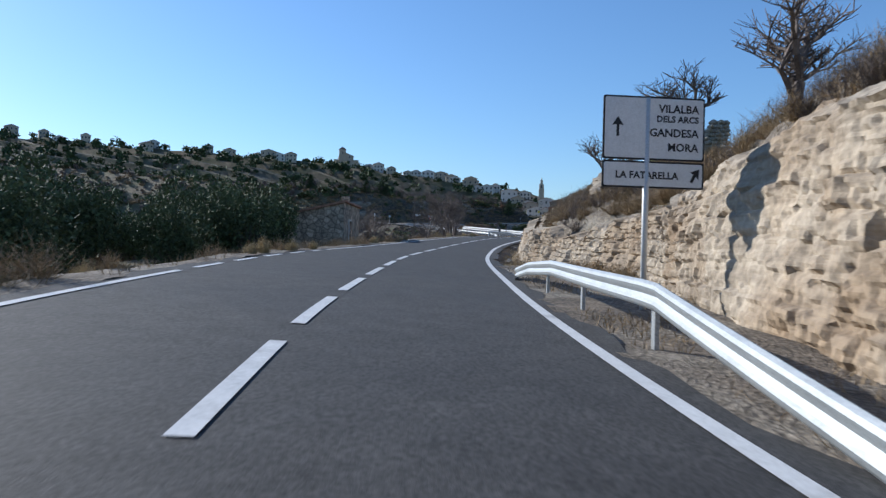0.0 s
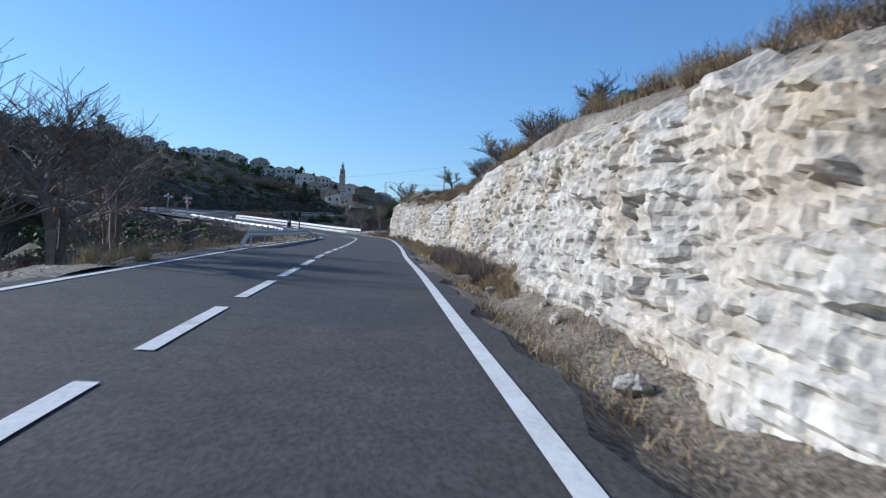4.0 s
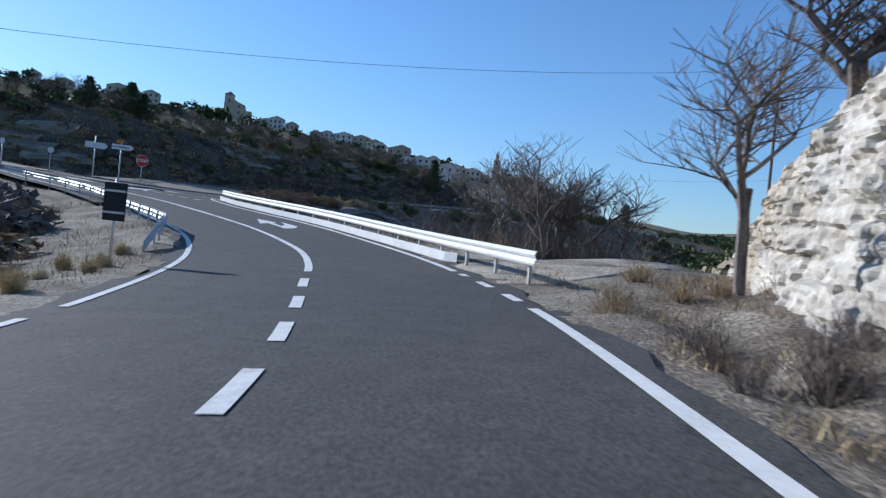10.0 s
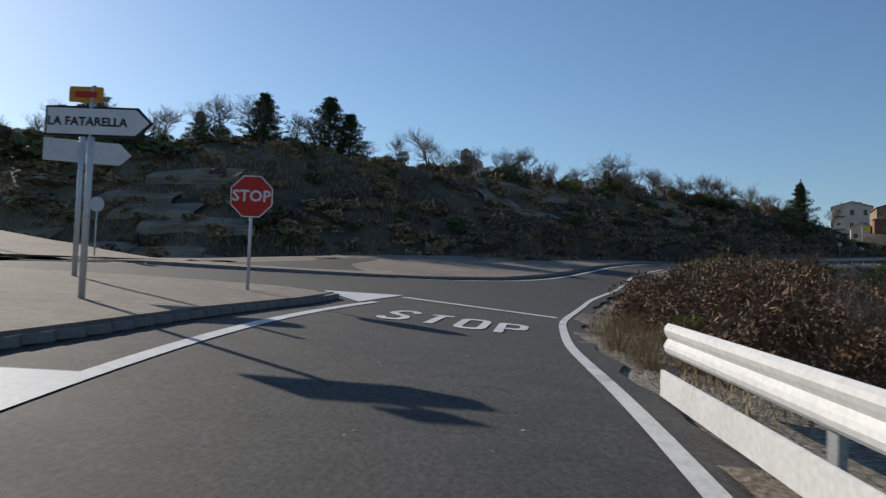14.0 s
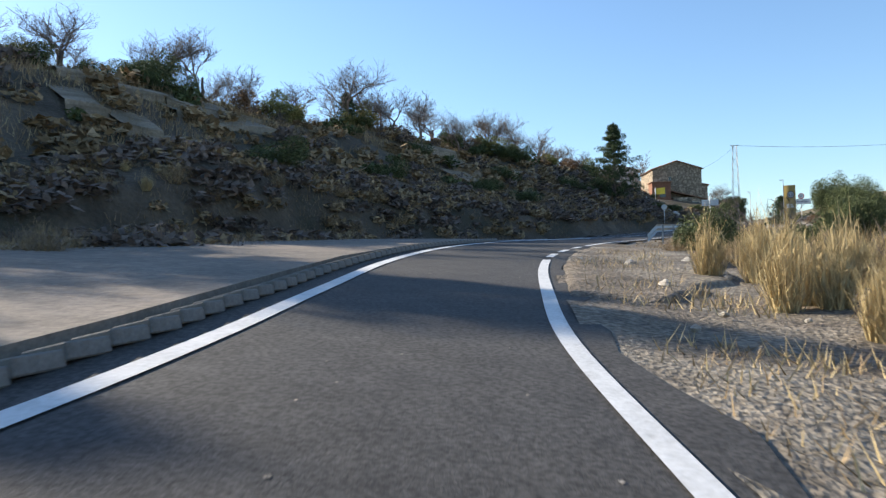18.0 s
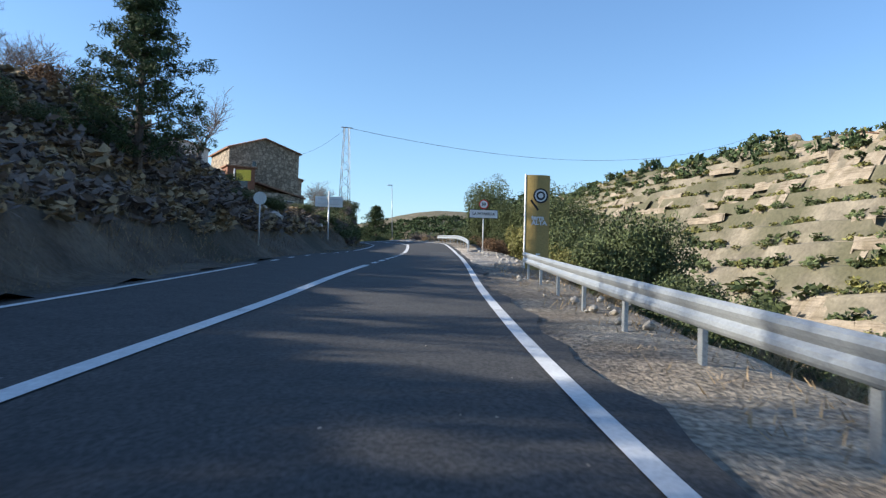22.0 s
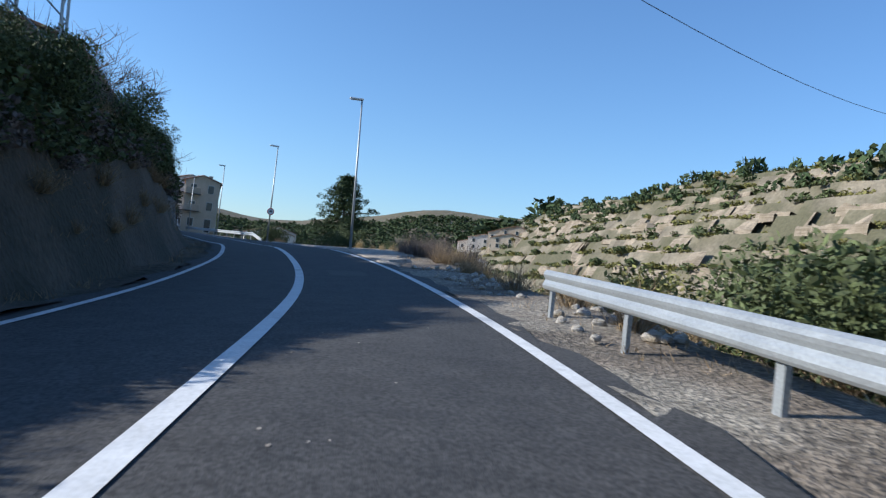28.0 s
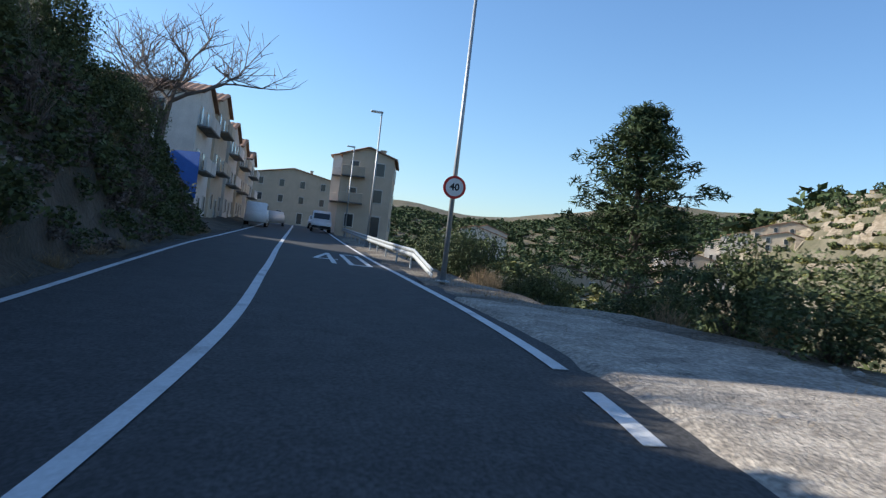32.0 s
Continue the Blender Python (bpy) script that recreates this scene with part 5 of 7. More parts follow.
def tree_parts(seed, height, spread, trunk=0.13, levels=4, up=0.5, split=3):
    whole = branch_mesh("crown", seed, height, spread, TWIG, levels, trunk, up, split=split)
    bm = bmesh.new()
    r_ = random.Random(seed)
    prev = Vector((0, 0, -0.3))
    for i in range(4):
        nxt = Vector((r_.uniform(-.05, .05), r_.uniform(-.05, .05), height * 0.085 * (i + 1)))
        tube(bm, prev, nxt, trunk * (1.25 - 0.1 * i), trunk * (1.15 - 0.1 * i), n=9)
        prev = nxt
    me = bpy.data.meshes.new("trunk")
    bm.to_mesh(me)
    bm.free()
    me.materials.append(BARK)
    return [("trunk", me), ("crown", whole)]


ALMONDS = [tree_parts(11 + i, 3.2, 1.15, 0.13 + 0.02 * (i % 2), 4, 0.55) for i in range(4)]
BARES = [tree_parts(31 + i, 4.2, 1.05, 0.075, 4, 0.62, split=2) for i in range(5)]
ALMOND_LABEL = "bare almond tree with dark crooked branches on the hill"
BARE_LABEL = "slender leafless tree on the hillside"


def plant_tree(kind, i, x, y, z=None, scale=1.0, turn=0.0, label=None, sink=0.1):
    parts_ = kind[i % len(kind)]
    zz = float(terrain(np.array([x]), np.array([y]))[0]) if z is None else z
    m = Matrix.Translation((x, y, zz - sink)) @ Matrix.Rotation(turn, 4, 'Z') @ Matrix.Scale(scale, 4)
    alm = kind is ALMONDS
    return tree_thing("almond_tree" if alm else "bare_tree", parts_, label or (ALMOND_LABEL if alm else BARE_LABEL), "tree", m, "almond trees" if alm else "leafless trees")


def on_section(s, l):
    """Place on the shaped ground beside the road."""
    p = W(s, l)
    h = float(section(np.array([float(s)]), np.array([float(l)]))[0])
    z = p.z + h
    if l < -6 and s > 215:
        z = max(z, float(west_hill(np.array([p.x]), np.array([p.y]))[0]))
    return p.x, p.y, z


for i, (s, l, sc) in enumerate(((12, 11.5, 1.2), (19, 9.0, 1.15), (58, 9, 0.8), (97, 10.5, 0.9), (104, 9.2, 0.95), (110, 10, 1.0), (118, 9.0, 1.1), (124, 10.4, 0.9), (128, 9.6, 0.8), (136, 10.5, 0.9), (143, 9.5, 0.8))):
    x, y, z = on_section(s, l)
    plant_tree(ALMONDS, i, x, y, z, sc, i * 1.7)
plant_tree(ALMONDS, 1, *on_section(161.3, 8.9), 1.2, 0.4, "large bare crooked tree on a mound above the cut", sink=0.2)
plant_tree(BARES, 2, -8.4, 89.6, 2.4, 0.78, 2.2, "slender bare tree beside the dusty track", sink=0.0)
for i, (x, y, z, sc) in enumerate(((8.9, -18.4, 2.3, 1.05), (12.7, -24.4, 1.7, 1.0), (13.9, -26.2, 3.8, 1.15))):
    plant_tree(ALMONDS, i, x, y, z, sc, 0.8 + i * 2.1, "bare almond tree on a dry stone terrace", sink=0.25)


def bush_mesh(seed, n, size, rx, rz, mat, lobes=7, stretch=1.5):
    r_ = np.random.default_rng(seed)
    c = np.stack([r_.uniform(-rx, rx, lobes) * 0.6, r_.uniform(-rx, rx, lobes) * 0.6, rz * (0.35 + 0.75 * r_.random(lobes))], 1)
    c[0] = (0, 0, rz * 0.45)
    rad = np.stack([rx * (0.35 + 0.3 * r_.random(lobes))] * 2 + [rz * (0.3 + 0.25 * r_.random(lobes))], 1)
    rad[0] = (rx * 0.75, rx * 0.75, rz * 0.5)
    v, f = leaf_cloud(c, rad, n, size, r_, stretch=stretch)
    v[:, 2] = np.maximum(v[:, 2], -0.15)
    return raw_mesh("foliage", v, f, mat)


def stems_mesh(seed, n, r, h, mat, spread=0.8):
    r_ = np.random.default_rng(seed)
    a = r_.uniform(0, 2 * math.pi, n)
    base = np.stack([0.25 * r * np.cos(a) * r_.random(n), 0.25 * r * np.sin(a) * r_.random(n), np.zeros(n) - 0.1], 1)
    q = r_.random(n) ** 0.7
    a2 = a + r_.normal(0, 0.5, n)
    tips = np.stack([r * spread * np.cos(a2) * q, r * spread * np.sin(a2) * q, h * (0.35 + 0.65 * r_.random(n)) * (1.1 - 0.5 * q)], 1)
    v, f = blades(base, tips, 0.012 * max(1.0, h * 0.6), r_)
    # side twigs
    m = n * 3
    k = r_.integers(0, n, m)
    t = 0.35 + 0.6 * r_.random(m)
    p = base[k] * (1 - t[:, None]) + tips[k] * t[:, None]
    e = p + r_.normal(0, 0.16 * max(r, h), (m, 3)) + np.array([0, 0, 0.1 * h])
    e[:, 2] = np.maximum(e[:, 2], 0.0)
    v2, f2 = blades(p, e, 0.007 * max(1.0, h * 0.6), r_)
    return raw_mesh("stems", np.vstack([v, v2]), np.vstack([f, f2 + len(v)]), mat)


EVERGREENS = [bush_mesh(70 + i, 7500, 0.025, 1.0, 1.0, GREEN, 11) for i in range(4)]
TALLS = [bush_mesh(76 + i, 15000, 0.025, 1.0, 2.2, GREEN, 18) for i in range(2)]
OLIVES = [bush_mesh(80 + i, 4200, 0.034, 1.0, 1.0, OLIVE, 9) for i in range(2)]
RUSTS = [bush_mesh(84 + i, 2200, 0.034, 1.0, 0.9, RUST) for i in range(2)]
DRYS = [stems_mesh(90 + i, 130, 1.0, 1.0, DRY) for i in range(4)]
TWIGS = [stems_mesh(96 + i, 110, 1.0, 1.0, TWIG) for i in range(3)]
STRAWS = [stems_mesh(99 + i, 260, 0.8, 1.0, STRAW, 0.55) for i in range(2)]
BUSH_KINDS = {"evergreen": (EVERGREENS, "evergreen_bush", "dense dark evergreen bush", "foliage"), "olive": (OLIVES, "leafy_bush", "yellow-green leafy bush", "foliage"),
              "rust": (RUSTS, "russet_bush", "russet dry-leaved bush", "foliage"), "dry": (DRYS, "dry_brush", "tangled brown dry brush", "stems"),
              "twig": (TWIGS, "twiggy_bush", "grey leafless twiggy bush", "stems"), "straw": (STRAWS, "grass_tuft", "tall straw-coloured dry grass tuft", "stems")}
WHERE = {"r": "beside the road verge", "h": "on the hillside", "b": "on the shaded bank"}
count_of = {}


rest_of = {}
BRANCHES = stems_mesh(120, 60, 0.8, 0.85, BARK, 0.8)


def bush(kind, x, y, z, w, h, where="h"):
    meshes, name, label, pn = BUSH_KINDS[kind]
    i = count_of[kind] = count_of.get(kind, 0) + 1
    m = Matrix.Translation((x, y, z - 0.05)) @ Matrix.Rotation(i * 2.4, 4, 'Z') @ Matrix.Diagonal((w, w, h, 1))
    if kind == "evergreen" and h > 1.5 * w:
        meshes = TALLS
        m = m @ Matrix.Diagonal((1, 1, 1 / 2.2, 1))
    if (kind == "dry" and (where != "r" or i > 290)) or (kind == "twig" and (where == "h" and i > 40 or i > 290)):
        rest_of.setdefault(kind, []).append((meshes[i % len(meshes)], m))
        return None
    ob = new(name, meshes[i % len(meshes)])
    ob.matrix_world = m
    if kind in ("evergreen", "olive", "rust"):
        b = new("branch_work", BRANCHES)
        b.parent = ob
    return tagged(ob, label + " " + WHERE[where], "bush", label + "es" if label.endswith("bush") else label)


def join_rest(kind, name, label, mat):
    """The uncountable rest of a kind of brush as one mesh."""
    vs, fs, k = [], [], 0
    for me, m in rest_of[kind]:
        a = np.empty(len(me.vertices) * 3)
        me.vertices.foreach_get("co", a)
        a = a.reshape(-1, 3)
        q = np.array(m)
        vs.append(a @ q[:3, :3].T + q[:3, 3])
        fs.append(np.arange(len(a)).reshape(-1, 3) + k)
        k += len(a)
    ob = new(name, raw_mesh(name, np.vstack(vs), np.vstack(fs), mat))
    tagged(ob, label, "brush", kind="stuff")


def bushes(kind, s0, s1, l0, l1, n, w, h, where="r"):
    for _ in range(n):
        s, l = rng.uniform(s0, s1), rng.uniform(l0, l1)
        x, y, z = on_section(s, l)
        k = rng.uniform(0.7, 1.35)
        bush(kind, x, y, z, w * k, h * k * rng.uniform(0.8, 1.2), where)


# along the rock cut: ditch brush and brush on the edge of the hill
bushes("dry", 30, 160, 2.5, 3.6, 34, 0.55, 0.5)
bushes("dry", 76, 125, 2.6, 3.5, 34, 0.6, 0.55)
bushes("twig", 76, 160, 2.6, 3.8, 30, 0.5, 0.55)
bushes("olive", 97, 99, 2.8, 3.1, 2, 0.35, 0.45)
bushes("twig", 80, 96, 2.55, 3.3, 44, 0.6, 0.7)
bushes("dry", 78, 132, 2.3, 3.2, 50, 0.5, 0.4, "h")
bushes("dry", 92, 96, 4.4, 5.2, 9, 0.8, 0.9, "h")
bushes("dry", 36, 52, 4.6, 6.5, 16, 0.8, 0.6)
bushes("twig", 30, 52, 4.4, 7, 16, 0.8, 0.7)
for s in np.concatenate([np.arange(-12, 55, 0.9), np.arange(55, 164, 2.2)]):
    l = float(ROCK_FOOT(s)) + 1.5 + rng.uniform(0, 1.6)
    x, y, z = on_section(s, l)
    bush(("twig", "dry", "dry", "twig", "dry")[int(s) % 5], x, y, z, 0.8, 0.65, "h")
for s in np.arange(-10, 56, 0.6):
    l = float(ROCK_FOOT(s)) + rng.uniform(0.75, 1.7)
    bush("dry", *on_section(s, l), 0.5, 0.4, "h")
bushes("twig", 60, 160, 7, 11, 50, 0.9, 0.7, "h")
bushes("dry", 55, 163, 5.0, 9.5, 150, 0.75, 0.5, "h")
bushes("evergreen", 58, 130, 6.2, 8.5, 7, 0.5, 0.4, "h")
bushes("dry", 0, 160, 7, 13, 60, 0.9, 0.6, "h")
bushes("dry", -25, 30, 5.5, 14, 170, 0.9, 0.55, "h")
bushes("twig", -25, 30, 6, 14, 40, 0.9, 0.8, "h")
bushes("evergreen", 84, 130, 7.5, 11, 3, 0.5, 0.4, "h")
for x, y, w in ((12.9, -29.1, 1.2), (12.2, -28.0, 0.8), (13.4, -27.6, 0.9)):
    bush("olive", x, y, 1.0, w, w * 1.5, "h")
bushes("dry", 20, 56, 4.2, 9.5, 190, 0.8, 0.55, "h")
bushes("twig", 27, 56, 4.6, 9.5, 26, 0.7, 0.7, "h")
bushes("twig", 138, 158, 3.2, 5.2, 24, 0.7, 0.6)
bushes("rust", 151, 153, 4.0, 4.6, 2, 0.5, 0.8)
bushes("twig", 168.5, 179, 5.2, 10.5, 44, 1.1, 1.3)
for i, (s, l) in enumerate(((169.5, 6.6), (171, 8.2), (172.5, 6.2), (174, 7.8), (175.5, 6.6), (171.5, 10), (170.2, 7.4), (173.2, 9.2), (176.8, 8.4), (178.5, 7.2), (174.6, 10.8), (180, 9.4))):
    plant_tree(BARES, i, *on_section(s, l), 1.0, i * 1.9, "tangled leafless tree behind the guard rail")
bushes("dry", 170, 176, 4.4, 9, 14, 0.9, 0.9)
# beyond the bend
bushes("twig", 176, 208, 5, 16, 34, 1.5, 1.9, "h")
bushes("evergreen", 178, 206, 8, 18, 8, 1.4, 1.6, "h")
bushes("rust", 211, 243, 3.5, 9, 100, 0.7, 0.7)
bushes("dry", 209, 246, 4.2, 8.5, 30, 0.7, 0.5)
bushes("olive", 222, 240, 4.4, 8, 16, 0.6, 0.6)
bushes("straw", 238, 256, 3.6, 7.0, 44, 0.75, 1.0)
bushes("dry", 212, 243, 2.7, 4.2, 90, 0.5, 0.45)
bushes("olive", 213, 240, 3.6, 4.6, 9, 0.35, 0.25)
bushes("twig", 214, 243, 3.8, 9, 40, 0.7, 0.9)
bushes("twig", 250, 262, 5.6, 9, 8, 1.2, 1.2)
bushes("straw", 257, 267, 5.0, 7.5, 22, 0.75, 1.0)
plant_tree(BARES, 1, *on_section(276, 6.8), 0.85, 0.7, "thin leafless tree among dry grass beside the track mouth")
bushes("evergreen", 268, 284, 3.9, 6.0, 12, 0.8, 0.9)
bushes("dry", 252, 268, 4.6, 8, 26, 0.7, 0.5)
bushes("dry", 262, 300, 3.6, 9, 40, 0.8, 0.6)
bushes("evergreen", 287, 313, 5.4, 9.5, 12, 1.3, 1.25)
bushes("dry", 306, 322, 3.9, 7.5, 14, 0.7, 0.5)
bushes("evergreen", 329, 343, 7.2, 10.2, 13, 1.8, 2.5)
bushes("evergreen", 317, 329, 7.4, 9.8, 8, 1.5, 1.8)
bushes("olive", 328, 342, 6.4, 7.8, 14, 1.0, 1.3)
bushes("olive", 317, 328, 6.8, 8.2, 8, 0.9, 0.9)
bushes("evergreen", 342, 352, 4.9, 7.4, 9, 1.6, 3.3)
bushes("rust", 334, 346, 4.2, 5.6, 10, 0.7, 0.6)
bushes("dry", 336, 385, 3.6, 8.5, 46, 0.8, 0.65)
bushes("evergreen", 358, 369, 5.2, 8.5, 6, 1.5, 1.5)
bushes("olive", 362, 372, 6.0, 9, 5, 1.3, 1.0)
bushes("twig", 374, 395, 5.0, 10, 22, 1.0, 1.0)
bushes("straw", 372, 420, 6.2, 11, 50, 0.8, 0.7)
bushes("evergreen", 408, 422, 6.5, 10, 5, 1.1, 1.1)
bushes("evergreen", 424, 440, 4.8, 9, 9, 1.3, 1.3)
bushes("dry", 410, 460, 4.2, 8, 30, 0.8, 0.6)
# left side
bushes("evergreen", -14, 46, -19, -12.5, 34, 2.2, 2.6, "h")
bushes("dry", -10, 80, -11, -5.8, 80, 0.8, 0.6)
bushes("straw", 0, 84, -9, -5.6, 40, 0.6, 0.5)
bushes("twig", 62, 150, -20, -9, 60, 1.4, 1.6, "h")
bushes("dry", 80, 150, -14, -6.3, 70, 0.9, 0.7)
bushes("straw", 130, 175, -9, -5.3, 30, 0.6, 0.4)
bushes("twig", 152, 176, -16, -9, 16, 1.3, 2.0, "h")
bushes("dry", 160, 200, -14, -6.5, 40, 0.7, 0.4)
for i, (s, l) in enumerate(((66, -12), (72, -15), (84, -17), (100, -14), (156, -13), (163, -15), (81, -8.2), (84, -9.5), (86.5, -8.6), (90, -10), (79, -10.5))):
    plant_tree(BARES, i, *on_section(s, l), 1.0 if i < 6 else 1.45, i, "slender leafless tree below the road")
# shaded bank on the left
bushes("dry", 254, 304, -15, -7.6, 170, 0.7, 0.5, "b")
bushes("twig", 254, 304, -15, -8, 60, 0.6, 0.55, "b")
bushes("straw", 256, 300, -15, -8.5, 36, 0.5, 0.4, "b")
bushes("evergreen", 264, 316, -24, -8.5, 30, 1.0, 0.8, "b")
bushes("dry", 258, 318, -20, -7.4, 110, 0.9, 0.55, "b")
bushes("evergreen", 322, 345, -12, -7.2, 12, 0.8, 0.5, "b")
bushes("dry", 318, 345, -12, -6.8, 30, 0.8, 0.5, "b")
bushes("evergreen", 369, 400, -9.0, -6.4, 46, 0.9, 0.8, "b")
bushes("evergreen", 346, 400, -8.4, -5.9, 34, 0.5, 0.45, "b")
bushes("dry", 345, 402, -9, -5.7, 120, 0.7, 0.5, "b")
bushes("dry", 345, 366, -9, -6.2, 40, 0.8, 0.6, "b")
bushes("twig", 366, 430, -9, -6.4, 36, 1.2, 1.6, "b")
bushes("evergreen", 402, 424, -10.5, -7.6, 16, 1.0, 0.9, "b")
bushes("evergreen", 424, 440, -10.5, -7.4, 14, 1.4, 2.0, "b")
bushes("dry", 345, 445, -7.5, -5.4, 60, 0.6, 0.4, "b")
for i, (s, l, sc) in enumerate(((386, -8, 1.1), (391, -9, 1.0), (437, -7.6, 1.75), (436, -9.5, 1.2), (428, -11, 1.2), (352, -9, 0.8))):
    plant_tree(BARES, i, *on_section(s, l), sc, i * 2.1, "leafless tree on the shaded bank above the road")
for i, (s, l) in enumerate(((286, -21), (291, -20), (295, -20), (300, -19.5), (304, -22), (276, -22), (270, -24), (281, -24), (308, -18))):
    plant_tree(BARES, i, *on_section(s, l), 0.8 + 0.12 * (i % 3), i * 1.3)


def pine_parts(seed, height, width, n=2400):
    r_ = np.random.default_rng(seed)
    bm = bmesh.new()
    tube(bm, (0, 0, -0.3), (0.1, 0.05, height * 0.95), 0.02 * height + 0.04, 0.02, n=8)
    cs_, rs = [], []
    for z in np.arange(0.10, 0.97, 0.07):
        reach = width * (1 - z) ** 0.9 * (0.7 + 0.45 * r_.random()) + 0.12
        for a in np.arange(0, 6.28, 6.28 / 6) + r_.uniform(0, 6):
            q = reach * r_.uniform(0.55, 1.2)
            tip = np.array([q * math.cos(a), q * math.sin(a), z * height + 0.3 * q])
            tube(bm, (0, 0, z * height), tip, 0.03, 0.01, n=4, caps=False)
            for t in (0.4, 0.65, 0.85, 1.0):
                cs_.append(tip * t + np.array([0, 0, z * height * (1 - t)]) + r_.normal(0, 0.06, 3))
                k = 0.09 * width * (0.6 + 0.7 * r_.random()) + 0.08
                rs.append((k, k, k * 0.7))
    cs_.append(np.array([0.1, 0.05, height * 0.97]))
    rs.append((0.15, 0.15, 0.4))
    me = bpy.data.meshes.new("trunk")
    bm.to_mesh(me)
    bm.free()
    me.materials.append(BARK)
    v, f = leaf_cloud(cs_, rs, n, 0.03, r_, stretch=3.6)
    return [("trunk", me), ("crown", raw_mesh("crown", v, f, PINE))]


PINES = [pine_parts(200, 7.6, 3.0, 26000), pine_parts(201, 6.2, 2.5, 20000), pine_parts(202, 5.2, 2.2, 12000)]


def pine(i, x, y, sc=1.0, turn=0.0, label="dark green pine tree with a ragged crown", z=None, wide=1.0):
    zz = float(terrain(np.array([x]), np.array([y]))[0]) if z is None else z
    return tree_thing("pine_tree", PINES[i], label, "tree", Matrix.Translation((x, y, zz - 0.15)) @ Matrix.Rotation(turn, 4, 'Z') @ Matrix.Diagonal((sc * wide, sc * wide, sc, 1)), "pine trees")


px1 = on_section(312.5, -10.2)
pine(0, px1[0], px1[1], 1.0, 0.4, "tall dark pine tree on the bank beside the road", px1[2])
pine(1, -4.5, 346.3, 1.4, 1.0, "solitary dark green pine beyond the gravel lay-by", 15.0, 1.3)
for i, (x, y, sc) in enumerate(((-84.5, 175.0, 0.76), (-79.3, 180.5, 0.82), (-80.6, 179.2, 0.85), (-92, 174.5, 0.65), (-104, 172, 0.9), (-66, 214, 0.5), (-112, 174, 0.8))):
    pine(1 + i % 2, x, y, sc, i * 1.1, "dark pine tree on the crest of the hill", wide=1.35)
# trees and scrub on the crest of the hill behind the junction
crest = np.array(RIDGES[2])[3:]
crest_d = np.concatenate([[0], np.cumsum(np.hypot(*np.diff(crest[:, :2], axis=0).T))])
for i, d in enumerate(np.arange(0, crest_d[-1] - 6, 2.5)):
    x, y = (float(np.interp(d, crest_d, crest[:, k])) for k in (0, 1))
    x, y = x + rng.uniform(-4, 1.5), y + rng.uniform(-1, 1)
    plant_tree(BARES, i, x, y, None, 0.7 + 0.5 * rng.random(), i * 0.9)
for i, d in enumerate(np.arange(0, crest_d[-1] - 4, 1.5)):
    x, y = (float(np.interp(d, crest_d, crest[:, k])) for k in (0, 1))
    x, y = x + rng.uniform(-2, 2.5), y + rng.uniform(-1, 1)
    k = ("twig", "rust", "evergreen", "twig", "twig", "olive")[int(rng.integers(6))]
    q = rng.uniform(0.8, 1.4)
    bush(k, x, y, float(terrain(np.array([x]), np.array([y]))[0]), q, q * (1.3 if k == "twig" else 1.0), "h")


def scatter_far(name, label, meshes_v, pts, mat):
    """Joined shrubs over a distant slope."""
    vs, fs, k = [], [], 0
    for (x, y, z, w, h), (v, f) in pts:
        q = v * np.array([w, w, h]) + np.array([x, y, z])
        vs.append(q)
        fs.append(f + k)
        k += len(q)
    me = raw_mesh(name, np.vstack(vs), np.vstack(fs), mat)
    ob = new(name, me)
    return tagged(ob, label, "scrub", kind="stuff")


def shrub_shape(seed, n, size):
    r_ = np.random.default_rng(seed)
    c = np.stack([r_.uniform(-.5, .5, 4), r_.uniform(-.5, .5, 4), 0.3 + 0.5 * r_.random(4)], 1)
    v, f = leaf_cloud(c, np.full((4, 3), 0.5), n, size, r_, stretch=1.2)
    return v, f


SHRUBS = [shrub_shape(300 + i, 150, 0.14) for i in range(5)]
FAR = [shrub_shape(310 + i, 60, 0.22) for i in range(4)]
MID = [shrub_shape(300 + i, 75, 0.195) for i in range(5)]


def slope_points(n, x0, x1, y0, y1, shapes, w, h, keep, clear=14):
    out = []
    xs, ys = rng.uniform(x0, x1, n * 6), rng.uniform(y0, y1, n * 6)
    zs = terrain(xs, ys)
    s, l, _i = to_road(xs, ys)
    d, ml2, _i = to_main(xs, ys)
    ok = keep(xs, ys, zs, s, l) & ((np.abs(ml2) > clear) | (d > 128))
    for x, y, z in list(zip(xs[ok], ys[ok], zs[ok]))[:n]:
        k = rng.uniform(0.5, 1.4)
        out.append(((x, y, z - 0.1, w * k, h * k * rng.uniform(0.7, 1.2)), shapes[int(rng.integers(len(shapes)))]))
    return out


WEST = lambda x, y, z, s, l: (l < -10) & (s > 200) & (west_hill(x, y) > z - 0.6)
scatter_far("hillside_scrub", "dark evergreen scrub on the shaded hillside", None, slope_points(300, -125, -52, 125, 258, SHRUBS, 0.9, 0.8, WEST), GREEN)
scatter_far("hillside_brush", "brown dry brush on the shaded hillside", None, slope_points(1600, -108, -46, 140, 262, MID, 0.9, 0.6, WEST), DRY)
scatter_far("hillside_twigs", "grey leafless thicket along the crest", None, slope_points(420, -125, -48, 125, 262, SHRUBS, 0.9, 0.7, WEST), TWIG)


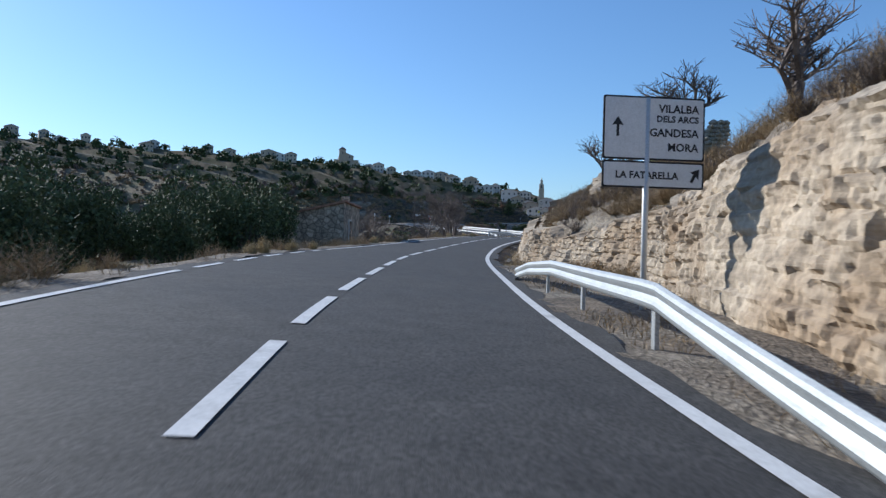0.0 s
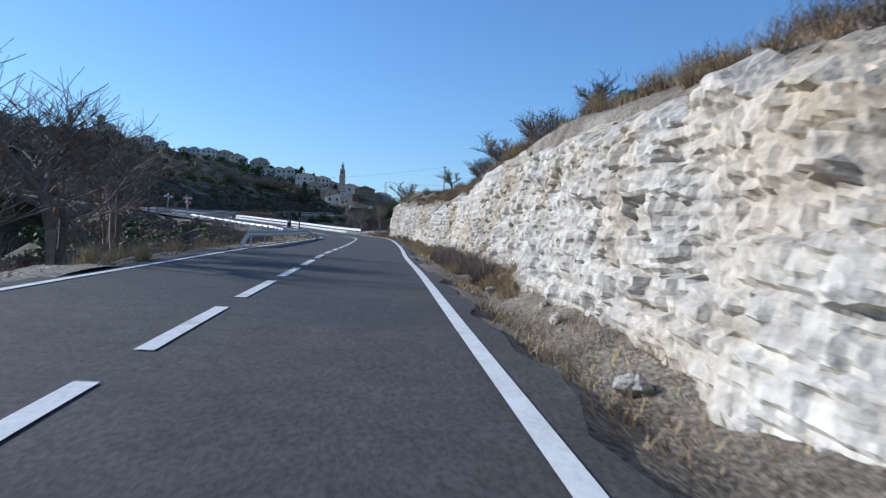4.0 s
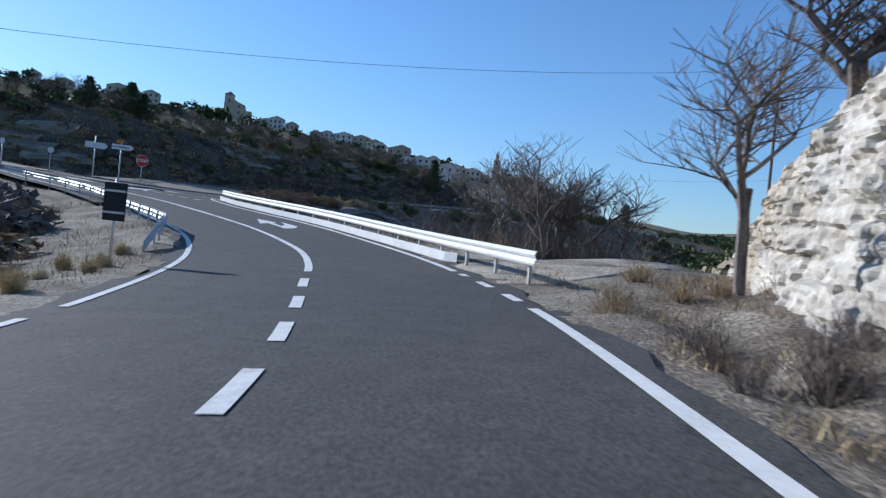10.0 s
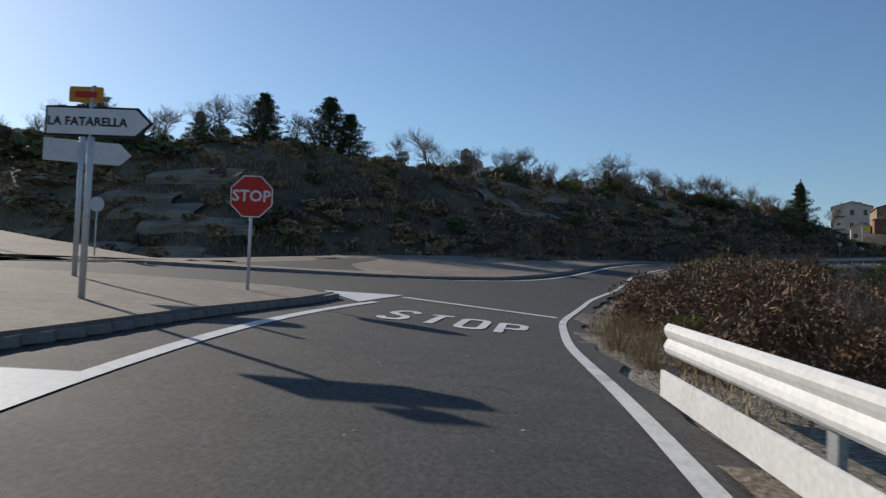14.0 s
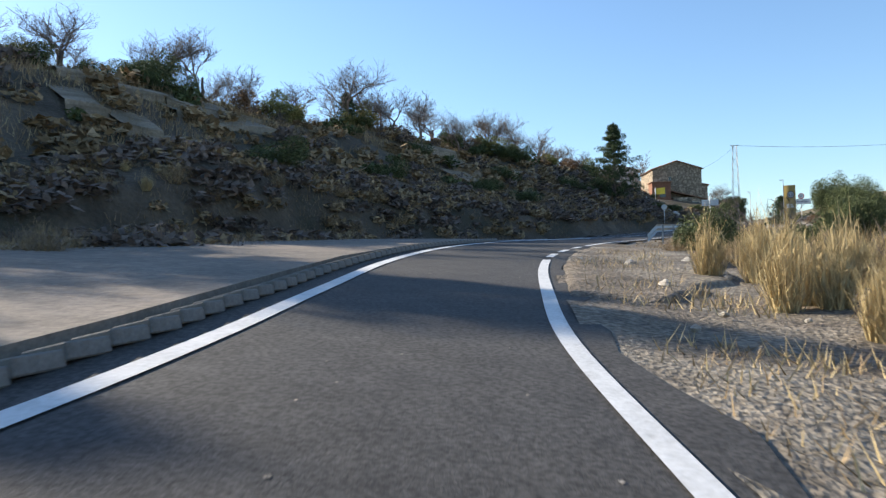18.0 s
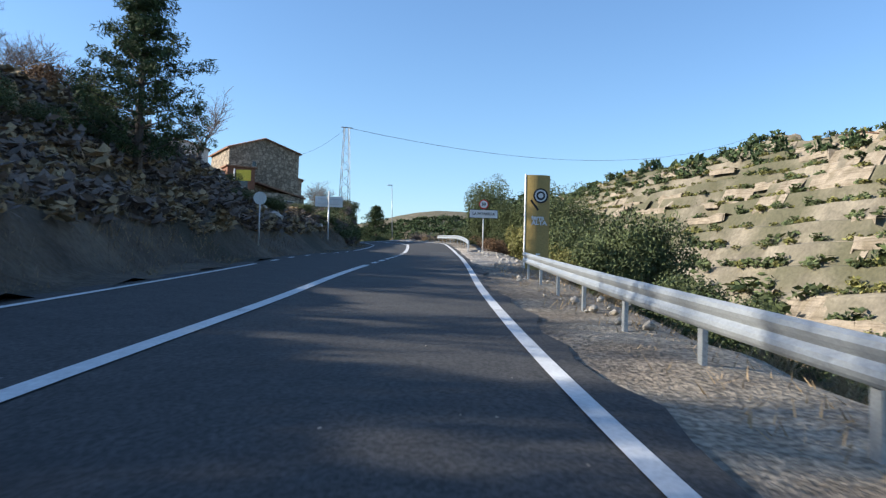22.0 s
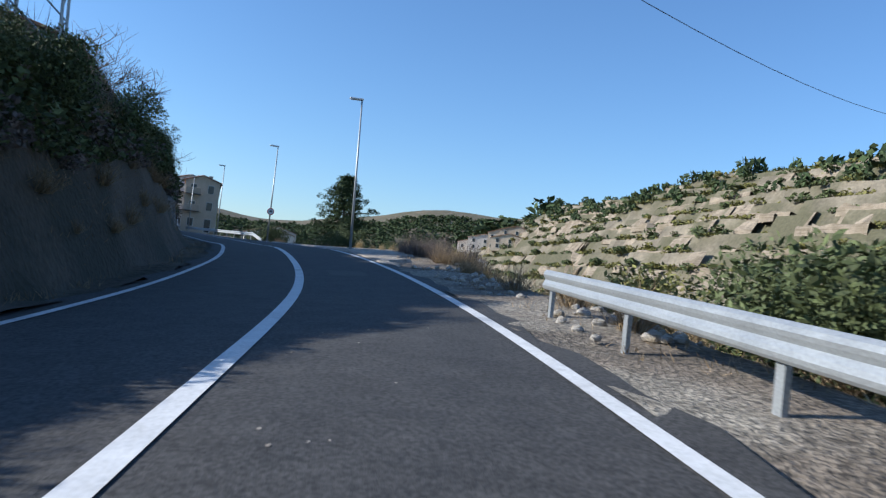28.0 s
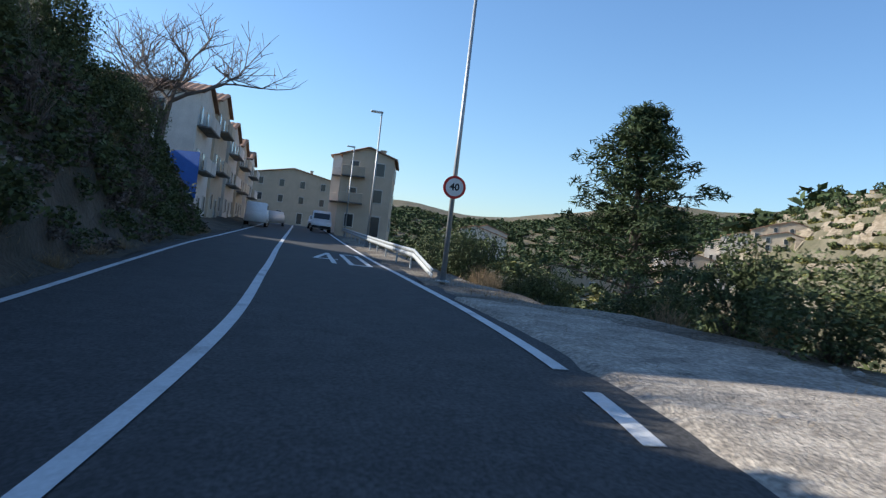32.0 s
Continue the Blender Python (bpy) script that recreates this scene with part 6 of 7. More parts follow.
def hill_grass(name, label, n, h, mat):
    x, y = rng.uniform(-105, -44, n), rng.uniform(140, 262, n)
    z = terrain(x, y)
    s, l, _i = to_road(x, y)
    ok = WEST(x, y, z, s, l) & (lump(x, y, 4.0, 31) > -0.3)
    p = np.stack([x, y, z - 0.05], 1)[ok]
    m = len(p)
    q = p + np.stack([rng.normal(0, 0.15, m), rng.normal(0, 0.15, m), h * (0.4 + rng.random(m))], 1)
    v, f = blades(p, q, 0.02, rng)
    tagged(new(name, raw_mesh(name, v, f, mat)), label, "grass", kind="stuff")


hill_grass("hillside_grass", "dry straw grass over the hillside", 60000, 0.35, STRAW)
hill_grass("hillside_grass", "brown withered grass over the hillside", 170000, 0.5, DRY)
scatter_far("valley_scrub", "scattered green scrub on the sunny terraced slope", None, slope_points(1500, 2, 130, 150, 520, MID, 1.3, 0.9, lambda x, y, z, s, l: (l > 14) & (z > -4)), OLIVE)
scatter_far("valley_bushes", "dark evergreen bushes on the sunny terraced slope", None, slope_points(1900, 2, 140, 150, 520, MID, 1.6, 1.2, lambda x, y, z, s, l: (l > 14) & (z > -4)), GREEN)
scatter_far("valley_shrubs", "small dull green shrubs on the sunny terraced slope", None, slope_points(2200, 2, 150, 150, 600, FAR, 1.0, 0.7, lambda x, y, z, s, l: (l > 14) & (z > -6)), OLIVE)
scatter_far("valley_trees", "dark small pines along the slope and ridge", None, slope_points(420, 40, 190, 180, 640, MID, 2.2, 2.6, lambda x, y, z, s, l: (l > 40) & (z > 33)), PINE)
scatter_far("valley_woods", "dark evergreen scrub in the valley bottom", None, slope_points(420, -5, 90, 180, 640, FAR, 2.6, 1.9, lambda x, y, z, s, l: (l > 16) & (z < 12)), GREEN)
scatter_far("far_woods", "dark woods on the slope below the hill town", None, slope_points(900, -480, -60, 150, 480, FAR, 4.2, 3.4, lambda x, y, z, s, l: (l < -40) & (np.hypot(x + 40, y - 160) > 170)), PINE)
scatter_far("slope_woods", "dark scrub and small trees beyond the main road", None, slope_points(1000, -300, -88, 60, 260, MID, 2.4, 2.0, lambda x, y, z, s, l: (l < -30), 8), GREEN)
scatter_far("slope_brush", "brown brush beside the main road", None, slope_points(900, -130, -20, 70, 170, MID, 1.2, 0.8, lambda x, y, z, s, l: (l < -9) & (s < 204), 6.5), TWIG)
scatter_far("slope_scrub", "low green scrub beside the main road", None, slope_points(260, -130, -20, 70, 170, SHRUBS, 1.4, 1.0, lambda x, y, z, s, l: (l < -11) & (s < 204), 7.5), GREEN)
scatter_far("slope_weeds", "dry weeds beside the main road", None, slope_points(900, -130, -20, 70, 170, MID, 1.1, 0.6, lambda x, y, z, s, l: (l < -8) & (s < 204), 6), DRY)
scatter_far("west_brush", "brown brush on the slope beyond the main road", None, slope_points(1500, -280, -92, 90, 230, FAR, 1.7, 1.0, lambda x, y, z, s, l: (l < -28), 8), DRY)
scatter_far("west_thicket", "grey thicket on the slope beyond the main road", None, slope_points(900, -280, -92, 90, 230, FAR, 1.6, 1.3, lambda x, y, z, s, l: (l < -28), 9), TWIG)
scatter_far("field_brush", "brown brush on the fields below the road", None, slope_points(500, -140, -8, -60, 110, MID, 1.8, 1.3, lambda x, y, z, s, l: (l < -14)), TWIG)
scatter_far("field_scrub", "dark scrub on the fields below the road", None, slope_points(260, -160, -10, -60, 120, MID, 2.4, 2.0, lambda x, y, z, s, l: (l < -18)), GREEN)
scatter_far("horizon_woods", "small dark trees on the distant hills", None, slope_points(4000, -200, 700, 560, 1500, FAR, 8.0, 4.5, lambda x, y, z, s, l: (l > 30)), PINE)


def verge_grass(name, label, n, s0, s1, l0, l1, h, mat, lf=None):
    ss = rng.uniform(s0, s1, n)
    ll = rng.uniform(l0, l1, n) + (lf(ss) if lf else 0)
    x, y, z, b, tx, ty = ground_line(ss)
    keep = lump(x + ty * ll, y - tx * ll, 1.6, 21) > -0.15
    ss, ll, x, y, z, b, tx, ty = (v[keep] for v in (ss, ll, x, y, z, b, tx, ty))
    m = len(ss)
    px, py = x + ty * ll, y - tx * ll
    pz = z + np.clip(ll, -14, 8) * b + section(ss, ll)
    pz = np.where((ll < -6) & (ss > 215), np.maximum(pz, west_hill(px, py)), pz)
    p = np.stack([px, py, pz - 0.04], 1)
    t = p + np.stack([rng.normal(0, 0.09, m), rng.normal(0, 0.09, m), h * (0.3 + 0.9 * rng.random(m))], 1)
    v, f = blades(p, t, 0.009, rng)
    ob = new(name, raw_mesh(name, v, f, mat))
    return tagged(ob, label, "grass", kind="stuff")


verge_grass("verge_grass", "short dry grass along the verge", 26000, -5, 262, 0.55, 2.4, 0.16, DRY, RIGHT)
verge_grass("verge_grass", "short straw grass along the verge", 16000, 28, 262, 0.7, 2.6, 0.2, STRAW, RIGHT)
verge_grass("verge_grass", "sparse dry grass by the guard rail", 12000, 262, 430, 1.0, 4.0, 0.14, DRY, RIGHT)
verge_grass("verge_grass", "dry grass along the outer verge", 26000, -5, 196, -5.5, -0.6, 0.24, DRY, LEFT)
verge_grass("verge_grass", "dry grass at the foot of the bank", 12000, 284, 440, -3.5, -0.7, 0.16, DRY, LEFT_B)
verge_grass("slope_grass", "dry grass over the slope above the cut", 55000, -28, 164, 5.2, 9.4, 0.26, DRY)
verge_grass("bank_grass", "dry grass over the shaded bank", 40000, 258, 345, -18, -6.8, 0.34, DRY)
verge_grass("bank_grass", "withered dark grass over the shaded bank", 30000, 258, 440, -12, -6.0, 0.4, TWIG)


def bank_points(n, s0, s1, l0, l1, shapes, w, h):
    ss, ll = rng.uniform(s0, s1, n), rng.uniform(l0, l1, n)
    x, y, z, b, tx, ty = ground_line(ss)
    px, py = x + ty * ll, y - tx * ll
    pz = np.maximum(z + np.clip(ll, -14, 8) * b + section(ss, ll), west_hill(px, py))
    k = rng.uniform(0.6, 1.3, n)
    return [((px[i], py[i], pz[i] - 0.15, w * k[i], h * k[i]), shapes[int(rng.integers(len(shapes)))]) for i in range(n)]


IVY = [shrub_shape(320 + i, 230, 0.08) for i in range(4)]
scatter_far("bank_ivy", "dark ivy and evergreen brush hanging over the roadside bank", None, bank_points(950, 343, 442, -9.0, -6.0, IVY, 0.75, 0.6), GREEN)
scatter_far("bank_brush", "dark withered brush over the roadside bank", None, bank_points(650, 343, 442, -9.0, -5.9, IVY, 0.6, 0.5), TWIG)
scatter_far("bank_scrub", "low withered scrub on the shaded slope", None, bank_points(1100, 256, 343, -16, -7.4, MID, 0.7, 0.45), TWIG)
scatter_far("bank_weeds", "brown weeds on the shaded slope", None, bank_points(900, 256, 343, -16, -7.2, MID, 0.6, 0.4), DRY)
join_rest("dry", "brushwood", "tangled brown dry brush over banks and slopes", DRY)
join_rest("twig", "thicket", "grey leafless thicket on the hillsides", TWIG)


# loose stones
def stone_mesh(seed):
    bm = bmesh.new()
    bmesh.ops.create_icosphere(bm, subdivisions=2, radius=1.0)
    r_ = random.Random(seed)
    o = Vector((r_.uniform(0, 50), 0, 0))
    for v in bm.verts:
        n_ = noise.noise(v.co * 0.9 + o)
        v.co = Vector((round(v.co.x * 1.6) / 1.6 * 0.35 + v.co.x * 0.65, v.co.y * 0.8, round(v.co.z * 1.5) / 1.5 * 0.3 + v.co.z * 0.4)) * (1 + 0.45 * n_)
    me = bpy.data.meshes.new("stone")
    bm.to_mesh(me)
    bm.free()
    me.materials.append(ROCK)
    return me


STONES = [stone_mesh(i) for i in range(4)]


def stones(s0, s1, l0, l1, n, size):
    for i in range(n):
        s, l = rng.uniform(s0, s1), rng.uniform(l0, l1)
        x, y, z = on_section(s, l)
        ob = new("stone", STONES[i % 4])
        k = size * rng.uniform(0.4, 1.5)
        ob.matrix_world = Matrix.Translation((x, y, z + k * 0.22 - 0.01)) @ Matrix.Rotation(rng.uniform(0, 6.3), 4, 'Z') @ Matrix.Scale(k, 4)
        tagged(ob, "pale loose limestone lying on the verge", "stone", "loose stones")


stones(364, 382, 2.9, 4.6, 80, 0.085)
stones(314, 338, 2.9, 5.2, 80, 0.1)
stones(30, 120, 2.3, 3.4, 40, 0.13)
stones(226, 262, 2.2, 4.4, 20, 0.1)
stones(296, 312, 2.6, 4.2, 20, 0.07)
stones(390, 412, 3.0, 6.5, 24, 0.07)
stones(324, 342, -11, -7.2, 16, 0.35)


def rock_ledges(n, x0, x1, y0, y1, keep, high=1.0):
    """Broken courses of bedrock and field wall that follow the contours of the slope."""
    xs, ys = rng.uniform(x0, x1, n), rng.uniform(y0, y1, n)
    e = 1.5

    def grade(x, y):
        return (terrain(x + e, y) - terrain(x - e, y)) / (2 * e), (terrain(x, y + e) - terrain(x, y - e)) / (2 * e)

    zx, zy = grade(xs, ys)
    s, l, _i = to_road(xs, ys)
    ok = keep(xs, ys, terrain(xs, ys), s, l, np.hypot(zx, zy))
    x, y = xs[ok], ys[ok]
    m, steps = len(x), 9
    count = rng.integers(3, steps + 1, m)
    tall = high * rng.uniform(0.35, 1.2, m)
    rows_ = []
    for k in range(steps):
        zx, zy = grade(x, y)
        g = np.hypot(zx, zy) + 1e-6
        dx, dy = -zx / g, -zy / g
        z = terrain(x, y)
        h = tall * (0.45 + 0.75 * rng.random(m))
        f = 0.25 + 0.35 * rng.random(m)
        back = 1.3
        zb = terrain(x - dx * back, y - dy * back) + 0.03
        rows_.append(np.stack([np.stack([x + dx * (f + 0.15), y + dy * (f + 0.15), z - 0.8], 1), np.stack([x + dx * f, y + dy * f, z + h * 0.5], 1),
                               np.stack([x + dx * (f - 0.3 * rng.random(m)), y + dy * (f - 0.2), z + h], 1), np.stack([x - dx * back, y - dy * back, np.maximum(zb, z + h * 0.4)], 1)], 1))
        step = 0.7 + 0.9 * rng.random(m)
        x, y = x - dy * step, y + dx * step
    V = np.stack(rows_, 1)
    f = []
    for q in range(m):
        for k in range(count[q] - 1):
            a = (q * steps + k) * 4
            f += [(a + c, a + 4 + c, a + 5 + c, a + 1 + c) for c in range(3)]
    ob = new("rock_ledges", raw_mesh("rock_ledges", V.reshape(-1, 3), f, LEDGE))
    tagged(ob, "buff limestone ledges and field walls along the terraced slope", "rock", kind="stuff")


rock_ledges(3600, 0, 155, 150, 640, lambda x, y, z, s, l, g: (l > 13) & (g > 0.34) & (s > 190) & (lump(x, y, 16, 51) > -0.1), 0.8)
rock_ledges(260, -100, -45, 150, 260, lambda x, y, z, s, l, g: WEST(x, y, z, s, l) & (g > 0.4) & (lump(x, y, 9, 41) > 0.2), 0.3)


# ------------------------------------------------------------------ buildings
def window_meshes():
    bm = bmesh.new()
    box(bm, 1.0, 0.12, 1.3, (0, 0, 0), bevel=0.015)
    fr = bpy.data.meshes.new("frame")
    bm.to_mesh(fr)
    bm.free()
    fr.materials.append(PLASTER)
    bm = bmesh.new()
    box(bm, 0.84, 0.02, 1.14, (0, -0.062, 0))
    pn = bpy.data.meshes.new("pane")
    bm.to_mesh(pn)
    bm.free()
    pn.materials.append(GLASS_DARK)
    return fr, pn


WIN_FRAME, WIN_PANE = window_meshes()


def add_window(parent, x, y, z, turn=0.0, w=1.0, h=1.0, name="window"):
    fr = new(name, WIN_FRAME)
    fr.parent = parent
    fr.matrix_local = Matrix.Translation((x, y, z)) @ Matrix.Rotation(turn, 4, 'Z') @ Matrix.Diagonal((w, 1, h, 1))
    pn = new("pane", WIN_PANE)
    pn.parent = fr
    return fr


def gable(bm, w, d, h, rise, x=0.0, y=0.0):
    """Walls with two gables, the ridge along y; front at y = 0."""
    pts = [(-w / 2, 0), (w / 2, 0), (w / 2, h), (0, h + rise), (-w / 2, h)]
    a = [bm.verts.new((x + px, y, pz - (0.8 if pz == 0 else 0))) for px, pz in pts]
    b = [bm.verts.new((x + px, y + d, pz - (0.8 if pz == 0 else 0))) for px, pz in pts]
    bm.faces.new(a)
    bm.faces.new(b[::-1])
    for i in range(5):
        j = (i + 1) % 5
        bm.faces.new((a[i], b[i], b[j], a[j]))
    bmesh.ops.recalc_face_normals(bm, faces=bm.faces)


def roof_slopes(g, w, d, h, rise, over=0.3, mat=TILE, x=0.0, y=0.0):
    """Two roof slabs with ribs of tiles."""
    for sx in (-1, 1):
        bm = bmesh.new()
        run = w / 2 + over
        ln = math.hypot(run, rise * run / (w / 2))
        ang = math.atan2(rise, w / 2)
        n = 2 * max(6, int((d + 2 * over) / 0.45))
        ends = []
        for ex in (-ln / 2, ln / 2):
            top_ = [bm.verts.new((ex, -d / 2 - over + (d + 2 * over) * i / n, 0.09 if i % 2 else 0.03)) for i in range(n + 1)]
            ends.append(top_ + [bm.verts.new((ex, d / 2 + over, -0.08)), bm.verts.new((ex, -d / 2 - over, -0.08))])
        for i in range(n + 3):
            k = (i + 1) % (n + 3)
            bm.faces.new((ends[0][i], ends[0][k], ends[1][k], ends[1][i]))
        bm.faces.new(ends[0])
        bm.faces.new(ends[1][::-1])
        bmesh.ops.recalc_face_normals(bm, faces=bm.faces)
        m = Matrix.Translation((x + sx * run / 2, y + d / 2, h + rise - rise * run / w + 0.09)) @ Matrix.Rotation(sx * ang, 4, 'Y')
        bm.transform(m)
        part("roof", bm, mat, g)


def house(label, m, w, d, h, wall, rise=1.2, rows_=2, cols=3, side_cols=0, chimney=True, win=(0.9, 1.0), name="house", door=True, balconies=0):
    g = tagged(empty(name, m), label, "house")
    bm = bmesh.new()
    gable(bm, w, d, h, rise)
    part("wall", bm, wall, g)
    roof_slopes(g, w, d, h, rise)
    st_h = h / max(1, rows_)
    for r in range(rows_):
        for c in range(cols):
            xx = -w / 2 + w * (c + 0.5) / cols
            zz = st_h * (r + 0.55)
            if r == 0 and door and c == cols // 2:
                add_window(g, xx, -0.03, 1.0, 0, 1.0, 1.6, "door")
            else:
                add_window(g, xx, -0.03, zz, 0, *win)
            if r > 0 and c < balconies:
                bm = bmesh.new()
                box(bm, w / cols * 0.9, 0.9, 0.12, (xx, -0.45, zz - 0.85), bevel=0.02)
                bal = part("balcony", bm, KERB, g)
                bm = bmesh.new()
                box(bm, w / cols * 0.9, 0.06, 0.86, (xx, -0.86, zz - 0.36), bevel=0.02)
                part("railing", bm, wall, bal)
        for c in range(side_cols):
            yy = d * (c + 0.5) / side_cols
            add_window(g, w / 2 + 0.03, yy, st_h * (r + 0.55), radians(90), *win)
            add_window(g, -w / 2 - 0.03, yy, st_h * (r + 0.55), radians(-90), *win)
    if chimney:
        bm = bmesh.new()
        box(bm, 0.5, 0.5, 1.3, (w * 0.22, d * 0.6, h + rise * 0.8), bevel=0.03)
        box(bm, 0.62, 0.62, 0.12, (w * 0.22, d * 0.6, h + rise * 0.8 + 0.7))
        part("chimney", bm, wall, g)
    return g


def facing(x, y, z, tx, ty):
    """Pose at a place with the front (-y) towards a point."""
    return Matrix.Translation((x, y, z)) @ Matrix.Rotation(math.atan2(ty - y, tx - x) + math.pi / 2, 4, 'Z')


def gz(x, y):
    return float(terrain(np.array([float(x)]), np.array([float(y)]))[0])


# stone house on the mound above the road
mh = facing(-33.9, 291.2, 15.5, -32.4, 281)
sh_ = house("old rubble stone house with a gable on the mound", mh, 8.0, 8.5, 8.2, STONEWALL, 1.3, 1, 0, 0, False, name="stone_house", door=False)
add_window(sh_, -1.2, -0.03, 6.6, 0, 0.5, 0.5)
add_window(sh_, 2.6, -1.08, 2.0, 0, 1.1, 1.0)
for yy in (2.2, 6.0):
    add_window(sh_, 4.03, yy, 5.2, radians(90), 0.9, 1.1)
bm = bmesh.new()
box(bm, 3.0, 2.4, 5.6, (-3.2, -1.15, 3.0))
part("brick_annex", bm, BRICK, sh_, "red brick annex with a tiled edge")
bm = bmesh.new()
box(bm, 5.4, 1.1, 4.4, (1.7, -0.5, 1.2))
part("lean_to", bm, STONEWALL, sh_)
bm = bmesh.new()
box(bm, 5.8, 1.6, 0.16, (1.7, -0.6, 3.7), rot=Matrix.Rotation(radians(14), 4, 'Y'))
part("lean_to_roof", bm, TILE, sh_)
bm = bmesh.new()
box(bm, 3.4, 2.8, 0.15, (-3.2, -1.15, 5.85))
part("annex_roof", bm, TILE, sh_)
bm = bmesh.new()
box(bm, 1.0, 0.06, 1.3, (-3.0, -2.36, 4.0))
part("opening", bm, GLASS_DARK, sh_, "dark unglazed opening")
# white houses behind it
w1 = facing(-42.5, 310, 17.8, -39, 240)
house("white three-storey house with attic windows behind the stone house", w1, 7.6, 9, 8.4, PLASTER, 1.1, 3, 3, 2, True, balconies=1)
house("low white outbuilding beside the stone house", facing(-40.6, 295.5, 16.2, -38, 240), 3.4, 6, 4.4, PLASTER, 0.9, 1, 2, 0, False)
house("cream house near the stone house", facing(-40, 326, 16.6, -35, 240), 7, 9, 9.0, CREAM, 1.4, 3, 3, 2)
house("dark rubble stone barn above the roadside bank", Matrix.Translation((-30.3, 306.5, 16.2)) @ Matrix.Rotation(radians(-5), 4, 'Z'), 7.0, 12.5, 6.3, STONEWALL, 0.9, 1, 0, 0, False, name="stone_barn", door=False)
house("grey plastered house behind the ruined wall", Matrix.Translation((-31.6, 329.5, 17.2)) @ Matrix.Rotation(radians(-5), 4, 'Z'), 8.0, 8.5, 7.6, PLASTER, 1.0, 2, 2, 2, True, (0.8, 0.9))
# bell tower of the town, seen above the bend
bt = tagged(empty("bell_tower", facing(-61.5, 418, gz(-61.5, 418) + 1, -20, 100)), "slender stone bell tower with an open lantern", "tower")
for zz, hh, ww in ((6, 14, 3.4), (14.5, 3.5, 2.8), (17.6, 2.8, 1.6), (19.6, 1.4, 0.6)):
    bm = bmesh.new()
    box(bm, ww, ww, hh, (0, 0, zz), bevel=0.15)
    part("stage", bm, CREAM, bt)
for a in range(4):
    add_window(bt, 1.42 * math.sin(a * math.pi / 2), -1.42 * math.cos(a * math.pi / 2), 14.5, a * math.pi / 2, 0.9, 1.6)
for i, (x, y, w) in enumerate(((-42, 395, 9), (-72, 392, 8), (-80, 405, 10), (-48, 372, 8), (-37, 362, 8), (-62, 380, 9))):
    house("cream village house below the hill town", facing(x, y, gz(x, y) - 0.3, -20, 120), w, 9, 5.5 + i % 3, CREAM if i % 2 else PLASTER, 1.4, 2, 3, 2)

# hill town on the ridge
trng = random.Random(8)
pts = RIDGES[0]
town = 0
for (ax, ay, _z), (bx, by, _z2) in zip(pts[1:-1], pts[2:]):
    n_ = int(math.hypot(bx - ax, by - ay) / 7)
    for k in range(n_):
        t = (k + 0.5) / n_
        back = trng.choice((-6, -14, -22, 4))
        x, y = ax + (bx - ax) * t + trng.uniform(-3, 3), ay + (by - ay) * t + back
        if ax < -390 and trng.random() < 0.45:
            continue
        if abs(x + 216) < 14:
            continue
        w, h = trng.uniform(6, 11), trng.uniform(4, 7)
        house("pale house of the town on the ridge", facing(x, y, gz(x, y) - 1.0, trng.uniform(-60, 20), 0), w, 9, h, trng.choice((CREAM, PLASTER, CREAM)), 1.5, 2 if h < 7 else 3, 3, 0, trng.random() < 0.4, (1.2, 1.2))
        town += 1
cz_ = gz(-216, 461)
ch = tagged(empty("church", facing(-216, 461, cz_ - 1, 0, 0) @ Matrix.Scale(0.72, 4)), "large pale stone church above the hill town", "church")
bm = bmesh.new()
gable(bm, 15, 26, 12, 3.0)
part("nave", bm, CREAM, ch)
roof_slopes(ch, 15, 26, 12, 3.0, 0.4)
for xx in (-10, 10):
    bm = bmesh.new()
    box(bm, 6, 18, 9, (xx, 12, 4), bevel=0.2)
    part("aisle", bm, CREAM, ch)
bm = bmesh.new()
box(bm, 7, 7, 20, (-4, 4, 9), bevel=0.3)
part("tower", bm, CREAM, ch)
bm = bmesh.new()
bmesh.ops.create_cone(bm, cap_ends=True, segments=4, radius1=5.4, radius2=0.3, depth=3, matrix=Matrix.Translation((-4, 4, 20.4)) @ Matrix.Rotation(radians(45), 4, 'Z'))
part("tower_roof", bm, TILE, ch)
for xx, zz in ((-4, 15), (-4, 9), (3.5, 6), (3.5, 11)):
    add_window(ch, xx, 0.42 if xx < 0 else -0.05, zz, 0, 1.4, 2.0)

# hut beside the road
hx, hy, hz_ = on_section(52, -13.2)
hut = tagged(empty("field_hut", Matrix.Translation((hx, hy, hz_ - 0.1)) @ Matrix.Rotation(heading(52) + radians(8), 4, 'Z')), "low abandoned masonry field hut with a sloping roof", "hut")
bm = bmesh.new()
f0 = [(-3.0, -3.2, -0.6), (3.0, -3.2, -0.6), (3.0, -3.2, 3.1), (-3.0, -3.2, 1.7)]
a = [bm.verts.new(p) for p in f0]
b = [bm.verts.new((p[0], 3.2, p[2])) for p in f0]
bm.faces.new(a)
bm.faces.new(b[::-1])
for i in range(4):
    j = (i + 1) % 4
    bm.faces.new((a[i], b[i], b[j], a[j]))
bmesh.ops.recalc_face_normals(bm, faces=bm.faces)
part("wall", bm, STONEWALL, hut)
bm = bmesh.new()
box(bm, 6.5, 6.8, 0.14, (0, 0, 2.48), rot=Matrix.Rotation(-math.atan2(1.4, 6.0), 4, 'Y'))
part("roof", bm, TILE, hut)
add_window(hut, -1.2, -3.22, 1.0, 0, 0.5, 0.5)
add_window(hut, 3.02, -1.0, 1.1, radians(90), 0.9, 1.5, "door")
bm = bmesh.new()
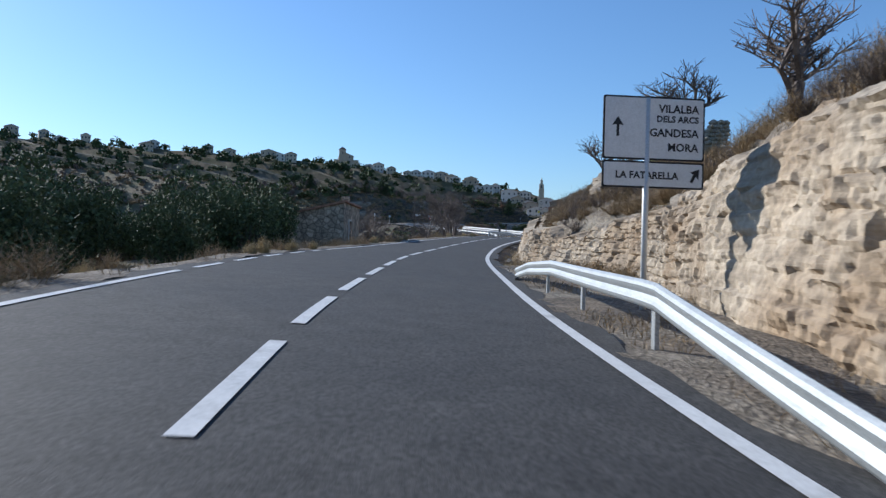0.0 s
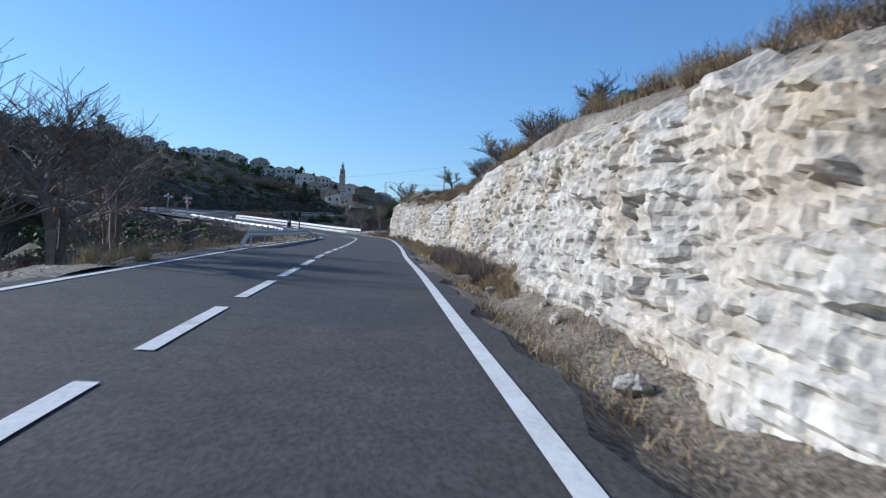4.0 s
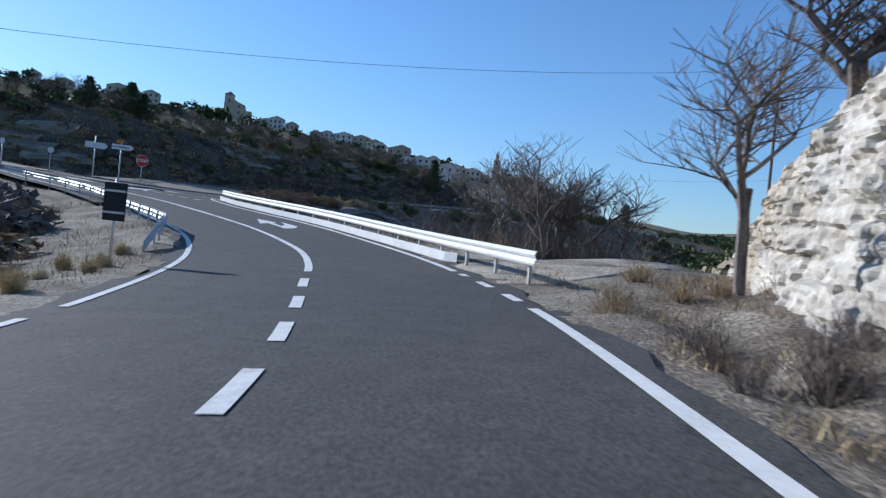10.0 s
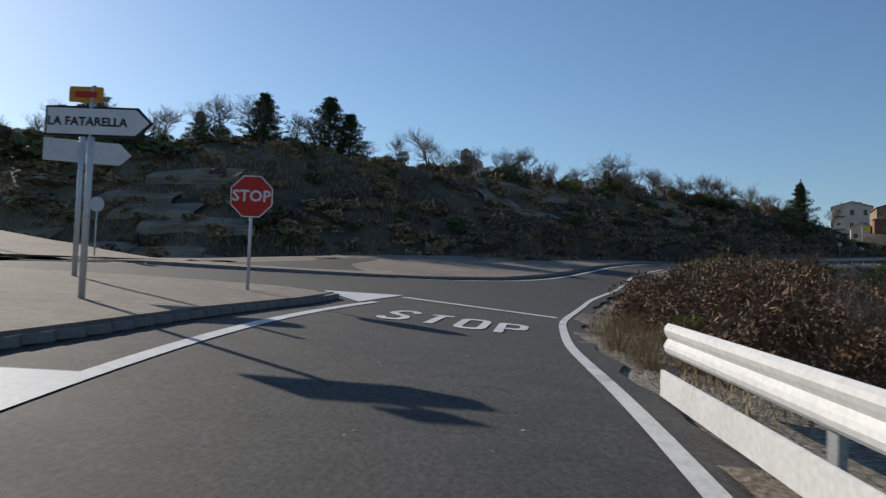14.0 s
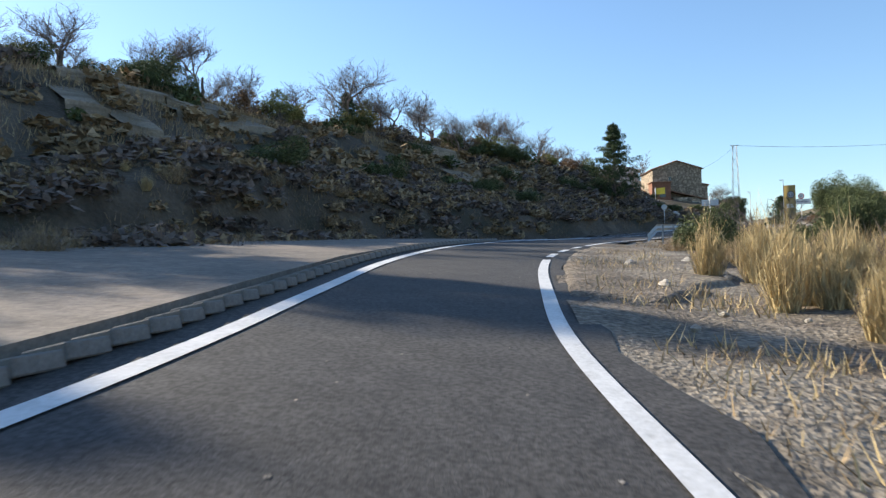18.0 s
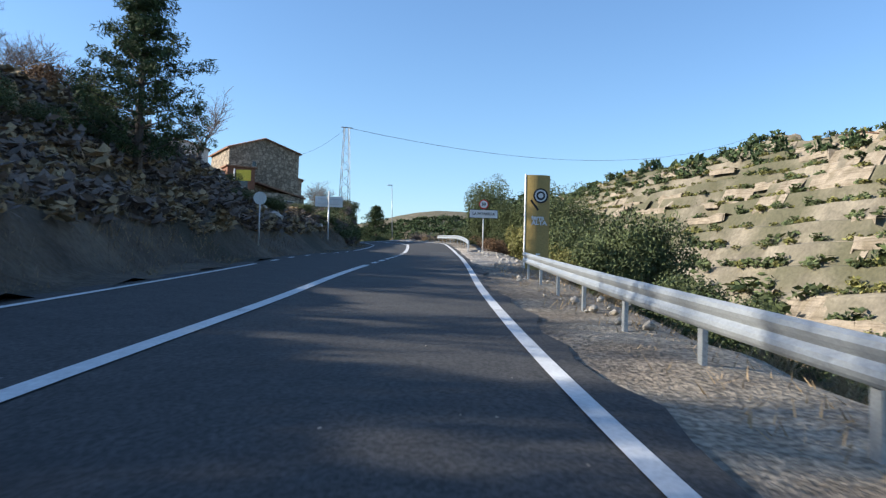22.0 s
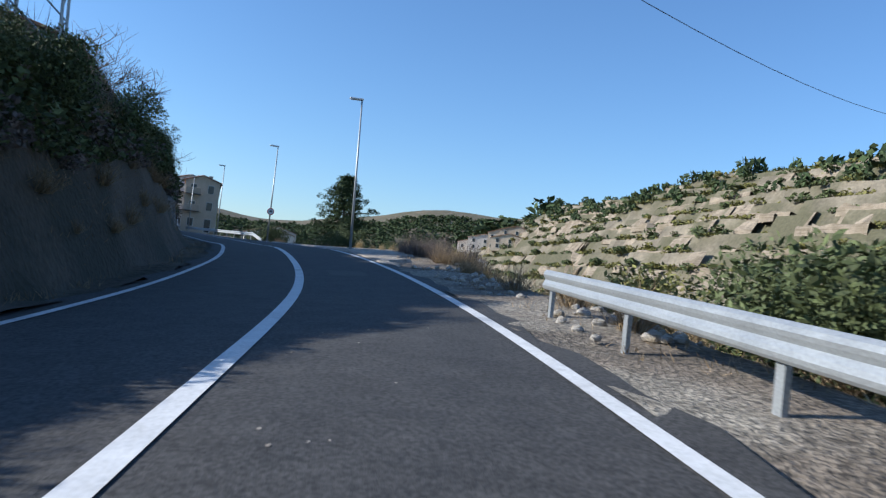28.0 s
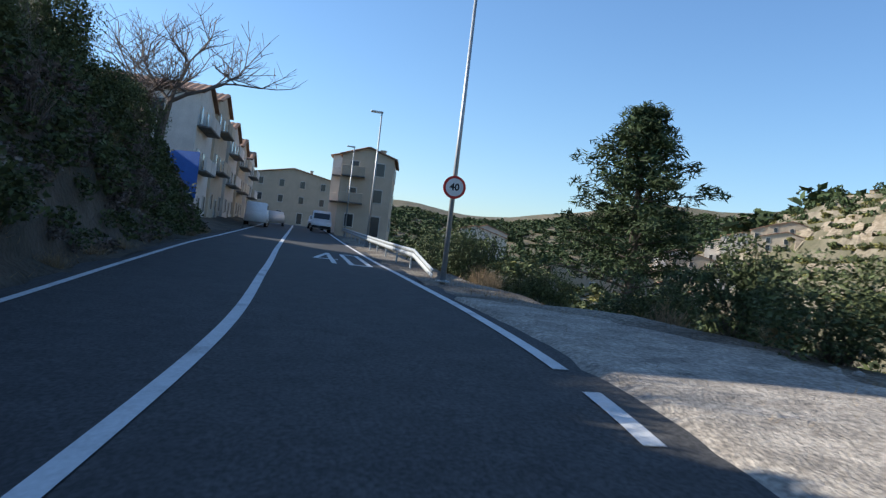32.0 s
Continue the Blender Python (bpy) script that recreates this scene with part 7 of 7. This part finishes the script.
box(bm, 0.5, 0.5, 1.0, (2.4, 0.6, 3.3), bevel=0.03)
part("chimney", bm, STONEWALL, hut)

# village street at the end
for i, (s, l, w, d, h, mat, lab) in enumerate(((457, -8.2, 9, 10, 8.6, PLASTER, "white four-storey house with balconies at the village edge"), (466, -8.0, 9, 10, 9.4, CREAM, "tall cream house in the village street"), (475.5, -7.8, 9, 9, 8.2, PLASTER, "pale terraced house in the village street"), (485, -7.6, 9, 9, 7.6, CREAM, "cream terraced house in the village street"), (494, -7.2, 9, 9, 7.0, PLASTER, "white terraced house in the village street"))):
    p = W(s, l)
    m = Matrix.Translation((p.x, p.y, p.z - 0.2)) @ Matrix.Rotation(heading(s) + radians(90), 4, 'Z')
    hg = house(lab, m, w, d, h, mat, 1.2, 3, 3, 2, i % 2 == 0, balconies=2)
for i, (x, y, w, d, h, mat, lab) in enumerate(((-16.4, 386, 4.8, 9, 7.4, CREAM, "cream corner house with a broad eave and balcony"), (-17.6, 398, 5.4, 9, 8.4, PLASTER, "pale house beside the corner house"))):
    house(lab, facing(x, y, 16.8, -21, 300), w, d, h, mat, 0.8, 3, 2, 2, True, balconies=1)
p = W(499, 0)
house("ochre house closing the view at the street's end", Matrix.Translation((p.x - 6, p.y + 34, p.z + 0.5)) @ Matrix.Rotation(heading(495), 4, 'Z'), 14, 9, 8.0, CREAM, 1.4, 3, 4, 0)
# village houses in the valley and single farm walls
for i in range(48):
    x, y = trng.uniform(2, 95), trng.uniform(450, 640)
    house("valley house with a red tiled roof", facing(x, y, gz(x, y) - 0.3, -10, 320), trng.uniform(8, 13), 9, trng.uniform(3, 6.5), trng.choice((CREAM, PLASTER)), 1.6, 2, 3, 0, False, (1.1, 1.1), door=False)
for x, y in ((75, 305), (57, 262)):
    house("small pale stone field shed on the terraced slope", facing(x, y, gz(x, y) - 0.3, -40, 240), 6, 5, 2.8, CREAM, 0.6, 1, 2, 0, False)
house("long low roof of a barn below the road", facing(19, 428, gz(19, 428) - 0.5, -10, 330), 18, 9, 3.5, CREAM, 1.8, 1, 3, 0, False)


# ------------------------------------------------------------------ parked cars
def car(label, m, van=False, mat=CAR_WHITE):
    g = tagged(empty("van" if van else "car", m), label, "car")
    L, Wd, Hh = (4.8, 1.85, 2.0) if van else (4.1, 1.72, 1.45)
    prof_ = [(-L / 2, 0.35), (-L / 2, 0.9), (-L / 2 + 0.5, 0.98), (-L / 2 + 1.25, Hh), (L / 2 - 0.3, Hh), (L / 2, Hh * 0.6), (L / 2, 0.35)]
    bm = bmesh.new()
    a = [bm.verts.new((-Wd / 2 + (0.12 if z > 1.1 else 0), y, z)) for y, z in prof_]
    b = [bm.verts.new((Wd / 2 - (0.12 if z > 1.1 else 0), y, z)) for y, z in prof_]
    bm.faces.new(a)
    bm.faces.new(b[::-1])
    for i in range(len(a)):
        j = (i + 1) % len(a)
        bm.faces.new((a[i], b[i], b[j], a[j]))
    bmesh.ops.recalc_face_normals(bm, faces=bm.faces)
    bmesh.ops.bevel(bm, geom=list(bm.edges), offset=0.05, segments=2, affect='EDGES')
    part("body", bm, mat, g, smooth=True)
    bm = bmesh.new()
    box(bm, Wd - 0.4, 0.03, 0.62, (0, -L / 2 + 0.84, Hh * 0.5 + 0.5 if van else 1.2), rot=Matrix.Rotation(radians(-36 if van else -55), 4, 'X'))
    part("windscreen", bm, GLASS_DARK, g)
    for sx in (-1, 1):
        bm = bmesh.new()
        box(bm, 0.02, L * 0.42, 0.42, (sx * (Wd / 2 - 0.07), 0.25, Hh - 0.36))
        part("side_window", bm, GLASS_DARK, g)
        bm = bmesh.new()
        box(bm, 0.3, 0.05, 0.16, (sx * (Wd / 2 - 0.28), -L / 2 + 0.0, 0.75), bevel=0.02)
        part("headlight", bm, SIGN_WHITE, g)
        for yy in (-L * 0.3, L * 0.3):
            bm = bmesh.new()
            tube(bm, (sx * (Wd / 2 - 0.2), yy, 0.32), (sx * (Wd / 2 + 0.01), yy, 0.32), 0.32, n=16)
            wh = part("wheel", bm, RUBBER, g)
            bm = bmesh.new()
            tube(bm, (sx * (Wd / 2 + 0.0), yy, 0.32), (sx * (Wd / 2 + 0.02), yy, 0.32), 0.19, n=12)
            part("rim", bm, ALU, wh)
    bm = bmesh.new()
    box(bm, Wd - 0.1, 0.1, 0.22, (0, -L / 2 - 0.02, 0.48), bevel=0.03)
    part("bumper", bm, SIGN_BLACK, g)
    return g


car("white van parked in the village street", place(474, 1.0, 0.0, 0), True)
car("white hatchback parked at the kerb", place(481, -3.4, 0.0, 180))
car("pale van parked at the side of the street", place(468, -4.6, 0.0, 180), True)
car("white car parked behind the van", place(487, 0.8, 0.0, 0))


# ------------------------------------------------------------------ poles, pylon and cables
def wood_pole(label, x, y, h, z=None):
    zz = gz(x, y) if z is None else z
    g = tagged(empty("utility_pole", Matrix.Translation((x, y, zz))), label, "utility pole")
    bm = bmesh.new()
    tube(bm, (0, 0, -0.5), (0.05, 0, h), 0.11, 0.08, n=9)
    part("pole", bm, WOOD, g, smooth=True)
    bm = bmesh.new()
    box(bm, 0.7, 0.08, 0.08, (0, 0, h - 0.25), bevel=0.01)
    part("crossarm", bm, WOOD, g)
    for xx in (-0.3, 0.3):
        bm = bmesh.new()
        tube(bm, (xx, 0, h - 0.22), (xx, 0, h - 0.06), 0.03, n=7)
        part("insulator", bm, SIGN_WHITE, g)
    return g


def cable(name, a, b, sag, r=0.012):
    a, b = Vector(a), Vector(b)
    n = 24
    bm = bmesh.new()
    d = (b - a).normalized()
    sx = d.cross(Vector((0, 0, 1))).normalized() * r
    rings = []
    for i in range(n + 1):
        q = a.lerp(b, i / n) - Vector((0, 0, sag * 4 * i / n * (1 - i / n)))
        rings.append([bm.verts.new(q + o) for o in (sx, Vector((0, 0, r)), -sx, Vector((0, 0, -r)))])
    for u, v in zip(rings[:-1], rings[1:]):
        for k in range(4):
            bm.faces.new((u[k], u[(k + 1) % 4], v[(k + 1) % 4], v[k]))
    return tagged(part(name, bm, CABLE), "thin black overhead cable against the sky", "cable")


z1 = gz(-0.9, 128.2)
wood_pole("weathered wooden utility pole on the hill", -0.9, 128.2, 15.4 - z1, z1)
cable("overhead_cable", (-0.9, 128.2, 15.2), (-42.6, 100.6, 9.2), 1.3, 0.010)
wood_pole("wooden utility pole in the field", -42.6, 100.6, 6.0, 3.4)
x, y, z = on_section(127.5, -6.6)
cb = tagged(empty("back_sign", Matrix.Translation((-21.2, 95.0, gz(-21.2, 95.0))) @ Matrix.Rotation(radians(20), 4, 'Z')), "dark grey back of an upright chevron board on a post", "road sign")
pole(cb, 2.0, 0.035, y=0.0)
outline_plate("board", rounded(0.5, 0.88, 0.02, 0, 1.45), 0.03, SIGN_BLACK, cb, y=-0.05)
bm = bmesh.new()
for zz in (1.2, 1.7):
    box(bm, 0.46, 0.03, 0.05, (0, -0.07, zz))
part("rail", bm, ALU, cb)
mp_ = tagged(empty("marker_post", Matrix.Translation((x, y, z))), "short dark wooden post beside the rail", "post")
bm = bmesh.new()
tube(bm, (0, 0, -0.3), (0.02, 0, 2.3), 0.07, 0.055, n=9)
part("shaft", bm, WOOD, mp_, smooth=True)
bm = bmesh.new()
box(bm, 0.3, 0.16, 0.42, (0, 0, 2.2), bevel=0.02)
part("box", bm, SIGN_BLACK, mp_)


def pylon():
    g = tagged(empty("lattice_pylon", Matrix.Translation((-25.4, 287.8, 14.4))), "slim grey lattice steel pylon beside the stone house", "pylon")
    H_, b0, b1 = 12.2, 0.62, 0.28
    cor = lambda t, i: Vector(((b0 + (b1 - b0) * t) * (1, -1, -1, 1)[i], (b0 + (b1 - b0) * t) * (1, 1, -1, -1)[i], H_ * t))
    for i in range(4):
        bm = bmesh.new()
        tube(bm, cor(-0.03, i), cor(1, i), 0.035, n=5)
        part("leg", bm, STEEL, g)
        bm = bmesh.new()
        for k in range(14):
            t0, t1 = k / 14, (k + 1) / 14
            a, b = (i, (i + 1) % 4) if k % 2 else ((i + 1) % 4, i)
            tube(bm, cor(t0, a), cor(t1, b), 0.02, n=4, caps=False)
        part("lacing", bm, STEEL, g)
    bm = bmesh.new()
    box(bm, 1.3, 0.1, 0.1, (0, 0, H_))
    part("crossarm", bm, STEEL, g)
    return g


pylon()
cable("overhead_cable", (-25.4, 287.8, 26.6), (79, 336, gz(79, 336) + 5), 4.5, 0.022)
cable("overhead_cable", (-25.4, 287.8, 26.6), (-31, 294, 23.6), 0.7, 0.014)

# old dry stone terrace walls above the cut
def terrace_wall(label, s, lo, hi, lean, back, z0, rows_, mat_scale=0.2):
    """Courses of rubble across the slope; each course starts further in than the one below."""
    g = tagged(empty("stone_wall"), label, "stone wall")
    base = W(s, 0).z
    k = 0
    for row in range(rows_):
        l = lo + lean * row
        while l < hi:
            p = W(s - back * row + 0.06 * math.sin(k * 1.9), l)
            o = new("wall_stone", STONES[k % 4])
            o.parent = g
            q = 0.85 + 0.3 * math.sin(k * 2.7) ** 2
            o.matrix_world = Matrix.Translation((p.x, p.y, base + z0 + row * 0.2)) @ Matrix.Rotation(heading(s) + 0.25 * math.sin(k * 1.3), 4, 'Z') @ Matrix.Diagonal((0.2 * q, 0.26, mat_scale, 1))
            k += 1
            l += 0.3 * q


terrace_wall("grey tapering dry stone buttress of an old terrace", 40.6, 10.0, 12.9, 0.1, 0.03, 2.3, 23)
terrace_wall("crumbling ochre and grey dry stone terrace wall", 51.3, 6.6, 10.2, 0.04, 0.08, 2.0, 14)


# ruined stone wall on the bank
def ruin():
    g = tagged(empty("ruined_wall", place(410, -10.2, 3.9, 0)), "crumbling rubble stone wall on the shaded bank", "stone wall")
    k = 0
    for row in range(15):
        n_ = 12 - max(0, row - 6) - (row % 2)
        for i in range(n_):
            o = new("wall_stone", STONES[k % 4])
            o.parent = g
            o.matrix_local = Matrix.Translation((0.08 * math.sin(k * 1.7), -2.6 + i * 0.44 + (row % 2) * 0.2, -0.2 + row * 0.24)) @ Matrix.Rotation(math.pi / 2 + 0.3 * math.sin(k * 2.3), 4, 'Z') @ Matrix.Diagonal((0.27, 0.3, 0.24, 1))
            k += 1


ruin()
